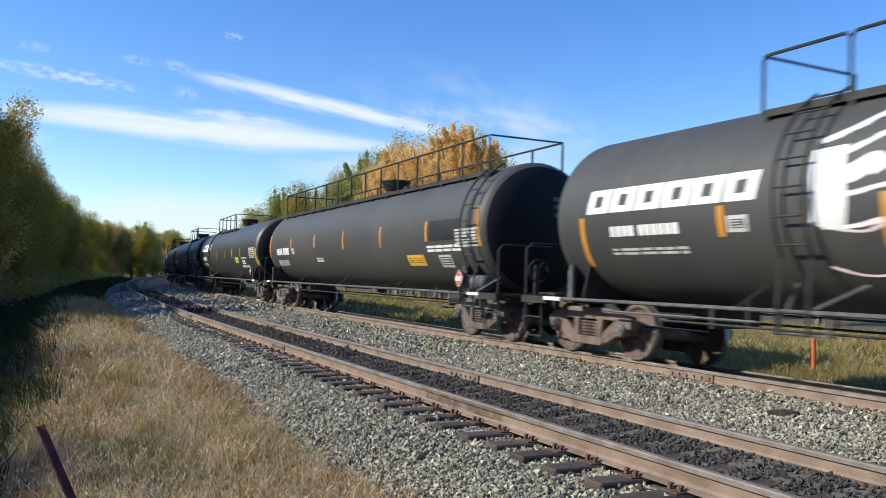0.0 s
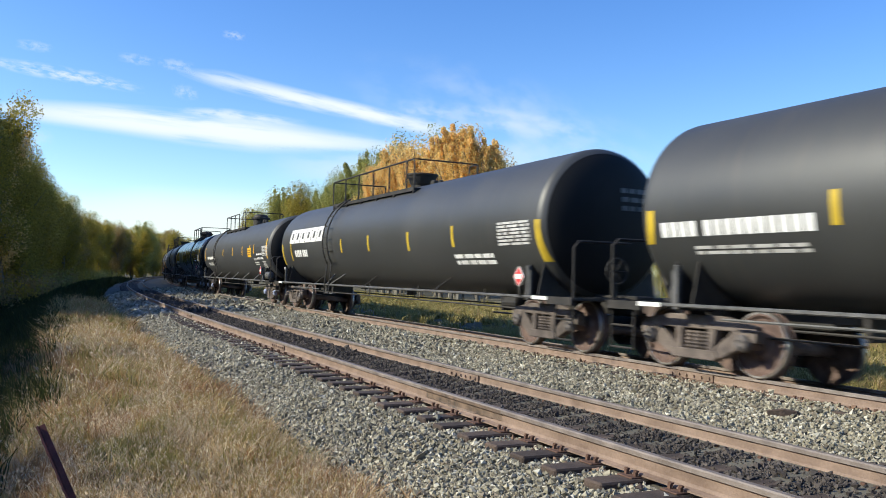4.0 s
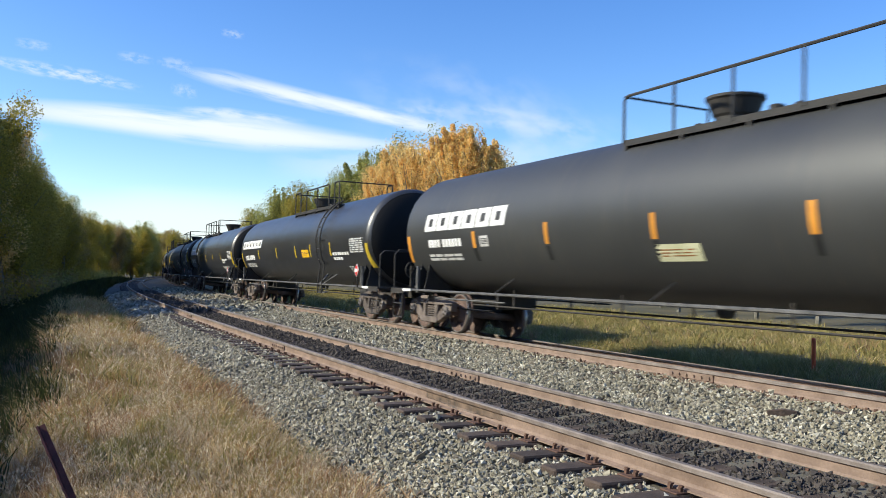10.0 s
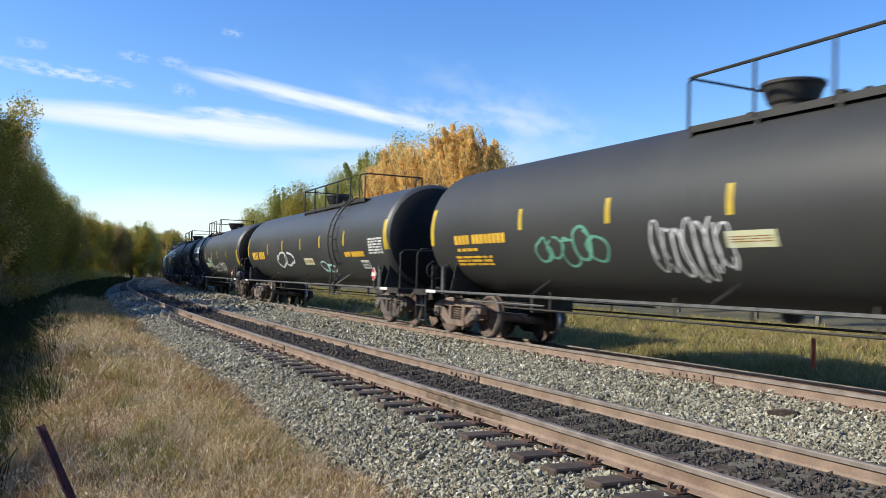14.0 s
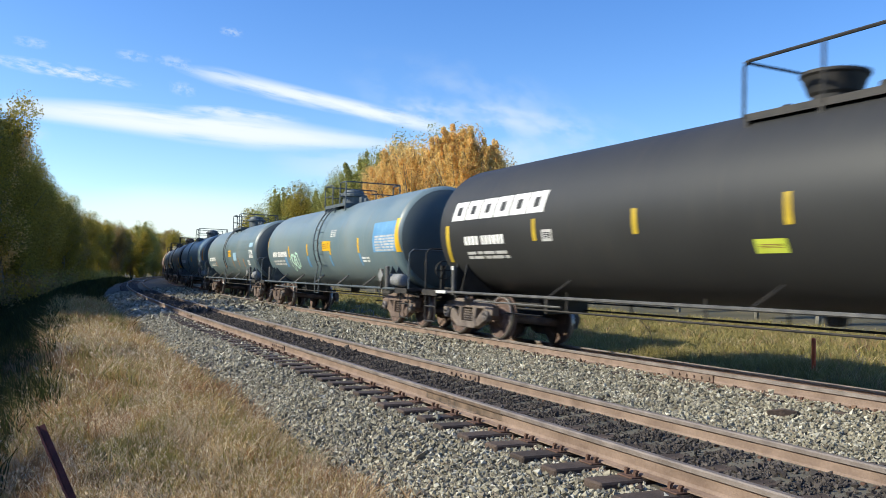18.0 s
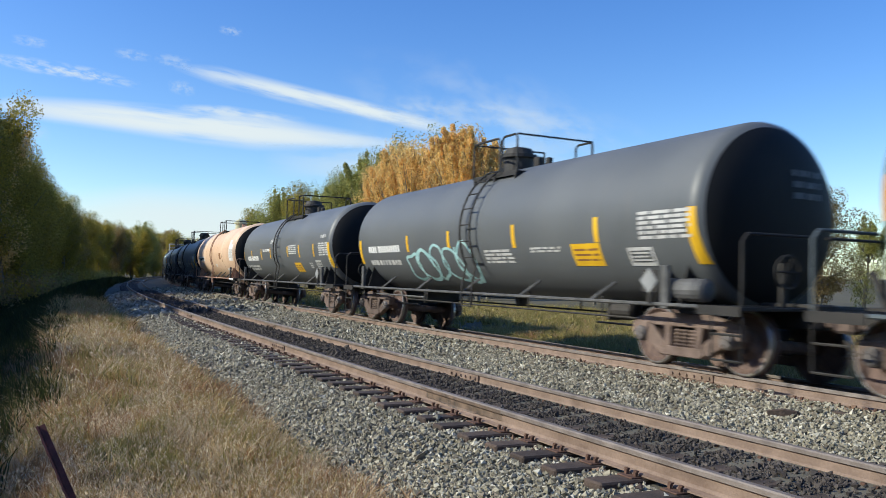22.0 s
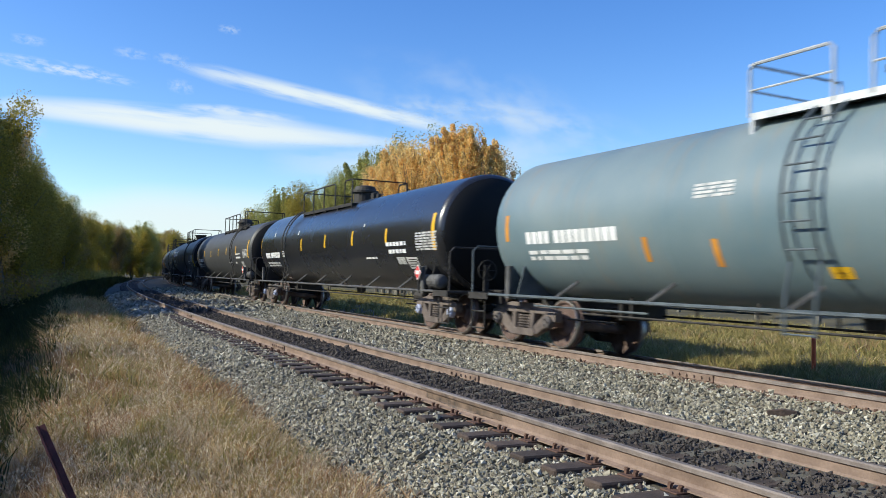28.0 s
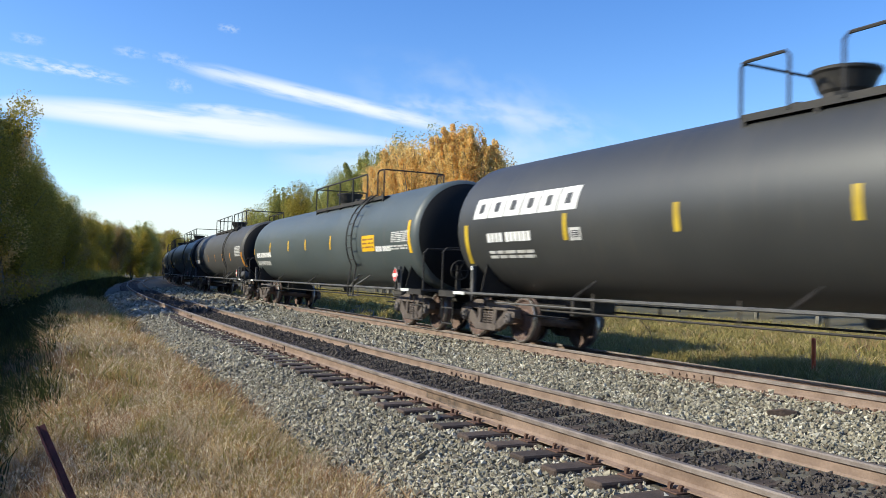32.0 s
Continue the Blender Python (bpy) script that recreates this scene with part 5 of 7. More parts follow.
    spec_for(12, paint=P_BLACK, size=(1.43, 2.4), label="black tank car with silver spray paint and cream sticker", stripe_mat=M_OCHRE, ladder=4.06, deck=(-1.23, 5.36), hatch=-0.17, rails=[(-1.23, 3.99), (4.86, 5.36)], placard=(7.85, 1.37), stripes=[(-8.55, 2.03, 2.82, 0.16, -0.12), (-4.9, 2.09, 2.51, 0.12, 0), (-2.5, 2.12, 2.59, 0.12, 0), (0.08, 2.2, 2.57, 0.12, 0), (2.43, 2.2, 2.58, 0.12, 0), (4.95, 2.21, 2.64, 0.12, 0), (8.55, 2.03, 2.82, 0.16, 0.12)], patches=[(0.31, 1.39, 1.66, 1.88, M_CREAM)], texts=[(-7.77, -5.5, 1.91, 2.21, 1, M_GOLD_TXT), (4.93, 6.65, 1.87, 2.02, 1, M_GOLD_TXT), (7.08, 8.15, 1.92, 2.37, 6, M_CHALK)], squares=[(6.18, 6.82, 1.53, 1.77)], tags=[(-3.37, -1.21, 1.58, 2.1, 2, 0.07, M_SILVER_SPRAY), (2.13, 3.36, 1.43, 1.73, 2, 0.05, M_TEAL_SPRAY)], bowl=True),
    spec_for(13, paint=P_BLACK, size=(1.43, 2.4), label="black tank car with white block logo and pale spray paint", stripe_mat=M_OCHRE, logo=(-8.37, -4.77, 2.51, 2.9), ladder=-4.2, deck=(-4.85, 0.0), hatch=-0.42, rails=[(-4.85, -3.84), (-3.84, -1.81), (-0.5, 0.0)], stripes=[(-8.7, 1.65, 2.43, 0.16, -0.12), (-5.11, 2.07, 2.47, 0.12, 0), (-2.53, 2.05, 2.45, 0.12, 0), (0.04, 2.05, 2.47, 0.12, 0), (2.18, 2.07, 2.48, 0.12, 0), (5.3, 2.06, 2.47, 0.12, 0), (8.65, 1.65, 2.43, 0.16, 0.12)], patches=[(-2.66, -1.7, 1.62, 1.86, M_CREAM)], texts=[(-7.69, -6.03, 2.05, 2.23, 1, M_WHITE), (-7.67, -6.25, 1.75, 1.94, 2, M_CHALK)], squares=[(-4.92, -4.57, 2.06, 2.29)], tags=[(-1.68, -0.19, 1.58, 2.04, 5, 0.05, M_MINT_SPRAY), (-0.18, 1.91, 1.37, 1.71, 6, 0.035, M_CHALK), (2.38, 4.11, 1.41, 1.84, 6, 0.05, M_CHALK)], bowl=True, truck=M_TRUCK_RUST),
    spec_for(14, paint=P_DULL, size=(1.43, 2.4), label="dull black tank car with white block logo and a lime sticker", stripe_mat=M_OCHRE, logo=(-8.48, -4.81, 2.55, 2.95), ladder=4.39, deck=(-0.77, 5.29), hatch=-0.06, rails=[(-0.77, 4.28), (4.79, 5.29)], placard=(8.25, 1.41), stripes=[(-8.67, 1.67, 2.46, 0.16, -0.12), (-5.23, 2.04, 2.44, 0.12, 0), (-2.43, 2.06, 2.45, 0.12, 0), (0.4, 2.07, 2.47, 0.12, 0), (2.7, 2.05, 2.46, 0.12, 0), (5.22, 2.04, 2.46, 0.12, 0), (8.85, 1.66, 2.44, 0.16, 0.12)], patches=[(-0.19, 0.31, 1.73, 1.91, M_LIME)], texts=[(-7.92, -6.29, 2.02, 2.2, 1, M_WHITE), (-7.9, -6.24, 1.72, 1.9, 2, M_CHALK), (7.43, 8.5, 2.02, 2.45, 7, M_CHALK), (5.44, 7.02, 1.86, 2.05, 2, M_WHITE)], squares=[(-4.98, -4.66, 2.02, 2.23), (6.68, 7.29, 1.53, 1.75)], bowl=True),
    # Blue cars: the shade on their ends is painted in as green-grey heads.
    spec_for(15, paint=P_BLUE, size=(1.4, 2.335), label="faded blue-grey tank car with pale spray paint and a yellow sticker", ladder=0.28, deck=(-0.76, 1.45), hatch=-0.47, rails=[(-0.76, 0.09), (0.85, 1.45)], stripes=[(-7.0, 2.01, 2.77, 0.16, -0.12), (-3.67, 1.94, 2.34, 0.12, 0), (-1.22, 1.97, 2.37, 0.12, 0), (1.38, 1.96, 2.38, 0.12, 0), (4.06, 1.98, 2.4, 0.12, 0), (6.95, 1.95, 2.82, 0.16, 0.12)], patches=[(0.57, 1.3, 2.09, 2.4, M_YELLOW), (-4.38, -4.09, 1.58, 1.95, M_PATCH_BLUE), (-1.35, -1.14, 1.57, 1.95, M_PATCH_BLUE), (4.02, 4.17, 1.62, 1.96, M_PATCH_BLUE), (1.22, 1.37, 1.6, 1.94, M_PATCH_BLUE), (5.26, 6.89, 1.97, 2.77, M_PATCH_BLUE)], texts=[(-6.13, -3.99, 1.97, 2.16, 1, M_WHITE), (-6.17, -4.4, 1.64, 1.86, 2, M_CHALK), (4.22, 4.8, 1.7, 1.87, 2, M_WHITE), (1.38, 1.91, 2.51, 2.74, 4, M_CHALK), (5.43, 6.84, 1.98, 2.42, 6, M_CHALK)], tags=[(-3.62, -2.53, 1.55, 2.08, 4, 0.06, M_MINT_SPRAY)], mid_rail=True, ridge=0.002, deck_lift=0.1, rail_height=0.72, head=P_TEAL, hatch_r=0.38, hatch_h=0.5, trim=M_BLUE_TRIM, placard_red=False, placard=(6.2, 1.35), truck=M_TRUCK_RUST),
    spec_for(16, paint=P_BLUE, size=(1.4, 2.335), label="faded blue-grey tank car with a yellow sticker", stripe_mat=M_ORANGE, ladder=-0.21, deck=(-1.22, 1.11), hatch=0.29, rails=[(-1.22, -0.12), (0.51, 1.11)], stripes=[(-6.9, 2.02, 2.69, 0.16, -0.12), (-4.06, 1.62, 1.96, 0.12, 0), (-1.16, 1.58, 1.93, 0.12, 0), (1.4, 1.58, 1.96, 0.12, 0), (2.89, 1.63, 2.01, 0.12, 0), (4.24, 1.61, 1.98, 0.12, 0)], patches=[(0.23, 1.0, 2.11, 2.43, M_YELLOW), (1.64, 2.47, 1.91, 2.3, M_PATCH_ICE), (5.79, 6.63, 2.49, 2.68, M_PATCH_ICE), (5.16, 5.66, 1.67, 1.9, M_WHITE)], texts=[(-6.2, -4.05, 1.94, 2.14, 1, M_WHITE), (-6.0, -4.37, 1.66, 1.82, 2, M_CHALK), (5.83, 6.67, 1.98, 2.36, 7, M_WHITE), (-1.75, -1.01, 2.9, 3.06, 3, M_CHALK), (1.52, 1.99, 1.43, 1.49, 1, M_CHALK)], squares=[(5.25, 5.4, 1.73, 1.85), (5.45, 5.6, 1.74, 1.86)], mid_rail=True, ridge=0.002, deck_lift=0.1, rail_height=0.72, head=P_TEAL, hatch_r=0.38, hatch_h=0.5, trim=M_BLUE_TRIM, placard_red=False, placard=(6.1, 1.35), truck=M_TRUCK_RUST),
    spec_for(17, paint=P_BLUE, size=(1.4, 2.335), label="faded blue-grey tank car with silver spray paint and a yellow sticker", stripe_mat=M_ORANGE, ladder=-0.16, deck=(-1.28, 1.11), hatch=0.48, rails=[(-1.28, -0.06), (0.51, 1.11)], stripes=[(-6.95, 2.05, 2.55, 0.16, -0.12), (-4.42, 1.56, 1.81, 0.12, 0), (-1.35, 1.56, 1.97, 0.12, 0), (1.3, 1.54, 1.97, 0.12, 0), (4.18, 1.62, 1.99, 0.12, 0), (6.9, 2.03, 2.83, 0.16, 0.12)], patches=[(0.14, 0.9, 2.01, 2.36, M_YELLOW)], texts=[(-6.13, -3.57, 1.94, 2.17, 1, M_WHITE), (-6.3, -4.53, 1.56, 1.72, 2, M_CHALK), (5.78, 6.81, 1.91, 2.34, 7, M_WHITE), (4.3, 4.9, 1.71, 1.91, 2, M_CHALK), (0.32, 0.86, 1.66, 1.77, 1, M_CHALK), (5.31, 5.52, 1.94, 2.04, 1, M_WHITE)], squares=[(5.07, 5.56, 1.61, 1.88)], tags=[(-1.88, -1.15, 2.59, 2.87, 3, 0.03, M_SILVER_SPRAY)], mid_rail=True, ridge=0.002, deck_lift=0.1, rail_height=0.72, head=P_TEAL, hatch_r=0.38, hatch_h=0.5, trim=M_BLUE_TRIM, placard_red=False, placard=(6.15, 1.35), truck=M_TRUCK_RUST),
    spec_for(18, paint=P_GREY, size=(1.4, 2.335), label="charcoal grey tank car with teal spray paint and yellow sticker", ladder=0.11, deck=(-0.66, 1.18), hatch=-0.28, rails=[(-0.66, 0.48), (0.58, 1.18)], stripes=[(-6.49, 1.66, 2.31, 0.16, -0.12), (-3.22, 1.94, 2.34, 0.12, 0), (-0.95, 1.99, 2.36, 0.12, 0), (1.84, 1.93, 2.37, 0.12, 0), (4.45, 1.96, 2.37, 0.12, 0), (6.65, 1.6, 2.4, 0.16, 0.12)], patches=[(3.69, 4.5, 1.58, 1.95, M_YELLOW)], texts=[(-5.88, -3.72, 1.95, 2.12, 1, M_WHITE), (-5.94, -3.88, 1.62, 1.76, 1, M_CHALK), (0.61, 1.72, 1.63, 1.92, 4, M_CHALK), (2.38, 3.38, 1.82, 1.93, 2, M_CHALK), (5.76, 6.87, 1.96, 2.4, 6, M_CHALK)], squares=[(5.17, 5.76, 1.58, 1.86)], tags=[(-3.43, 0.01, 1.2, 2.07, 5, 0.07, M_TEAL_SPRAY)], hatch_r=0.34, hatch_h=0.5, truck=M_TRUCK_RUST, placard_red=False, placard=(5.9, 1.35)),
    spec_for(19, paint=P_GREY, size=(1.4, 2.335), label="charcoal grey tank car with a yellow sticker", ladder=-0.01, deck=(-0.64, 1.79), hatch=-0.07, rails=[(-0.64, 0.42), (1.19, 1.79)], stripes=[(-6.65, 1.66, 2.3, 0.16, -0.12), (-4.91, 1.93, 2.32, 0.12, 0), (-3.0, 1.9, 2.33, 0.12, 0), (-1.35, 1.92, 2.34, 0.12, 0), (1.44, 1.95, 2.36, 0.12, 0), (3.07, 1.92, 2.36, 0.12, 0), (4.93, 1.92, 2.35, 0.12, 0), (6.6, 1.56, 2.35, 0.16, 0.12)], patches=[(2.08, 2.98, 1.42, 1.74, M_YELLOW), (6.48, 6.7, 1.59, 1.86, M_CREAM)], texts=[(-5.8, -3.62, 1.87, 2.06, 1, M_WHITE), (-6.13, -3.94, 1.43, 1.69, 2, M_CHALK), (-2.67, -1.46, 2.22, 2.32, 2, M_WHITE), (-1.38, -0.82, 2.52, 2.69, 3, M_CHALK), (1.6, 2.68, 2.04, 2.39, 5, M_CHALK), (5.6, 6.62, 1.94, 2.38, 6, M_CHALK), (5.76, 6.34, 2.52, 2.63, 1, M_CHALK), (4.1, 4.46, 1.54, 1.74, 3, M_CHALK)], squares=[(4.93, 5.54, 1.5, 1.8)], hatch_r=0.34, hatch_h=0.5, truck=M_TRUCK_RUST, placard_red=False, placard=(5.85, 1.35)),
    spec_for(20, paint=P_PEACH, size=(1.47, 2.36), label="faded peach-coloured tank car with brown and white patches", ladder=0.18, deck=(-1.0, 1.17), hatch=0.38, rails=[(-1.0, -0.12), (0.57, 1.17)], stripes=[], patches=[(-5.84, -3.5, 1.97, 2.23, M_WHITE), (2.3, 2.92, 2.02, 2.36, M_BROWN), (3.28, 3.4, 1.88, 2.26, M_BROWN), (0.98, 1.06, 1.92, 2.29, M_BROWN), (0.66, 1.13, 1.63, 1.78, M_WHITE), (5.6, 6.9, 1.91, 2.72, M_WHITE), (5.6, 6.25, 2.722, 2.96, M_WHITE), (3.93, 5.09, 1.43, 1.53, M_WHITE), (-2.62, -2.595, 1.1, 3.6, M_SEAM), (-0.62, -0.6, 1.1, 3.6, M_SEAM), (1.6, 1.62, 1.1, 3.6, M_SEAM), (3.55, 3.575, 1.1, 3.6, M_SEAM), (5.2, 5.22, 1.1, 3.6, M_SEAM)], texts=[(-5.26, -4.3, 1.7, 1.86, 2, M_WHITE), (5.7, 6.8, 2.05, 2.5, 11, M_CHALK), (-5.76, -3.58, 2.02, 2.18, 1, M_PATCH_DARK)], inset=(0.02, 0.12), ridge=0.007, rings=7, rail_height=0.6, trim=M_PEACH_TRIM, hatch_mat=M_CREAM, deck_mat=M_FRAME, rail_mat=M_FRAME, hatch_r=0.3, hatch_h=0.5, truck=M_TRUCK_RUST, hatch_label="pale grey round valve housing", braces=(-0.3, -0.1, 0.1, 0.2, 0.34), placard=None),
    spec_for(21, paint=P_GREY, size=(1.4, 2.335), label="charcoal grey tank car with scribbled marks and a yellow sticker", ladder=-0.27, deck=(-0.78, 1.64), hatch=-0.39, rails=[(-0.78, 0.38), (1.04, 1.64)], stripes=[(-6.6, 1.65, 2.39, 0.16, -0.12), (-3.99, 1.89, 2.33, 0.12, 0), (-1.91, 1.9, 2.34, 0.12, 0), (0.28, 1.93, 2.34, 0.12, 0), (2.46, 1.92, 2.34, 0.12, 0), (4.69, 1.94, 2.35, 0.12, 0), (6.55, 1.69, 2.49, 0.16, 0.12)], patches=[(3.96, 4.81, 1.59, 1.93, M_YELLOW)], texts=[(-6.23, -3.96, 1.92, 2.11, 1, M_WHITE), (-6.29, -3.55, 1.6, 1.74, 1, M_CHALK), (5.46, 6.56, 1.96, 2.38, 6, M_CHALK), (0.41, 1.47, 1.66, 1.94, 4, M_CHALK), (2.15, 3.1, 1.79, 1.94, 2, M_CHALK)], squares=[(5.03, 5.61, 1.56, 1.86)], tags=[(-3.13, -1.71, 1.45, 2.0, 3, 0.03, M_CHALK)], hatch_r=0.34, hatch_h=0.5, truck=M_TRUCK_RUST, placard_red=False, placard=(5.8, 1.35)),
    spec_for(22, paint=P_TEAL, size=(1.4, 2.335), label="dark green-grey tank car with a yellow sticker", ladder=0.96, hatch=0.46, stripes=[(-4.6, 1.8, 2.2, 0.12, 0), (-2.2, 1.8, 2.2, 0.12, 0), (0.6, 1.8, 2.2, 0.12, 0), (2.6, 1.8, 2.2, 0.12, 0), (4.6, 1.8, 2.2, 0.12, 0)], patches=[(-0.05, 1.05, 1.99, 2.38, M_YELLOW)], texts=[(-6.21, -3.28, 1.79, 2.1, 1, M_WHITE), (-2.51, -0.86, 1.81, 1.95, 1, M_CHALK), (4.6, 6.3, 2.0, 2.6, 7, M_CHALK)], deck=(-2.2, 2.4), rails=[(-2.2, -0.9), (-0.4, 2.4)], hatch_r=0.34, hatch_h=0.5, truck=M_TRUCK_RUST, placard_red=False, placard=(6.1, 1.35)),
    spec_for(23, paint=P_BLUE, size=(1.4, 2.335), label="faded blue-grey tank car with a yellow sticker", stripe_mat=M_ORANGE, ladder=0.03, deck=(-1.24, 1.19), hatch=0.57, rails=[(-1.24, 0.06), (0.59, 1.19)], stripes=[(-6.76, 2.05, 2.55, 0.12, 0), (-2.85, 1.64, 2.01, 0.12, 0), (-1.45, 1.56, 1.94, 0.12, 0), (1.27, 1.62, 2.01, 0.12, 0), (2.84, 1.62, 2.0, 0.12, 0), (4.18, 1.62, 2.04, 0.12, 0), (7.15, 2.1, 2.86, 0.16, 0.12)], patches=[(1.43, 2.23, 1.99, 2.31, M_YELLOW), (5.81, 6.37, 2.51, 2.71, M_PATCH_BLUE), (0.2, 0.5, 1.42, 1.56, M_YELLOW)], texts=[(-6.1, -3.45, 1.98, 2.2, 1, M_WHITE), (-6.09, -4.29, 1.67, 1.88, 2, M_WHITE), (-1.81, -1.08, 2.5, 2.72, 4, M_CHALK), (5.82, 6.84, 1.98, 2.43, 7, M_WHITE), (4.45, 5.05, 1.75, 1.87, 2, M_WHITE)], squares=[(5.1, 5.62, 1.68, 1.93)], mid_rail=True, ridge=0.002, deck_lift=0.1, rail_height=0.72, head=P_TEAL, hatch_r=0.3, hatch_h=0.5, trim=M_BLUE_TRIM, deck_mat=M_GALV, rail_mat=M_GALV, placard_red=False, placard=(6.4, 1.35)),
    spec_for(24, braces=(-0.285, -0.152, -0.02, 0.122, 0.255, 0.383), paint=P_GLOSS, size=(1.42, 2.36), label="glossy black tank car with reflective stripes", ladder=-4.46, deck=(-3.98, 1.5), hatch=0.09, rails=[(-3.98, -0.21), (0.76, 1.5)], placard=(8.05, 1.43), stripes=[(-8.7, 1.95, 2.75, 0.16, -0.12), (-5.23, 2.15, 2.57, 0.12, 0), (-2.45, 2.15, 2.57, 0.12, 0), (0.34, 2.18, 2.61, 0.12, 0), (3.02, 2.19, 2.61, 0.12, 0), (5.73, 2.2, 2.57, 0.12, 0), (8.65, 1.95, 2.81, 0.16, 0.12)], texts=[(-7.78, -5.54, 1.94, 2.15, 1, M_WHITE), (-7.74, -5.85, 1.6, 1.79, 2, M_CHALK), (4.02, 4.86, 1.79, 1.84, 1, M_WHITE), (-6.62, -6.45, 2.76, 2.93, 1, M_WHITE), (-3.08, -2.96, 2.73, 2.88, 1, M_WHITE), (3.89, 3.95, 2.7, 2.79, 1, M_WHITE), (5.71, 7.04, 2.1, 2.21, 1, M_WHITE), (7.72, 8.93, 1.95, 2.4, 7, M_CHALK), (5.83, 7.03, 1.91, 2.02, 1, M_WHITE), (6.28, 7.01, 1.64, 1.82, 1, M_CHALK)], squares=[(-5.1, -4.84, 1.97, 2.18), (6.91, 7.54, 1.53, 1.81)], inset=(0.05, 0.3), hatch_r=0.38, hatch_h=0.5, cap=M_CAP_BLUE),
    spec_for(25, braces=(-0.285, -0.152, -0.02, 0.122, 0.255, 0.383), paint=P_SLATE, size=(1.42, 2.36), label="matte dark grey tank car with reflective stripes", ladder=4.9, deck=(-0.89, 5.72), hatch=0.22, rails=[(-0.89, 0.56), (0.56, 3.8), (5.22, 5.72)], placard=(8.2, 1.46), stripes=[(-8.85, 1.97, 2.81, 0.16, -0.12), (-5.4, 2.16, 2.57, 0.12, 0), (-2.67, 2.16, 2.57, 0.12, 0), (0.13, 2.18, 2.6, 0.12, 0), (2.81, 2.19, 2.59, 0.12, 0), (5.61, 2.19, 2.6, 0.12, 0), (8.8, 2.0, 2.81, 0.16, 0.12)], texts=[(-7.87, -5.7, 1.93, 2.11, 1, M_WHITE), (-8.02, -6.1, 1.61, 1.83, 2, M_CHALK), (5.69, 6.78, 2.19, 2.25, 1, M_WHITE), (5.66, 6.92, 2.0, 2.09, 1, M_WHITE), (7.57, 8.67, 2.02, 2.41, 7, M_CHALK), (3.43, 4.33, 1.78, 1.85, 1, M_CHALK), (5.22, 5.72, 1.76, 1.85, 1, M_CHALK)], squares=[(6.88, 7.47, 1.59, 1.85)], inset=(0.05, 0.3), hatch_r=0.38, hatch_h=0.5, cap=M_TRUCK_RUST),
    spec_for(26, paint=P_BLACK, size=(1.43, 2.4), label="black tank car with white block logo", stripe_mat=M_OCHRE, logo=(-8.07, -4.4, 2.54, 2.95), ladder=4.08, deck=(-1.4, 4.6), hatch=-0.47, rails=[(-1.4, -0.6), (0.2, 2.6), (3.2, 4.6)], placard=(7.95, 1.4), stripes=[(-8.37, 1.64, 2.43, 0.16, -0.12), (-4.83, 2.02, 2.48, 0.12, 0), (-2.1, 2.06, 2.48, 0.12, 0), (0.76, 2.07, 2.48, 0.12, 0), (5.04, 2.04, 2.46, 0.12, 0), (8.55, 1.65, 2.44, 0.16, 0.12)], texts=[(-7.51, -5.9, 2.05, 2.23, 1, M_WHITE), (-7.54, -5.9, 1.72, 1.9, 2, M_CHALK), (7.19, 8.35, 1.98, 2.45, 7, M_CHALK), (5.26, 6.76, 1.96, 2.06, 1, M_WHITE), (5.31, 6.18, 1.84, 1.93, 1, M_WHITE)], squares=[(-4.7, -4.38, 2.01, 2.23), (6.49, 7.11, 1.53, 1.76)], bowl=True),
    spec_for(27, paint=P_TEAL, size=(1.42, 2.36), label="dark green-grey tank car with a yellow sticker", ladder=4.52, deck=(-0.99, 5.62), hatch=-0.1, rails=[(-0.99, 4.26), (5.12, 5.62)], placard=(8.05, 1.36), stripes=[(-8.7, 1.71, 2.4, 0.16, -0.12), (-5.73, 2.17, 2.56, 0.12, 0), (-2.87, 2.16, 2.55, 0.12, 0), (-0.56, 2.16, 2.52, 0.12, 0), (2.3, 2.12, 2.55, 0.12, 0), (8.65, 1.91, 2.71, 0.16, 0.12)], patches=[(5.25, 6.25, 2.0, 2.44, M_YELLOW)], texts=[(-8.18, -5.63, 1.98, 2.17, 1, M_WHITE), (-8.29, -6.04, 1.66, 1.84, 1, M_CHALK), (6.33, 7.43, 1.98, 2.12, 1, M_WHITE), (7.5, 8.63, 2.19, 2.47, 6, M_CHALK), (7.38, 8.57, 2.0, 2.13, 2, M_CHALK)], inset=(0.05, 0.3), bowl=True),
    spec_for(28, paint=P_WORN, size=(1.43, 2.4), label="weathered black tank car with reflective stripes", stripe_mat=M_ORANGE, bowl=True),
    spec_for(29, paint=P_BLACK, size=(1.43, 2.4), label="black tank car with reflective stripes", bowl=True),
    spec_for(30, paint=P_BLACK, size=(1.43, 2.4), label="black tank car with reflective stripes", bowl=True),
    spec_for(31, paint=P_BLACK, size=(1.43, 2.4), label="black tank car with reflective stripes", bowl=True),
    spec_for(32, paint=P_BLACK, size=(1.43, 2.4), label="black tank car with reflective stripes", bowl=True),
    spec_for(33, paint=P_BLACK, size=(1.43, 2.4), label="black tank car with reflective stripes", bowl=True),
]
CARS = [make_car(s) for s in SPECS]


# ---- trees ----
TREE_RND = random.Random(7)


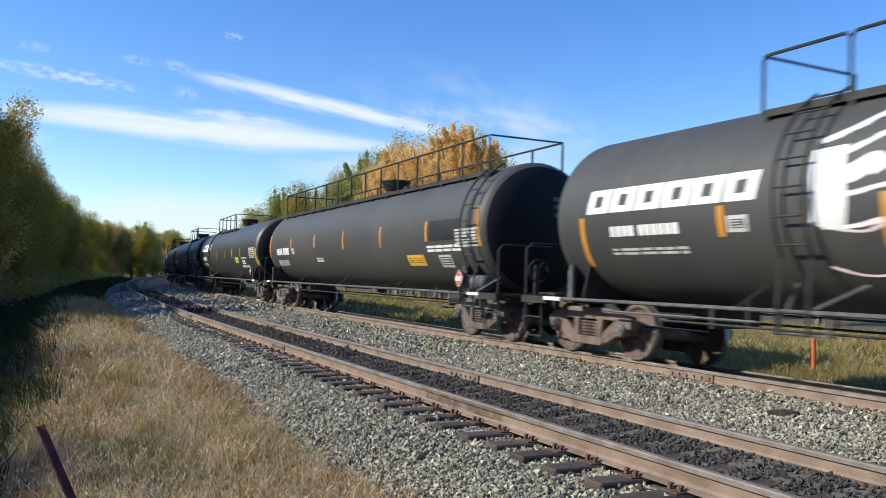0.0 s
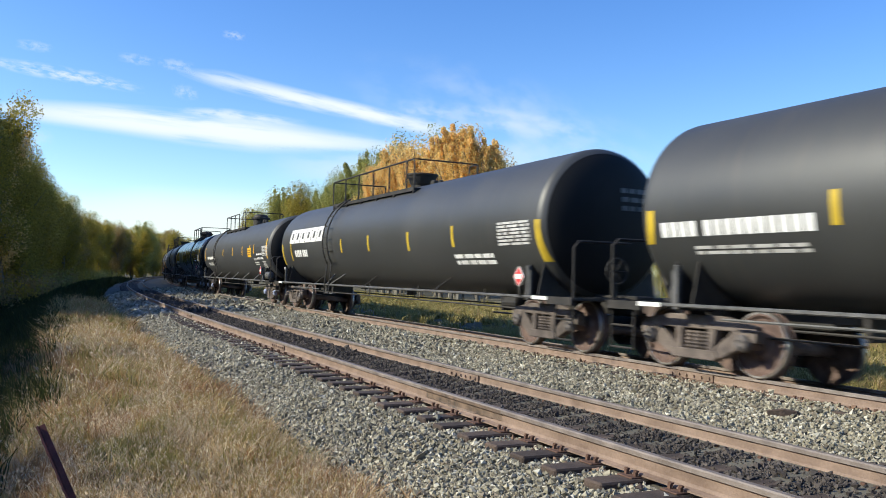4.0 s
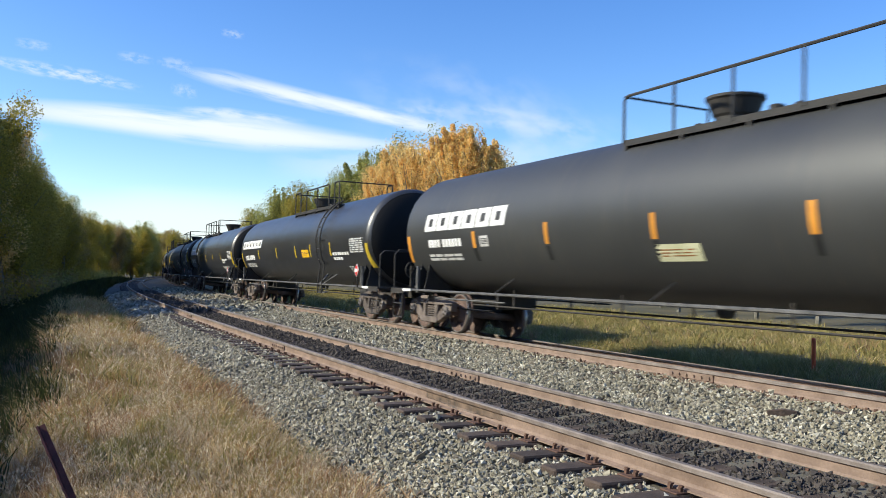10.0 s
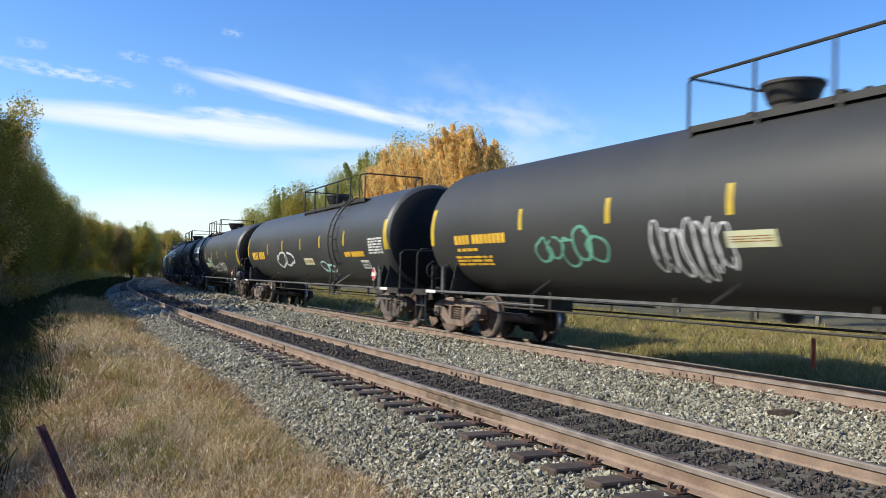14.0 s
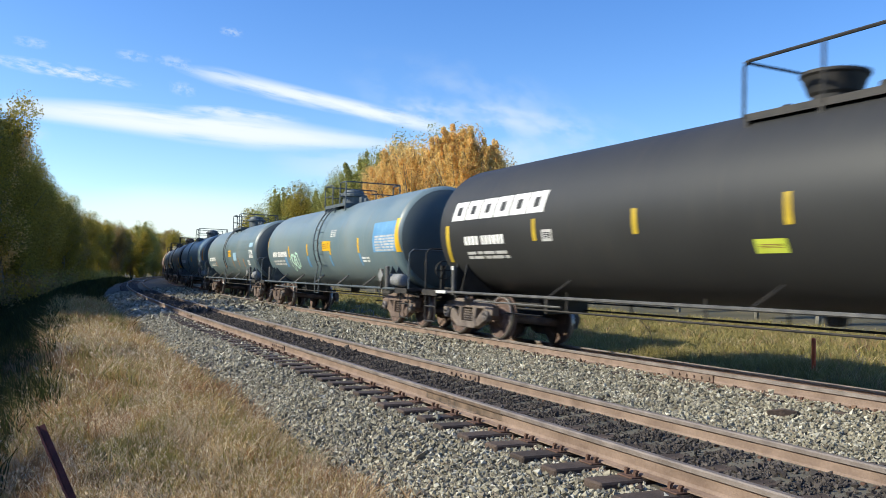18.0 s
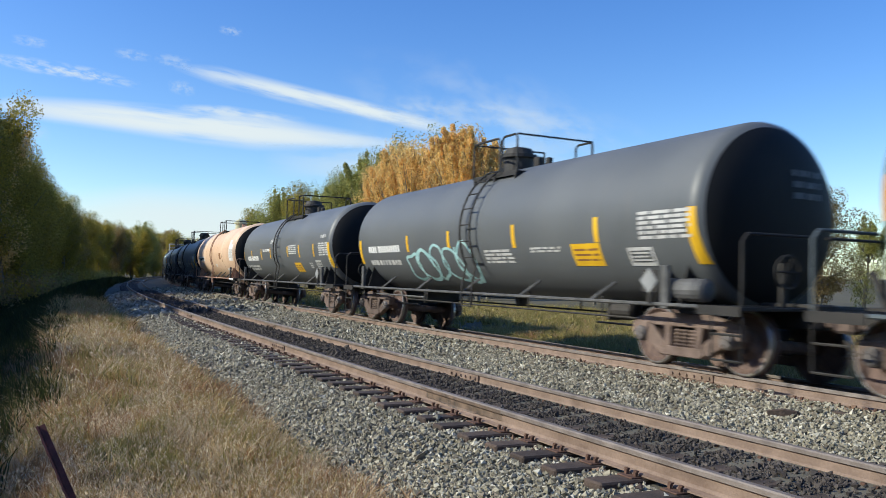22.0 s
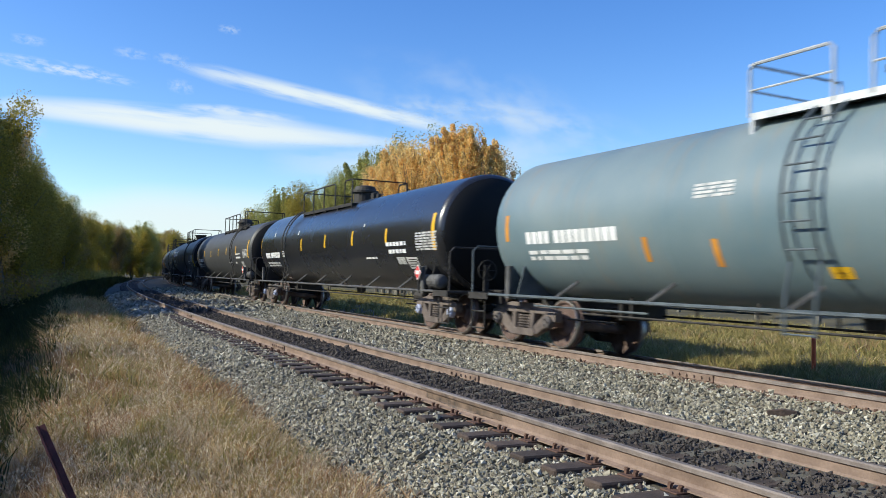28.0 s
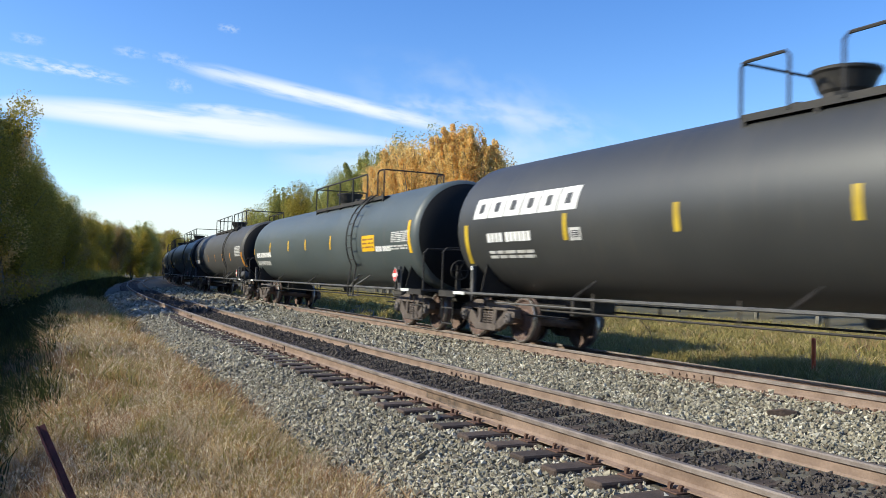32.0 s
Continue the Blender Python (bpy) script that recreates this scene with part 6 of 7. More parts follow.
def tree_meshes(seed, leaf_mat, slim=1.0, leaves=24000, leaf=0.056, spiky=1.0):
    """Trunk with limbs, and a crown of small leaf pieces in uneven clumps; unit height 10 m."""
    rnd = random.Random(seed)
    bm = bmesh.new()
    pts = [Vector((0, 0, -0.4))]
    for k in range(1, 8):
        pts.append(Vector((pts[-1].x + rnd.uniform(-0.15, 0.15), pts[-1].y + rnd.uniform(-0.15, 0.15), k * 1.3)))
    for k in range(7):
        rod(bm, pts[k], pts[k + 1], 0.17 * (1 - k / 7.6), 7, 0.17 * (1 - (k + 1) / 7.6), False)
    tips = []
    for k in range(30):
        z = rnd.uniform(0.9, 8.6)
        i = min(int(z / 1.3), 6)
        base = pts[i].lerp(pts[i + 1], z / 1.3 - i)
        a = rnd.uniform(0, math.tau)
        reach = slim * rnd.uniform(0.7, 1.9) * (1.15 - abs(z - 4.2) / 6.5)
        tip = base + Vector((math.cos(a) * reach, math.sin(a) * reach, reach * rnd.uniform(0.6, 1.3) * spiky))
        midp = base.lerp(tip, 0.5) + Vector((0, 0, -0.1))
        rod(bm, base, midp, 0.05, 5, 0.035, False)
        rod(bm, midp, tip, 0.035, 5, 0.012, False)
        tips.append((tip, 0.75 + 0.35 * rnd.random()))
        tips.append((midp, 0.6))
    if spiky > 1.5:                      # upright leading shoots
        for k in range(22):
            a, o = rnd.uniform(0, math.tau), rnd.uniform(0.1, 1.5) * slim
            foot = Vector((pts[6].x + o * math.cos(a) * 0.6, pts[6].y + o * math.sin(a) * 0.6, rnd.uniform(5.2, 7.4)))
            tip = foot + Vector((o * math.cos(a) * 0.5, o * math.sin(a) * 0.5, rnd.uniform(1.8, 3.1)))
            rod(bm, foot, tip, 0.03, 5, 0.008, False)
            for f in (0.35, 0.6, 0.8, 0.97):
                tips.append((foot.lerp(tip, f), 0.34 - 0.2 * f + 0.08))
    tips.append((pts[7] + Vector((0, 0, 0.3)), 0.7))
    tips.append((pts[6], 0.8))
    trunk = bpy.data.meshes.new("trunk")
    bm.to_mesh(trunk)
    bm.free()
    trunk.materials.append(M_BARK)
    rng = np.random.default_rng(seed)
    centres = np.array([t[0] for t in tips])
    radii = np.array([t[1] for t in tips]) * slim ** 0.5
    pick = rng.integers(0, len(tips), leaves)
    d = rng.normal(size=(leaves, 3))
    d /= np.linalg.norm(d, axis=1)[:, None]
    c = centres[pick] + d * (radii[pick] * rng.uniform(0.3, 1.05, leaves) ** 0.6)[:, None] * np.array([0.8, 0.8, 1.15])
    u = rng.normal(size=(leaves, 3))
    u /= np.linalg.norm(u, axis=1)[:, None]
    w = np.cross(u, rng.normal(size=(leaves, 3)))
    w /= np.linalg.norm(w, axis=1)[:, None]
    size = leaf * rng.uniform(0.6, 1.3, leaves)[:, None]
    v = np.stack([c - u * size, c + w * size * 0.7, c + u * size, c - w * size * 0.7], 1).reshape(-1, 3)
    crown = bpy.data.meshes.new("crown")
    crown.from_pydata(v.tolist(), [], np.arange(leaves * 4).reshape(-1, 4).tolist())
    crown.materials.append(leaf_mat)
    return trunk, crown


KINDS = {}
for kind_name, mat, slims in (("olive", M_LEAF_OLIVE, (1.0, 1.2, 0.85)), ("green", M_LEAF_GREEN, (0.95, 1.15)), ("gold", M_LEAF_GOLD, (0.8, 0.95, 1.05)), ("rust", M_LEAF_RUST, (1.0, 1.2))):
    KINDS[kind_name] = [tree_meshes(11 * i + len(kind_name) * 7, mat, sl, spiky=1.7 if kind_name in ("gold", "green") else 1.2) for i, sl in enumerate(slims)]
TREE_LABELS = {"olive": "tall poplar with olive and yellowing leaves", "green": "green poplar beside the railway", "gold": "poplar with golden orange autumn leaves", "rust": "small tree with rusty yellow leaves"}


def plant(kind_name, lat, s, height, group, wide=1.0):
    trunk, crown = TREE_RND.choice(KINDS[kind_name])
    p = at(lat, s, ground_z(lat, s) - 0.02)
    t = thing("tree", TREE_LABELS[kind_name], "tree", group, "", pose(*p, 0, 0, TREE_RND.uniform(0, 360)))
    k = height / 10.0
    for name, me in (("trunk", trunk), ("crown", crown)):
        ob = part(name, me, None, t)
        ob.scale = (k * wide, k * wide, k)
    return t


r_ = TREE_RND
# wood beside the ditch, tall at its near end, out to the far bend
for row, lat0 in enumerate((-6.2, -9.0, -13.0)):
    s = 35 + row * 2.0
    while s < 235:
        tall = 16.6 if s < 70 else 16.6 - (s - 70) * 0.055 if s < 150 else 12.2
        if s < 58:
            tall = (8.6, 10.8, 13.3)[row]
        pick = r_.random()
        plant("olive" if pick < 0.82 else ("gold" if pick < 0.91 else "green") if s < 110 else "rust", lat0 + r_.uniform(-0.9, 0.9), s, tall * r_.uniform(0.88, 1.06), "trees of the wood by the ditch", r_.uniform(0.95, 1.2))
        s += r_.uniform(2.6, 4.4) * (1 + s / 220)
# far wood across the bend
for i in range(54):
    plant(r_.choice(["olive", "rust", "green", "olive"]), r_.uniform(-17, -1), 196 + i * 2.6 + r_.uniform(-2, 2), r_.uniform(11.5, 15.0), "trees of the far wood", 1.25)
# trees on the inner side of the curve, behind the train
for i in range(34):
    f = i / 33
    s = 78 + 100 * f + r_.uniform(-3, 3)
    plant("green" if r_.random() < 0.8 else "olive", 30 - 6 * f + r_.uniform(-1.5, 6), s, r_.uniform(13.6, 16.2) - 1.5 * f, "green trees behind the train", 1.05)
for i in range(16):
    f = i / 15
    plant("gold", 26.0 + r_.uniform(-1.6, 2.8), 51 + f * 21 + r_.uniform(-1, 1), r_.uniform(11.2, 12.8), "golden trees behind the train", 1.0)
for i in range(22):
    plant(("olive", "rust", "green")[i % 3], 30 + r_.uniform(-2, 8), 2 + i * 2.1, r_.uniform(4.2, 6.0), "low trees behind the train", 1.3)


def shrub_mesh(seed, mat, leaves=900):
    """A low bush: thin stems and many small leaf pieces, unit height 1 m."""
    rng = np.random.default_rng(seed)
    c = rng.normal(size=(leaves, 3)) * np.array([0.38, 0.38, 0.22]) + np.array([0, 0, 0.5])
    c[:, 2] = np.clip(c[:, 2], 0.03, 1.15)
    u = rng.normal(size=(leaves, 3))
    u /= np.linalg.norm(u, axis=1)[:, None]
    w = np.cross(u, rng.normal(size=(leaves, 3)))
    w /= np.linalg.norm(w, axis=1)[:, None]
    size = 0.045 * rng.uniform(0.6, 1.4, leaves)[:, None]
    v = np.stack([c - u * size, c + w * size * 0.6, c + u * size, c - w * size * 0.6], 1).reshape(-1, 3)
    me = bpy.data.meshes.new("leaves")
    me.from_pydata(v.tolist(), [], np.arange(leaves * 4).reshape(-1, 4).tolist())
    me.materials.append(mat)
    bm = bmesh.new()
    for k in range(9):
        a, r = rng.uniform(0, math.tau), rng.uniform(0.15, 0.5)
        rod(bm, (0, 0, -0.05), (r * math.cos(a), r * math.sin(a), rng.uniform(0.5, 1.0)), 0.012, 5, 0.004, False)
    stems = bpy.data.meshes.new("stems")
    bm.to_mesh(stems)
    bm.free()
    stems.materials.append(M_BARK)
    return stems, me


SHRUBS = [shrub_mesh(3 + i, m) for i, m in enumerate((M_LEAF_OLIVE, M_LEAF_GREEN, M_LEAF_RUST))]


def plant_shrub(lat, s, height, group):
    stems, leaves = r_.choice(SHRUBS)
    t = thing("shrub", "low leafy shrub at the edge of the wood", "shrub", group, "", pose(*at(lat, s, ground_z(lat, s) - 0.02), 0, 0, r_.uniform(0, 360)))
    for name, me in (("stems", stems), ("leaves", leaves)):
        ob = part(name, me, None, t)
        ob.scale = (height * 1.1, height * 1.1, height)


for i in range(110):
    plant_shrub(-4.4 + r_.uniform(-4.0, 0.8), 14 + i * 1.5 + r_.uniform(-1, 1), r_.uniform(1.2, 3.0), "shrubs by the ditch")
for i in range(26):
    plant_shrub(-4.9 + r_.uniform(-2.7, 0.1), -8 + i * 1.2 + r_.uniform(-0.5, 0.5), r_.uniform(1.6, 3.0), "shrubs by the ditch")
# Row of young trees out of view, added to shade the ditch and verge.
for i in range(40):
    s = -10 + i * 1.25
    plant("olive" if i % 2 else "green", -9.0 + r_.uniform(-1.0, 1.0), s + r_.uniform(-0.6, 0.6), r_.uniform(4.9, 5.75) + min(max(0, s - 4) * 0.08, 1.9), "young trees by the ditch", 1.5)


# ---- clouds: thin sheets high up, drifting slowly ----
CAM_M = look(EYE, AIM, ROLL)
FOCAL = 0.5 / math.tan(radians(57.14) / 2)


def cloud_material(name, strength, density, stretch, seed, thin):
    m = bpy.data.materials.new(name)
    m.use_nodes = True
    n, l = m.node_tree.nodes, m.node_tree.links
    n.remove(n["Principled BSDF"])
    uv, mp, ns = n.new("ShaderNodeUVMap"), n.new("ShaderNodeMapping"), n.new("ShaderNodeTexNoise")
    sep = n.new("ShaderNodeSeparateXYZ")
    l.new(uv.outputs[0], sep.inputs[0])
    l.new(uv.outputs[0], mp.inputs["Vector"])
    mp.inputs["Scale"].default_value = (*stretch, 1)
    mp.inputs["Location"].default_value = (seed, seed * 0.7, 0)
    mp.inputs["Rotation"].default_value = (0, 0, 0.12)
    ns.inputs["Scale"].default_value, ns.inputs["Detail"].default_value, ns.inputs["Roughness"].default_value = 1.0, 6.0, 0.55
    l.new(mp.outputs[0], ns.inputs["Vector"])

    def hump(sock, power):
        a = n.new("ShaderNodeMath")
        a.operation = "SUBTRACT"
        a.inputs[0].default_value = 1.0
        l.new(sock, a.inputs[1])
        b = n.new("ShaderNodeMath")
        b.operation = "MULTIPLY"
        l.new(sock, b.inputs[0])
        l.new(a.outputs[0], b.inputs[1])
        c = n.new("ShaderNodeMath")
        c.operation = "MULTIPLY"
        c.inputs[1].default_value = 4.0
        l.new(b.outputs[0], c.inputs[0])
        d = n.new("ShaderNodeMath")
        d.operation = "POWER"
        d.inputs[1].default_value = power
        l.new(c.outputs[0], d.inputs[0])
        return d.outputs[0]
    mul = n.new("ShaderNodeMath")
    mul.operation = "MULTIPLY"
    l.new(hump(sep.outputs["X"], 1.0), mul.inputs[0])
    l.new(hump(sep.outputs["Y"], 1.5), mul.inputs[1])
    rng = n.new("ShaderNodeMapRange")
    rng.interpolation_type = "SMOOTHSTEP"
    rng.inputs["From Min"].default_value, rng.inputs["From Max"].default_value = thin, thin + 0.32
    rng.inputs["To Max"].default_value = density
    l.new(ns.outputs["Fac"], rng.inputs["Value"])
    veil = n.new("ShaderNodeMath")
    veil.operation = "MULTIPLY"
    l.new(mul.outputs[0], veil.inputs[0])
    l.new(rng.outputs[0], veil.inputs[1])
    rng = veil
    tr, em, mix = n.new("ShaderNodeBsdfTransparent"), n.new("ShaderNodeEmission"), n.new("ShaderNodeMixShader")
    em.inputs["Color"].default_value = (0.93, 0.97, 1.0, 1)
    em.inputs["Strength"].default_value = strength
    l.new(rng.outputs[0], mix.inputs[0])
    l.new(tr.outputs[0], mix.inputs[1])
    l.new(em.outputs[0], mix.inputs[2])
    l.new(mix.outputs[0], n["Material Output"].inputs["Surface"])
    return m


def sky_place(across, up, far=3600.0):
    """A far place in the sky; across and up in widths of the view from its middle."""
    return EYE + far * (CAM_M.to_3x3() @ Vector((across, up, -FOCAL))).normalized()


CLOUDS = []


def make_cloud(line, strength, density, stretch, seed, drift, far, thin=0.25):
    """A long sheet: line = (across, up, half width) from end to end."""
    verts, faces, uvs = [], [], []
    nu, nv = 40, 8
    for i in range(nu + 1):
        f = i / nu * (len(line) - 1)
        k = min(int(f), len(line) - 2)
        a, b, t = line[k], line[k + 1], i / nu * (len(line) - 1) - k
        x, y, w = (a[j] + (b[j] - a[j]) * t for j in range(3))
        for j in range(nv + 1):
            verts.append(sky_place(x, y + w * (2 * j / nv - 1), far))
            uvs.append((i / nu, j / nv))
    for i in range(nu):
        for j in range(nv):
            faces.append((i * (nv + 1) + j, (i + 1) * (nv + 1) + j, (i + 1) * (nv + 1) + j + 1, i * (nv + 1) + j + 1))
    me = link_mesh("cloud", verts, faces, cloud_material("cirrus", strength, density, stretch, seed, thin))
    lay = me.uv_layers.new(name="UVMap")
    for lp in me.loops:
        lay.data[lp.index].uv = uvs[lp.vertex_index]
    c = tagged(new("cloud", me), "thin white streak of cirrus cloud in the blue sky", "cloud", "cirrus clouds", "structure")
    CLOUDS.append((c, drift))


make_cloud([(-0.53, 0.158, 0.006), (-0.47, 0.156, 0.015), (-0.38, 0.1475, 0.019), (-0.29, 0.137, 0.022), (-0.21, 0.129, 0.024), (-0.13, 0.1215, 0.016), (-0.05, 0.115, 0.008)], 0.80, 1.1, (3.5, 3.0), 1.0, 0.7, 3600, 0.22)
make_cloud([(-0.50, 0.156, 0.008), (-0.36, 0.143, 0.012), (-0.21, 0.126, 0.012), (-0.10, 0.118, 0.009), (-0.02, 0.113, 0.005)], 0.80, 0.9, (4, 1.6), 6.5, 0.7, 3590, 0.10)
make_cloud([(-0.30, 0.156, 0.005), (-0.24, 0.151, 0.008), (-0.15, 0.139, 0.007)], 0.79, 0.7, (5, 2.0), 2.5, 0.7, 3580, 0.26)
make_cloud([(-0.30, 0.2, 0.005), (-0.25, 0.190, 0.013), (-0.18, 0.173, 0.013), (-0.10, 0.155, 0.012), (-0.04, 0.141, 0.011), (0.0, 0.131, 0.009), (0.03, 0.123, 0.005)], 0.79, 1.0, (6, 2.4), 4.0, 1.0, 3500, 0.24)
make_cloud([(-0.29, 0.199, 0.004), (-0.17, 0.171, 0.007), (-0.06, 0.146, 0.007), (-0.02, 0.137, 0.004)], 0.80, 0.55, (5, 2.0), 9.0, 1.0, 3490, 0.14)
make_cloud([(-0.53, 0.2145, 0.006), (-0.46, 0.202, 0.010), (-0.39, 0.190, 0.010), (-0.335, 0.178, 0.006)], 0.78, 0.75, (11, 3.0), 8.0, 1.0, 3400, 0.36)
# White haze low on the horizon, painted as a broad glowing sheet.
make_cloud([(-0.56, 0.00, 0.05), (-0.34, 0.034, 0.042), (-0.20, 0.020, 0.05), (0.06, 0.000, 0.05)], 0.80, 0.85, (2.5, 1.6), 12.0, 0.4, 4200, 0.12)
make_cloud([(-0.12, 0.17, 0.06), (0.03, 0.145, 0.08), (0.14, 0.115, 0.07), (0.26, 0.085, 0.04)], 0.77, 0.3, (7, 3.5), 17.0, 0.8, 3700, 0.38)
make_cloud([(-0.20, 0.095, 0.02), (-0.10, 0.088, 0.026), (0.02, 0.095, 0.03), (0.18, 0.10, 0.02)], 0.78, 0.5, (4, 2.5), 19.0, 0.8, 3750, 0.22)
for x, y, w, hgt, sd in ((-0.30, 0.206, 0.022, 0.007, 23), (-0.345, 0.213, 0.022, 0.006, 21), (-0.235, 0.240, 0.014, 0.005, 25), (-0.46, 0.228, 0.022, 0.006, 27), (-0.47, 0.127, 0.034, 0.012, 29), (-0.01, 0.150, 0.05, 0.014, 33), (-0.29, 0.176, 0.016, 0.008, 35), (0.06, 0.148, 0.06, 0.014, 37), (0.12, 0.135, 0.06, 0.016, 39)):
    make_cloud([(x - w, y + w * 0.15, hgt), (x, y, hgt * 1.3), (x + w, y - w * 0.15, hgt)], 0.77, 0.34, (5.0, 3.0), sd, 1.0, 3300, 0.34)


# ---- marker post, leaning stake, dead stalks ----
M_STAKE = material("dull_red_painted_steel", (0.07, 0.02, 0.018), (0.15, 0.045, 0.04), 0.75, 0.1, scale=8.0, fine=60.0, bump=0.3)
M_MARKER = material("orange_marker_plastic", (0.527, 0.085, 0.025), (0.637, 0.128, 0.043), 0.5, scale=4.0, fine=50.0, bump=0.1)
M_STALK = material("dead_stalk", (0.119, 0.085, 0.051), (0.255, 0.196, 0.119), 0.9, scale=8.0, fine=60.0, bump=0.2)


def make_stake(foot, tip):
    t = thing("stake", "leaning rusty red steel stake in the dry grass", "stake")
    bm = bmesh.new()
    q = (Vector(tip) - Vector(foot)).to_track_quat("Z", "Y").to_matrix().to_4x4()
    ln = (Vector(tip) - Vector(foot)).length
    box(bm, -0.030, 0.030, -0.005, 0.005, 0, ln, 0.0)
    box(bm, -0.005, 0.005, 0.005, 0.040, 0, ln, 0.0)
    for k in range(14):
        z = 0.06 + k * (ln - 0.1) / 14
        box(bm, -0.009, 0.009, -0.012, -0.005, z, z + 0.025)
    bm.transform(Matrix.Translation(foot) @ q @ Matrix.Rotation(0.6, 4, "Z"))
    part("post", bm, M_STAKE, t, "studded steel section")


make_stake((0.53, 5.07, -0.55), (0.106, 5.516, 0.45))


def make_marker(lat, s):
    g = ground_z(lat, s)
    t = thing("marker_post", "slim orange marker post standing in the meadow grass", "marker post", m=pose(*at(lat, s, g), 0, 0, turn_at(s)))
    bm = bmesh.new()
    lathe(bm, [(-0.3, 0.045), (0.72, 0.045), (0.75, 0.038), (0.76, 0.016)], (0, 0, 0), "Z", 12)
    part("post", bm, M_MARKER, t)


make_marker(14.75, 11.9)


def make_stalk(lat, s, height, bend):
    t = thing("dead_stalk", "dry bent weed stalk with a few twigs", "weed", "dead weed stalks", m=pose(*at(lat, s, ground_z(lat, s) - 0.02), 0, 0, r_.uniform(0, 360)))
    bm = bmesh.new()
    pipe(bm, [(0, 0, 0), (bend * 0.3, 0, height * 0.6), (bend, 0.05, height)], 0.009, 5)
    for k in range(5):
        z = height * (0.4 + 0.12 * k)
        a = r_.uniform(0, math.tau)
        rod(bm, (bend * 0.4, 0, z), (bend * 0.4 + 0.14 * math.cos(a), 0.14 * math.sin(a), z + 0.16), 0.005, 4)
    part("stem", bm, M_STALK, t)


for lat, s, hgt, bend in ((15.2, 17.5, 0.8, 0.4), (14.6, 21.0, 0.6, -0.3), (16.5, 11.0, 0.55, 0.3), (-1.9, 14.0, 0.9, 0.2), (-2.4, 10.0, 1.0, -0.2), (-1.5, 18.0, 0.8, 0.3), (-2.8, 12.5, 1.1, 0.2)):
    make_stalk(lat, s, hgt, bend)



def make_timber(lat, s):
    """A broken piece of an old tie, weathered at its edges."""
    t = thing("timber_piece", "dark brown broken piece of old timber lying on the ballast", "timber", m=pose(*at(lat, s, along_profile(BALLAST_PROFILE, lat) + 0.015), 6, -4, -38))
    bm = bmesh.new()
    ends = [[(-0.17, -0.035, 0.0), (-0.15, 0.05, -0.01), (-0.16, 0.045, 0.06), (-0.18, -0.02, 0.075)], [(0.0, -0.05, -0.01), (0.0, 0.06, -0.01), (0.01, 0.05, 0.075), (0.0, -0.04, 0.085)], [(0.17, -0.03, -0.005), (0.2, 0.04, 0.0), (0.18, 0.035, 0.04), (0.15, -0.025, 0.055)]]
    rings = [[bm.verts.new(p) for p in e_] for e_ in ends]
    for a, b in zip(rings[:-1], rings[1:]):
        for k in range(4):
            bm.faces.new((a[k], a[(k + 1) % 4], b[(k + 1) % 4], b[k]))
    bm.faces.new(rings[0][::-1])
    bm.faces.new(rings[-1])
    bmesh.ops.recalc_face_normals(bm, faces=bm.faces)
    bmesh.ops.bevel(bm, geom=list(bm.edges), offset=0.008, segments=1, affect="EDGES")
    part("splintered_block", bm, M_TIE, t)


make_timber(7.74, 6.58)

# ---- ties, tie plates, joint bars, anchors ----
TIE_STEP = 0.51


def bevel_box(name, mat, x, y, z0, z1, bevel=0.012):
    bm = bmesh.new()
    box(bm, -x / 2, x / 2, -y / 2, y / 2, z0, z1, bevel)
    me = bpy.data.meshes.new(name)
    bm.to_mesh(me)
    bm.free()
    me.materials.append(mat)
    return me


def plate_mesh():
    bm = bmesh.new()
    box(bm, -0.18, 0.18, -0.09, 0.09, 0, 0.012, 0.003)
    for x in (-0.11, 0.11):
        for y in (-0.055, 0.055):
            box(bm, x - 0.014, x + 0.014, y - 0.014, y + 0.014, 0.012, 0.045)
            box(bm, x - 0.02 if x > 0 else x - 0.008, x + 0.008 if x > 0 else x + 0.02, y - 0.018, y + 0.018, 0.045, 0.058)
    me = bpy.data.meshes.new("tie_plate")
    bm.to_mesh(me)
    bm.free()
    me.materials.append(M_IRON)
    return me


TIE_MESHES = [bevel_box("tie", M_TIE, 2.62 + d, 0.225 + e_, -0.18, 0.0, 0.015) for d, e_ in ((0, 0), (0.06, 0.01), (-0.05, -0.01), (0.1, 0.0))]
PLATE = plate_mesh()
for track, lat0, z0, cant, s_end, s_plates in ((NEAR_TRACK, NEAR_RAIL, 0.0, CANT_NEAR, 120, 26), (TRAIN_TRACK, TRAIN_RAIL, TRAIN_Z, CANT_TRAIN, 46, 22)):
    tl = math.degrees(math.atan(cant / GAUGE))
    for step in range(-12, int((s_end - 1.6) / TIE_STEP)):
        s = 1.6 + step * TIE_STEP + r_.uniform(-0.02, 0.02)
        wob = r_.uniform(-0.05, 0.05)
        zt = z0 - cant / 2 - 0.199
        ob = part("tie", r_.choice(TIE_MESHES), None, track, "", pose(*at(lat0 + GAUGE / 2 + wob, s, zt), 0, tl, turn_at(s) + r_.uniform(-1.2, 1.2)))
        if s < s_plates:
            for k, zr in ((0, z0), (1, z0 - cant)):
                part("tie_plate", PLATE, None, track, "", pose(*at(lat0 + GAUGE * k, s, zr - 0.198), 0, tl, turn_at(s)))


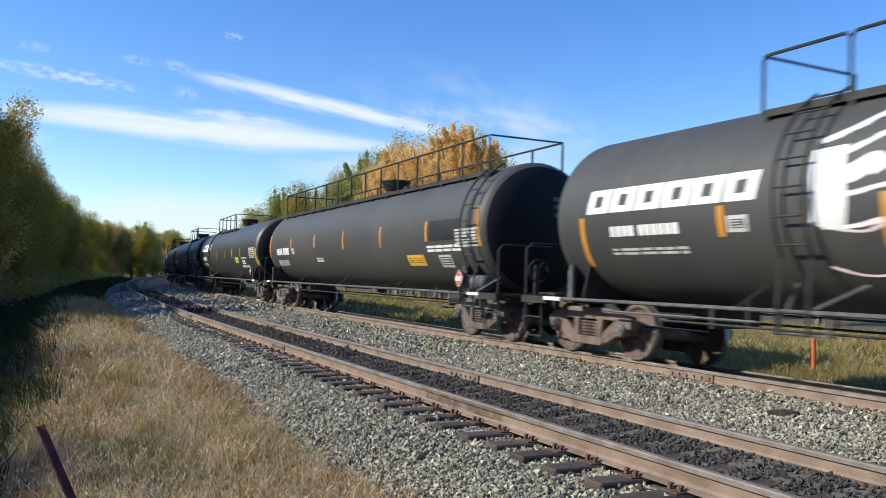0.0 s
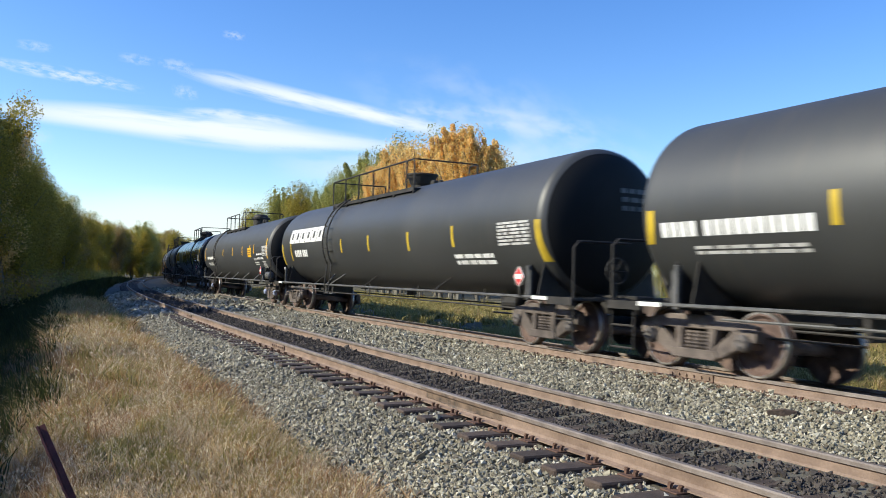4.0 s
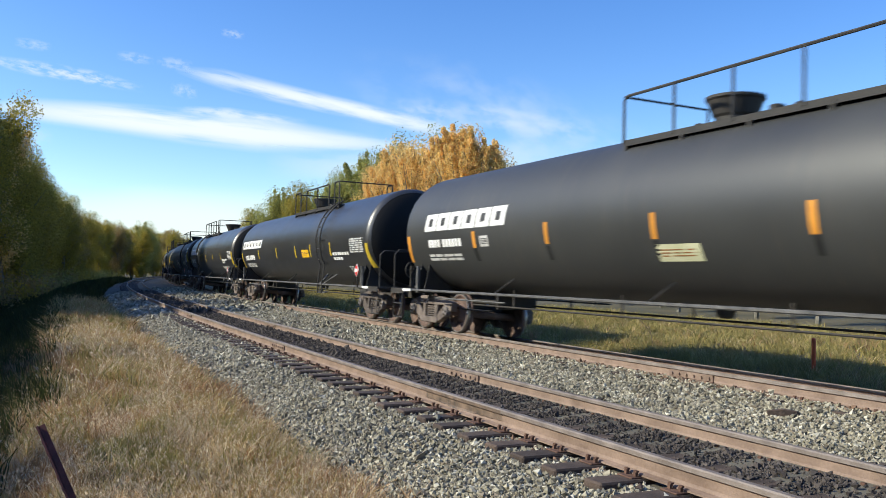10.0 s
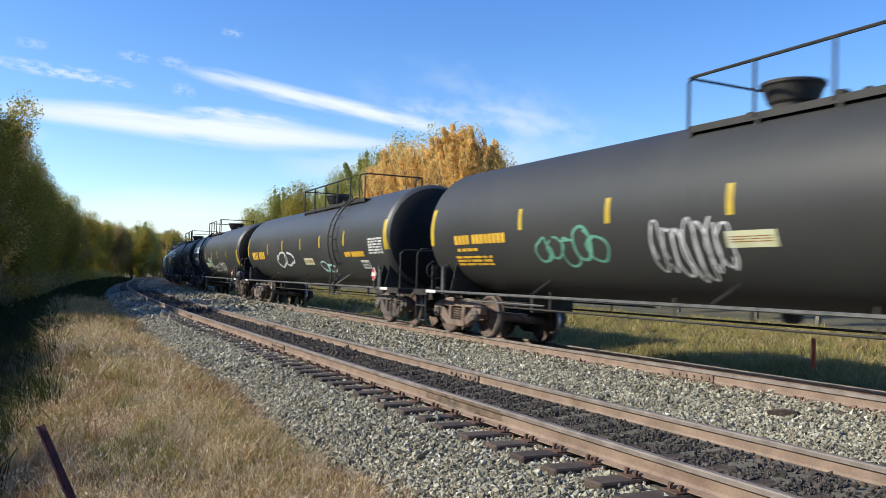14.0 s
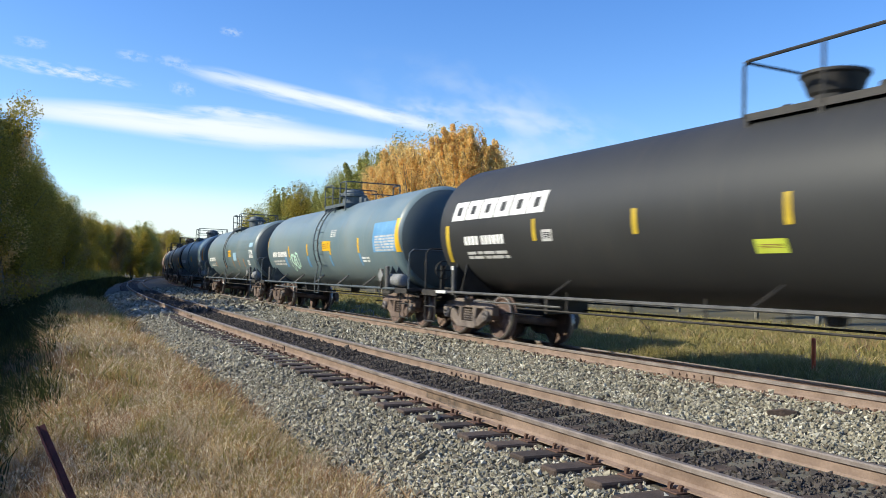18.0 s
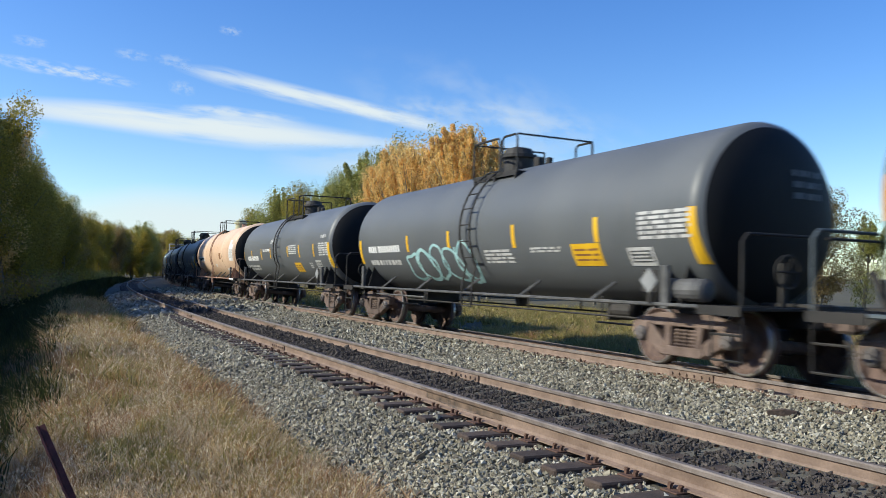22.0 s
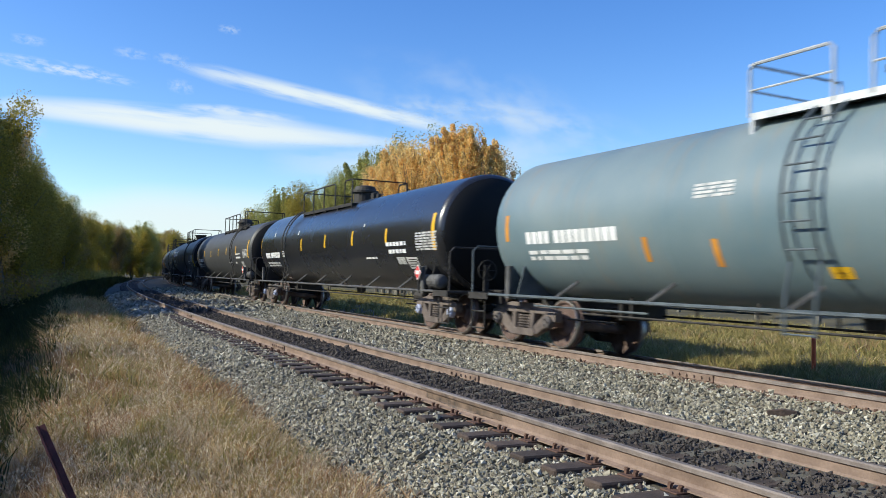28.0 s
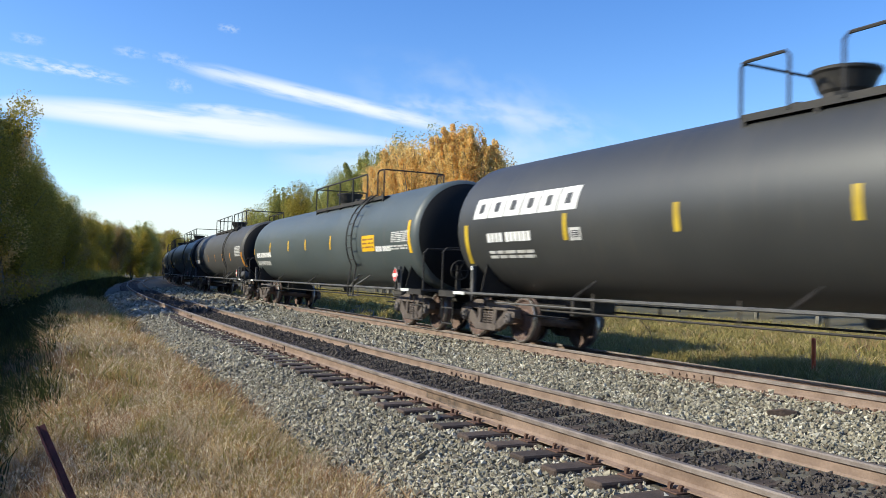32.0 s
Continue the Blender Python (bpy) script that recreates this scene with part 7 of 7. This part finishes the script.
def joint_mesh():
    bm = bmesh.new()
    for k in (-1, 1):
        box(bm, k * 0.03 - 0.012, k * 0.03 + 0.012, -0.45, 0.45, -0.15, -0.052, 0.004)
        for i in range(6):
            y = -0.38 + i * 0.152
            rod(bm, (k * 0.042, y, -0.1), (k * 0.066, y, -0.1), 0.02, 6)
    me = bpy.data.meshes.new("joint_bar")
    bm.to_mesh(me)
    bm.free()
    me.materials.append(M_RAIL)
    return me


JOINT = joint_mesh()
for track, lat, z, ss in ((NEAR_TRACK, NEAR_RAIL, 0.0, (16.2, 28.0)), (NEAR_TRACK, NEAR_RAIL + GAUGE, -CANT_NEAR, (11.0, 22.9)), (TRAIN_TRACK, TRAIN_RAIL, TRAIN_Z, (9.2, 26.0))):
    for s in ss:
        part("joint_bar", JOINT, None, track, "bolted joint bar", pose(*at(lat, s, z), 0, 0, turn_at(s)))
M_GREASE = material("greasy_rail_soot", (0.055, 0.042, 0.034), (0.20, 0.14, 0.10), 0.6, 0.1, scale=7.0, fine=60.0, bump=0.2)
for k in range(9):
    s, ln = 7.35 + k * 0.2, 0.24
    zl = -0.158 + 0.02 * abs(k - 4) / 4 + r_.uniform(0, 0.02)
    bm = bmesh.new()
    vs = [bm.verts.new(at(NEAR_RAIL - u, s + f * ln, z)) for f in (0, 1) for u, z in ((0.0245, zl), (0.0135, -0.125), (0.0135, -0.065), (0.0385, -0.046), (0.0385, -0.014))]
    for i in range(4):
        bm.faces.new((vs[i], vs[i + 1], vs[i + 6], vs[i + 5]))
    part("grease_smear", bm, M_GREASE, NEAR_TRACK, "dark greasy smear on the rail")
ANCHOR = bevel_box("rail_anchor", M_IRON, 0.17, 0.03, -0.205, -0.165, 0.004)
for i in range(40):
    s = 5.0 + i * 0.76
    part("rail_anchor", ANCHOR, None, TRAIN_TRACK, "", pose(*at(TRAIN_RAIL + GAUGE, s, TRAIN_Z - CANT_TRAIN + 0.02), 0, 0, turn_at(s)))

# ---- ballast stones ----
RNG = np.random.default_rng(5)


def to_world(lat, s, z):
    p = s / CURVE_R
    return np.stack([CURVE_R - (CURVE_R - lat) * np.cos(p), (CURVE_R - lat) * np.sin(p), z], -1)


def bulk_mesh(name, verts, faces, mat):
    """A mesh out of big arrays."""
    me = bpy.data.meshes.new(name)
    n, m = len(faces), faces.shape[1]
    me.vertices.add(len(verts))
    me.vertices.foreach_set("co", verts.astype(np.float32).ravel())
    me.loops.add(n * m)
    me.loops.foreach_set("vertex_index", faces.astype(np.int32).ravel())
    me.polygons.add(n)
    me.polygons.foreach_set("loop_start", np.arange(0, n * m, m, dtype=np.int32))
    me.update(calc_edges=True)
    me.shade_flat()
    me.materials.append(mat)
    return me


OCTA = np.array([(1, 0, 0), (0, 1, 0), (-1, 0, 0), (0, -1, 0), (0, 0, 1), (0, 0, -1)], float)
OCTA_F = np.array([(0, 1, 4), (1, 2, 4), (2, 3, 4), (3, 0, 4), (1, 0, 5), (2, 1, 5), (3, 2, 5), (0, 3, 5)])


def stones(label, zones, mat, skip_ties):
    """Broken stones lying on the bed; zones = (lat0, lat1, s0, s1, count per square metre, radius)."""
    cs, rs = [], []
    xs, zs = np.array([p[0] for p in BALLAST_PROFILE]), np.array([p[1] for p in BALLAST_PROFILE])
    for la0, la1, s0, s1, dens, rad in zones:
        n = int((la1 - la0) * (s1 - s0) * dens)
        la, s = RNG.uniform(la0, la1, n), RNG.uniform(s0, s1, n)
        keep = np.ones(n, bool)
        for rail in (NEAR_RAIL, NEAR_RAIL + GAUGE, TRAIN_RAIL, TRAIN_RAIL + GAUGE):
            keep &= np.abs(la - rail) > 0.085
        if skip_ties:
            on_tie = (np.abs((s - 1.6) / TIE_STEP - np.round((s - 1.6) / TIE_STEP)) * TIE_STEP < 0.10) & (la > NEAR_RAIL - 0.55)
            keep &= ~on_tie | (RNG.random(n) < np.where(la < NEAR_RAIL, 0.08, 0.14))
        la, s = la[keep], s[keep]
        r = rad * RNG.lognormal(0, 0.26, len(la))
        z = np.interp(la, xs, zs) + r * RNG.uniform(-0.2, 1.0, len(la))
        cs.append(to_world(la, s, z))
        rs.append(r)
    c, r = np.concatenate(cs), np.concatenate(rs)
    n = len(c)
    v = OCTA[None] * RNG.uniform(0.7, 1.2, (n, 6, 1)) + RNG.normal(0, 0.15, (n, 6, 3))
    v *= np.stack([RNG.uniform(0.8, 1.3, n), RNG.uniform(0.8, 1.3, n), RNG.uniform(0.65, 1.0, n)], 1)[:, None, :]
    q = RNG.normal(size=(n, 4))
    q /= np.linalg.norm(q, axis=1)[:, None]
    w, x, y, z = q.T
    rot = np.stack([np.stack([1 - 2 * (y * y + z * z), 2 * (x * y - z * w), 2 * (x * z + y * w)], -1), np.stack([2 * (x * y + z * w), 1 - 2 * (x * x + z * z), 2 * (y * z - x * w)], -1), np.stack([2 * (x * z - y * w), 2 * (y * z + x * w), 1 - 2 * (x * x + y * y)], -1)], 1)
    v = np.einsum("nij,nkj->nki", rot, v) * r[:, None, None] + c[:, None, :]
    f = OCTA_F[None] + (np.arange(n) * 6)[:, None, None]
    tagged(new("ballast_stones", bulk_mesh("ballast_stones", v.reshape(-1, 3), f.reshape(-1, 3), mat)), label, "gravel", kind="stuff")


stones("loose grey crushed stone along the near track's edge", [(2.62, 4.38, -4, 3.0, 350, 0.034), (2.62, 4.38, 3.0, 14, 1900, 0.0205), (2.62, 4.38, 14, 30, 950, 0.0275), (2.7, 4.38, 30, 62, 110, 0.07)], M_STONE, True)
stones("pale grey crushed stone between the two tracks", [(6.15, 9.0, -4, 3.0, 300, 0.036), (6.15, 9.0, 3.0, 15, 1450, 0.0215), (6.15, 9.0, 15, 32, 560, 0.032), (6.15, 9.0, 32, 70, 75, 0.08)], M_STONE, False)
stones("sooty dark stone between the near track's rails", [(4.58, 5.88, -4, 3.0, 300, 0.034), (4.58, 5.88, 3.0, 15, 1500, 0.018), (4.58, 5.88, 15, 32, 700, 0.027), (4.58, 5.88, 32, 62, 90, 0.07), (6.05, 6.5, 4, 30, 120, 0.034)], M_DARK_STONE, True)
stones("rust-dusted stone at the rails' feet", [(4.2, 4.4, 3.0, 18, 420, 0.02), (8.5, 8.78, 3.0, 26, 420, 0.024), (6.04, 6.22, 3.0, 24, 300, 0.022)], M_RUST_STONE, True)
stones("grey stone under the train", [(8.95, 12.2, 3.0, 30, 150, 0.045), (8.95, 12.2, 30, 60, 50, 0.08)], M_STONE, False)


# ---- grass ----
def grass(name, label, zones, mat, lean=0.35, heads=0.0, bare=None):
    """Bent blades in tufts; zones = (lat0, lat1, s0, s1, count per square metre, height, width)."""
    parts_v = []
    gx, gz = np.array([p[0] for p in GROUND_PROFILE]), np.array([p[1] for p in GROUND_PROFILE])
    for la0, la1, s0, s1, dens, hgt, wid in zones:
        n = int((la1 - la0) * (s1 - s0) * dens)
        tufts = max(4, n // 14)
        tl, ts = RNG.uniform(la0, la1, tufts), RNG.uniform(s0, s1, tufts)
        th = RNG.uniform(0.55, 1.25, tufts)
        patch = np.array([noise.noise(Vector((a * 0.6, b * 0.5, 3.0))) for a, b in zip(tl, ts)])
        th *= 1.0 + 0.5 * patch
        if bare is not None:          # tufts keep to uneven clumps
            spot = np.array([noise.noise(Vector((a * 1.3, b * 0.8, 40 * bare))) for a, b in zip(tl, ts)])
            keep = spot > bare
            tl, ts, th = tl[keep], ts[keep], th[keep]
            tufts = len(tl)
            n = int(n * keep.mean())
        k = RNG.integers(0, tufts, n)
        la, s = tl[k] + RNG.normal(0, 0.06, n), ts[k] + RNG.normal(0, 0.06, n)
        la = np.clip(la, la0 - 0.1, la1 + 0.1)
        h = hgt * th[k] * RNG.uniform(0.6, 1.2, n)
        z = np.array([ground_z(a, b) for a, b in zip(la, s)]) - 0.02
        base = to_world(la, s, z)
        a = RNG.uniform(0, math.tau, n)
        d = np.stack([np.cos(a), np.sin(a), np.zeros(n)], 1)
        b = RNG.uniform(0, math.tau, n)
        bendv = np.stack([np.cos(b), np.sin(b), np.zeros(n)], 1) * (h * lean * RNG.uniform(0.3, 1.6, n))[:, None]
        up = np.array([0, 0, 1.0])
        w = wid * RNG.uniform(0.6, 1.4, n)[:, None]
        mid = base + bendv * 0.35 + up * (h * 0.6)[:, None]
        tip = base + bendv + up * (h * RNG.uniform(0.85, 1.0, n))[:, None]
        parts_v.append(np.stack([base - d * w, base + d * w, mid + d * w * 0.8, mid - d * w * 0.8, tip], 1))
        if heads:                     # pale flat seed heads at the tips
            up_ = (tip - mid) / np.linalg.norm(tip - mid, axis=1)[:, None]
            size = heads * RNG.uniform(0.6, 1.4, n)[:, None] * (wid / zones[0][6])
            for _ in range(3):
                o = tip + RNG.normal(0, 0.35, (n, 3)) * size
                e = RNG.normal(size=(n, 3))
                e /= np.linalg.norm(e, axis=1)[:, None]
                parts_v.append(np.stack([o - up_ * size, o - up_ * size * 0.2 + e * size * 0.25, o + up_ * size * 0.3 + e * size * 0.2, o + up_ * size * 0.3 - e * size * 0.2, o + up_ * size], 1))
    v = np.concatenate(parts_v)
    n = len(v)
    tri = np.array([(0, 1, 2), (0, 2, 3), (3, 2, 4)])
    f = tri[None] + (np.arange(n) * 5)[:, None, None]
    tagged(new(name, bulk_mesh(name, v.reshape(-1, 3), f.reshape(-1, 3), mat)), label, "grass", kind="stuff")


grass("dry_grass", "dry tan grass on the verge beside the ballast", [(-0.5, 2.75, 3.2, 9, 2600, 0.15, 0.0036), (-0.1, 2.75, 9, 18, 1300, 0.20, 0.005), (0.3, 2.7, 18, 27, 460, 0.32, 0.010), (0.2, 2.7, 27, 50, 170, 0.36, 0.015), (-0.5, 2.75, -4, 3.2, 500, 0.22, 0.008)], M_GRASS, 0.95)
grass("tall_dry_grass", "taller clumps of dry grass on the verge", [(-0.5, 2.7, 3.2, 9, 700, 0.27, 0.0034), (-0.1, 2.7, 9, 18, 420, 0.36, 0.006), (0.2, 2.6, 18, 36, 130, 0.42, 0.012)], M_GRASS, 0.7, bare=0.12)
grass("reddish_grass", "reddish brown grass along the ballast's foot", [(1.7, 2.95, 3.2, 10, 900, 0.20, 0.0044), (1.9, 2.9, 10, 20, 420, 0.26, 0.0065), (-0.6, 0.8, 8, 22, 220, 0.30, 0.007)], M_GRASS_RED, 0.8, bare=-0.06)
grass("verge_grass", "green tufts among the dry grass of the verge", [(-0.3, 2.5, 3.2, 10, 900, 0.21, 0.0042), (0.0, 2.5, 10, 26, 300, 0.27, 0.007)], M_GRASS_GREEN, 0.5, bare=0.1)
# Dark blades reach up to the shade's edge, so the colour holds it too.
grass("ditch_grass", "rank dark grass and weeds darkened further for the ditch's shade", [(-7.5, -0.2, 4, 10, 300, 0.45, 0.006), (-7.5, 0.3, 10, 18, 260, 0.45, 0.007), (-7.5, 0.6, 18, 24, 170, 0.45, 0.010), (-7.5, 0.8, 24, 60, 130, 0.42, 0.012), (0.8, 2.65, 46, 60, 110, 0.42, 0.012), (-7.5, 2.7, 60, 150, 24, 0.6, 0.03)], M_GRASS_DARK)
grass("seed_stalks", "pale dry seed stalks standing over the verge grass", [(-0.2, 2.6, 3.2, 12, 420, 0.28, 0.0020), (0.3, 2.6, 12, 24, 60, 0.44, 0.0036)], M_SEED, 0.6, 0.015)
grass("meadow_grass", "tall yellow-green meadow grass behind the train", [(12.3, 16.5, 2, 26, 420, 0.24, 0.007), (16.5, 26, 2, 40, 170, 0.28, 0.011), (12.3, 24, 26, 90, 50, 0.36, 0.024)], M_GRASS_GREEN, 0.8)
grass("dry_meadow_grass", "dry straw-coloured grass in the meadow behind the train", [(12.6, 16.5, 2, 26, 160, 0.28, 0.006), (16.5, 24, 2, 40, 70, 0.32, 0.010)], M_GRASS, 0.7, bare=-0.05)


# ---- what moves ----
SPEED, SLOWING = 16.056, 0.036          # metres per second at the start, and its loss per second


def run(t):
    """Metres the train has gone at t."""
    return SPEED * t - SLOWING * t * t / 2


def car_pose(s):
    p = s / CURVE_R
    fwd = Vector((-math.sin(p), -math.cos(p), 0))
    right = Vector((math.cos(p), -math.sin(p), 0))
    z = Vector((0, 0, 1))
    y = right * math.cos(LEAN) - z * math.sin(LEAN)
    up = z * math.cos(LEAN) + right * math.sin(LEAN)
    m = Matrix((fwd, y, up)).transposed().to_4x4()
    m.translation = at(TRAIN_MID, s, TRAIN_Z - CANT_TRAIN / 2)
    return m


def motions():
    times = [i * 0.5 for i in range(65)]
    for car, start, spec in zip(CARS, STARTS, SPECS):
        mid = start + spec["length"] / 2
        walk(car, [(t, car_pose(mid - run(t))) for t in times])
    # all wheels roll alike: one set of keys for the leading and one for the trailing axles
    for k in (-1, 1):
        first, rest = WHEELSETS[k][0], WHEELSETS[k][1:]
        rows = []
        for i in range(0, 32 * FPS + 1):
            t = i / FPS
            rows.append((t, pose(k * AXLE, 0, WHEEL_R, 0, math.degrees(run(t) / WHEEL_R) % 360, 0)))
        walk(first, rows)
        for ws in rest:
            ws.rotation_mode = "QUATERNION"
            data = ws.animation_data_create()
            data.action = first.animation_data.action
            data.action_slot = first.animation_data.action_slot
    side = CAM_M.to_3x3() @ Vector((1, 0, 0))
    for c, way in CLOUDS:
        walk(c, [(0, Matrix.Identity(4)), (32, Matrix.Rotation(radians(0.36 * way), 4, "Z") @ Matrix.Rotation(radians(0.48 * way), 4, side))])


motions()
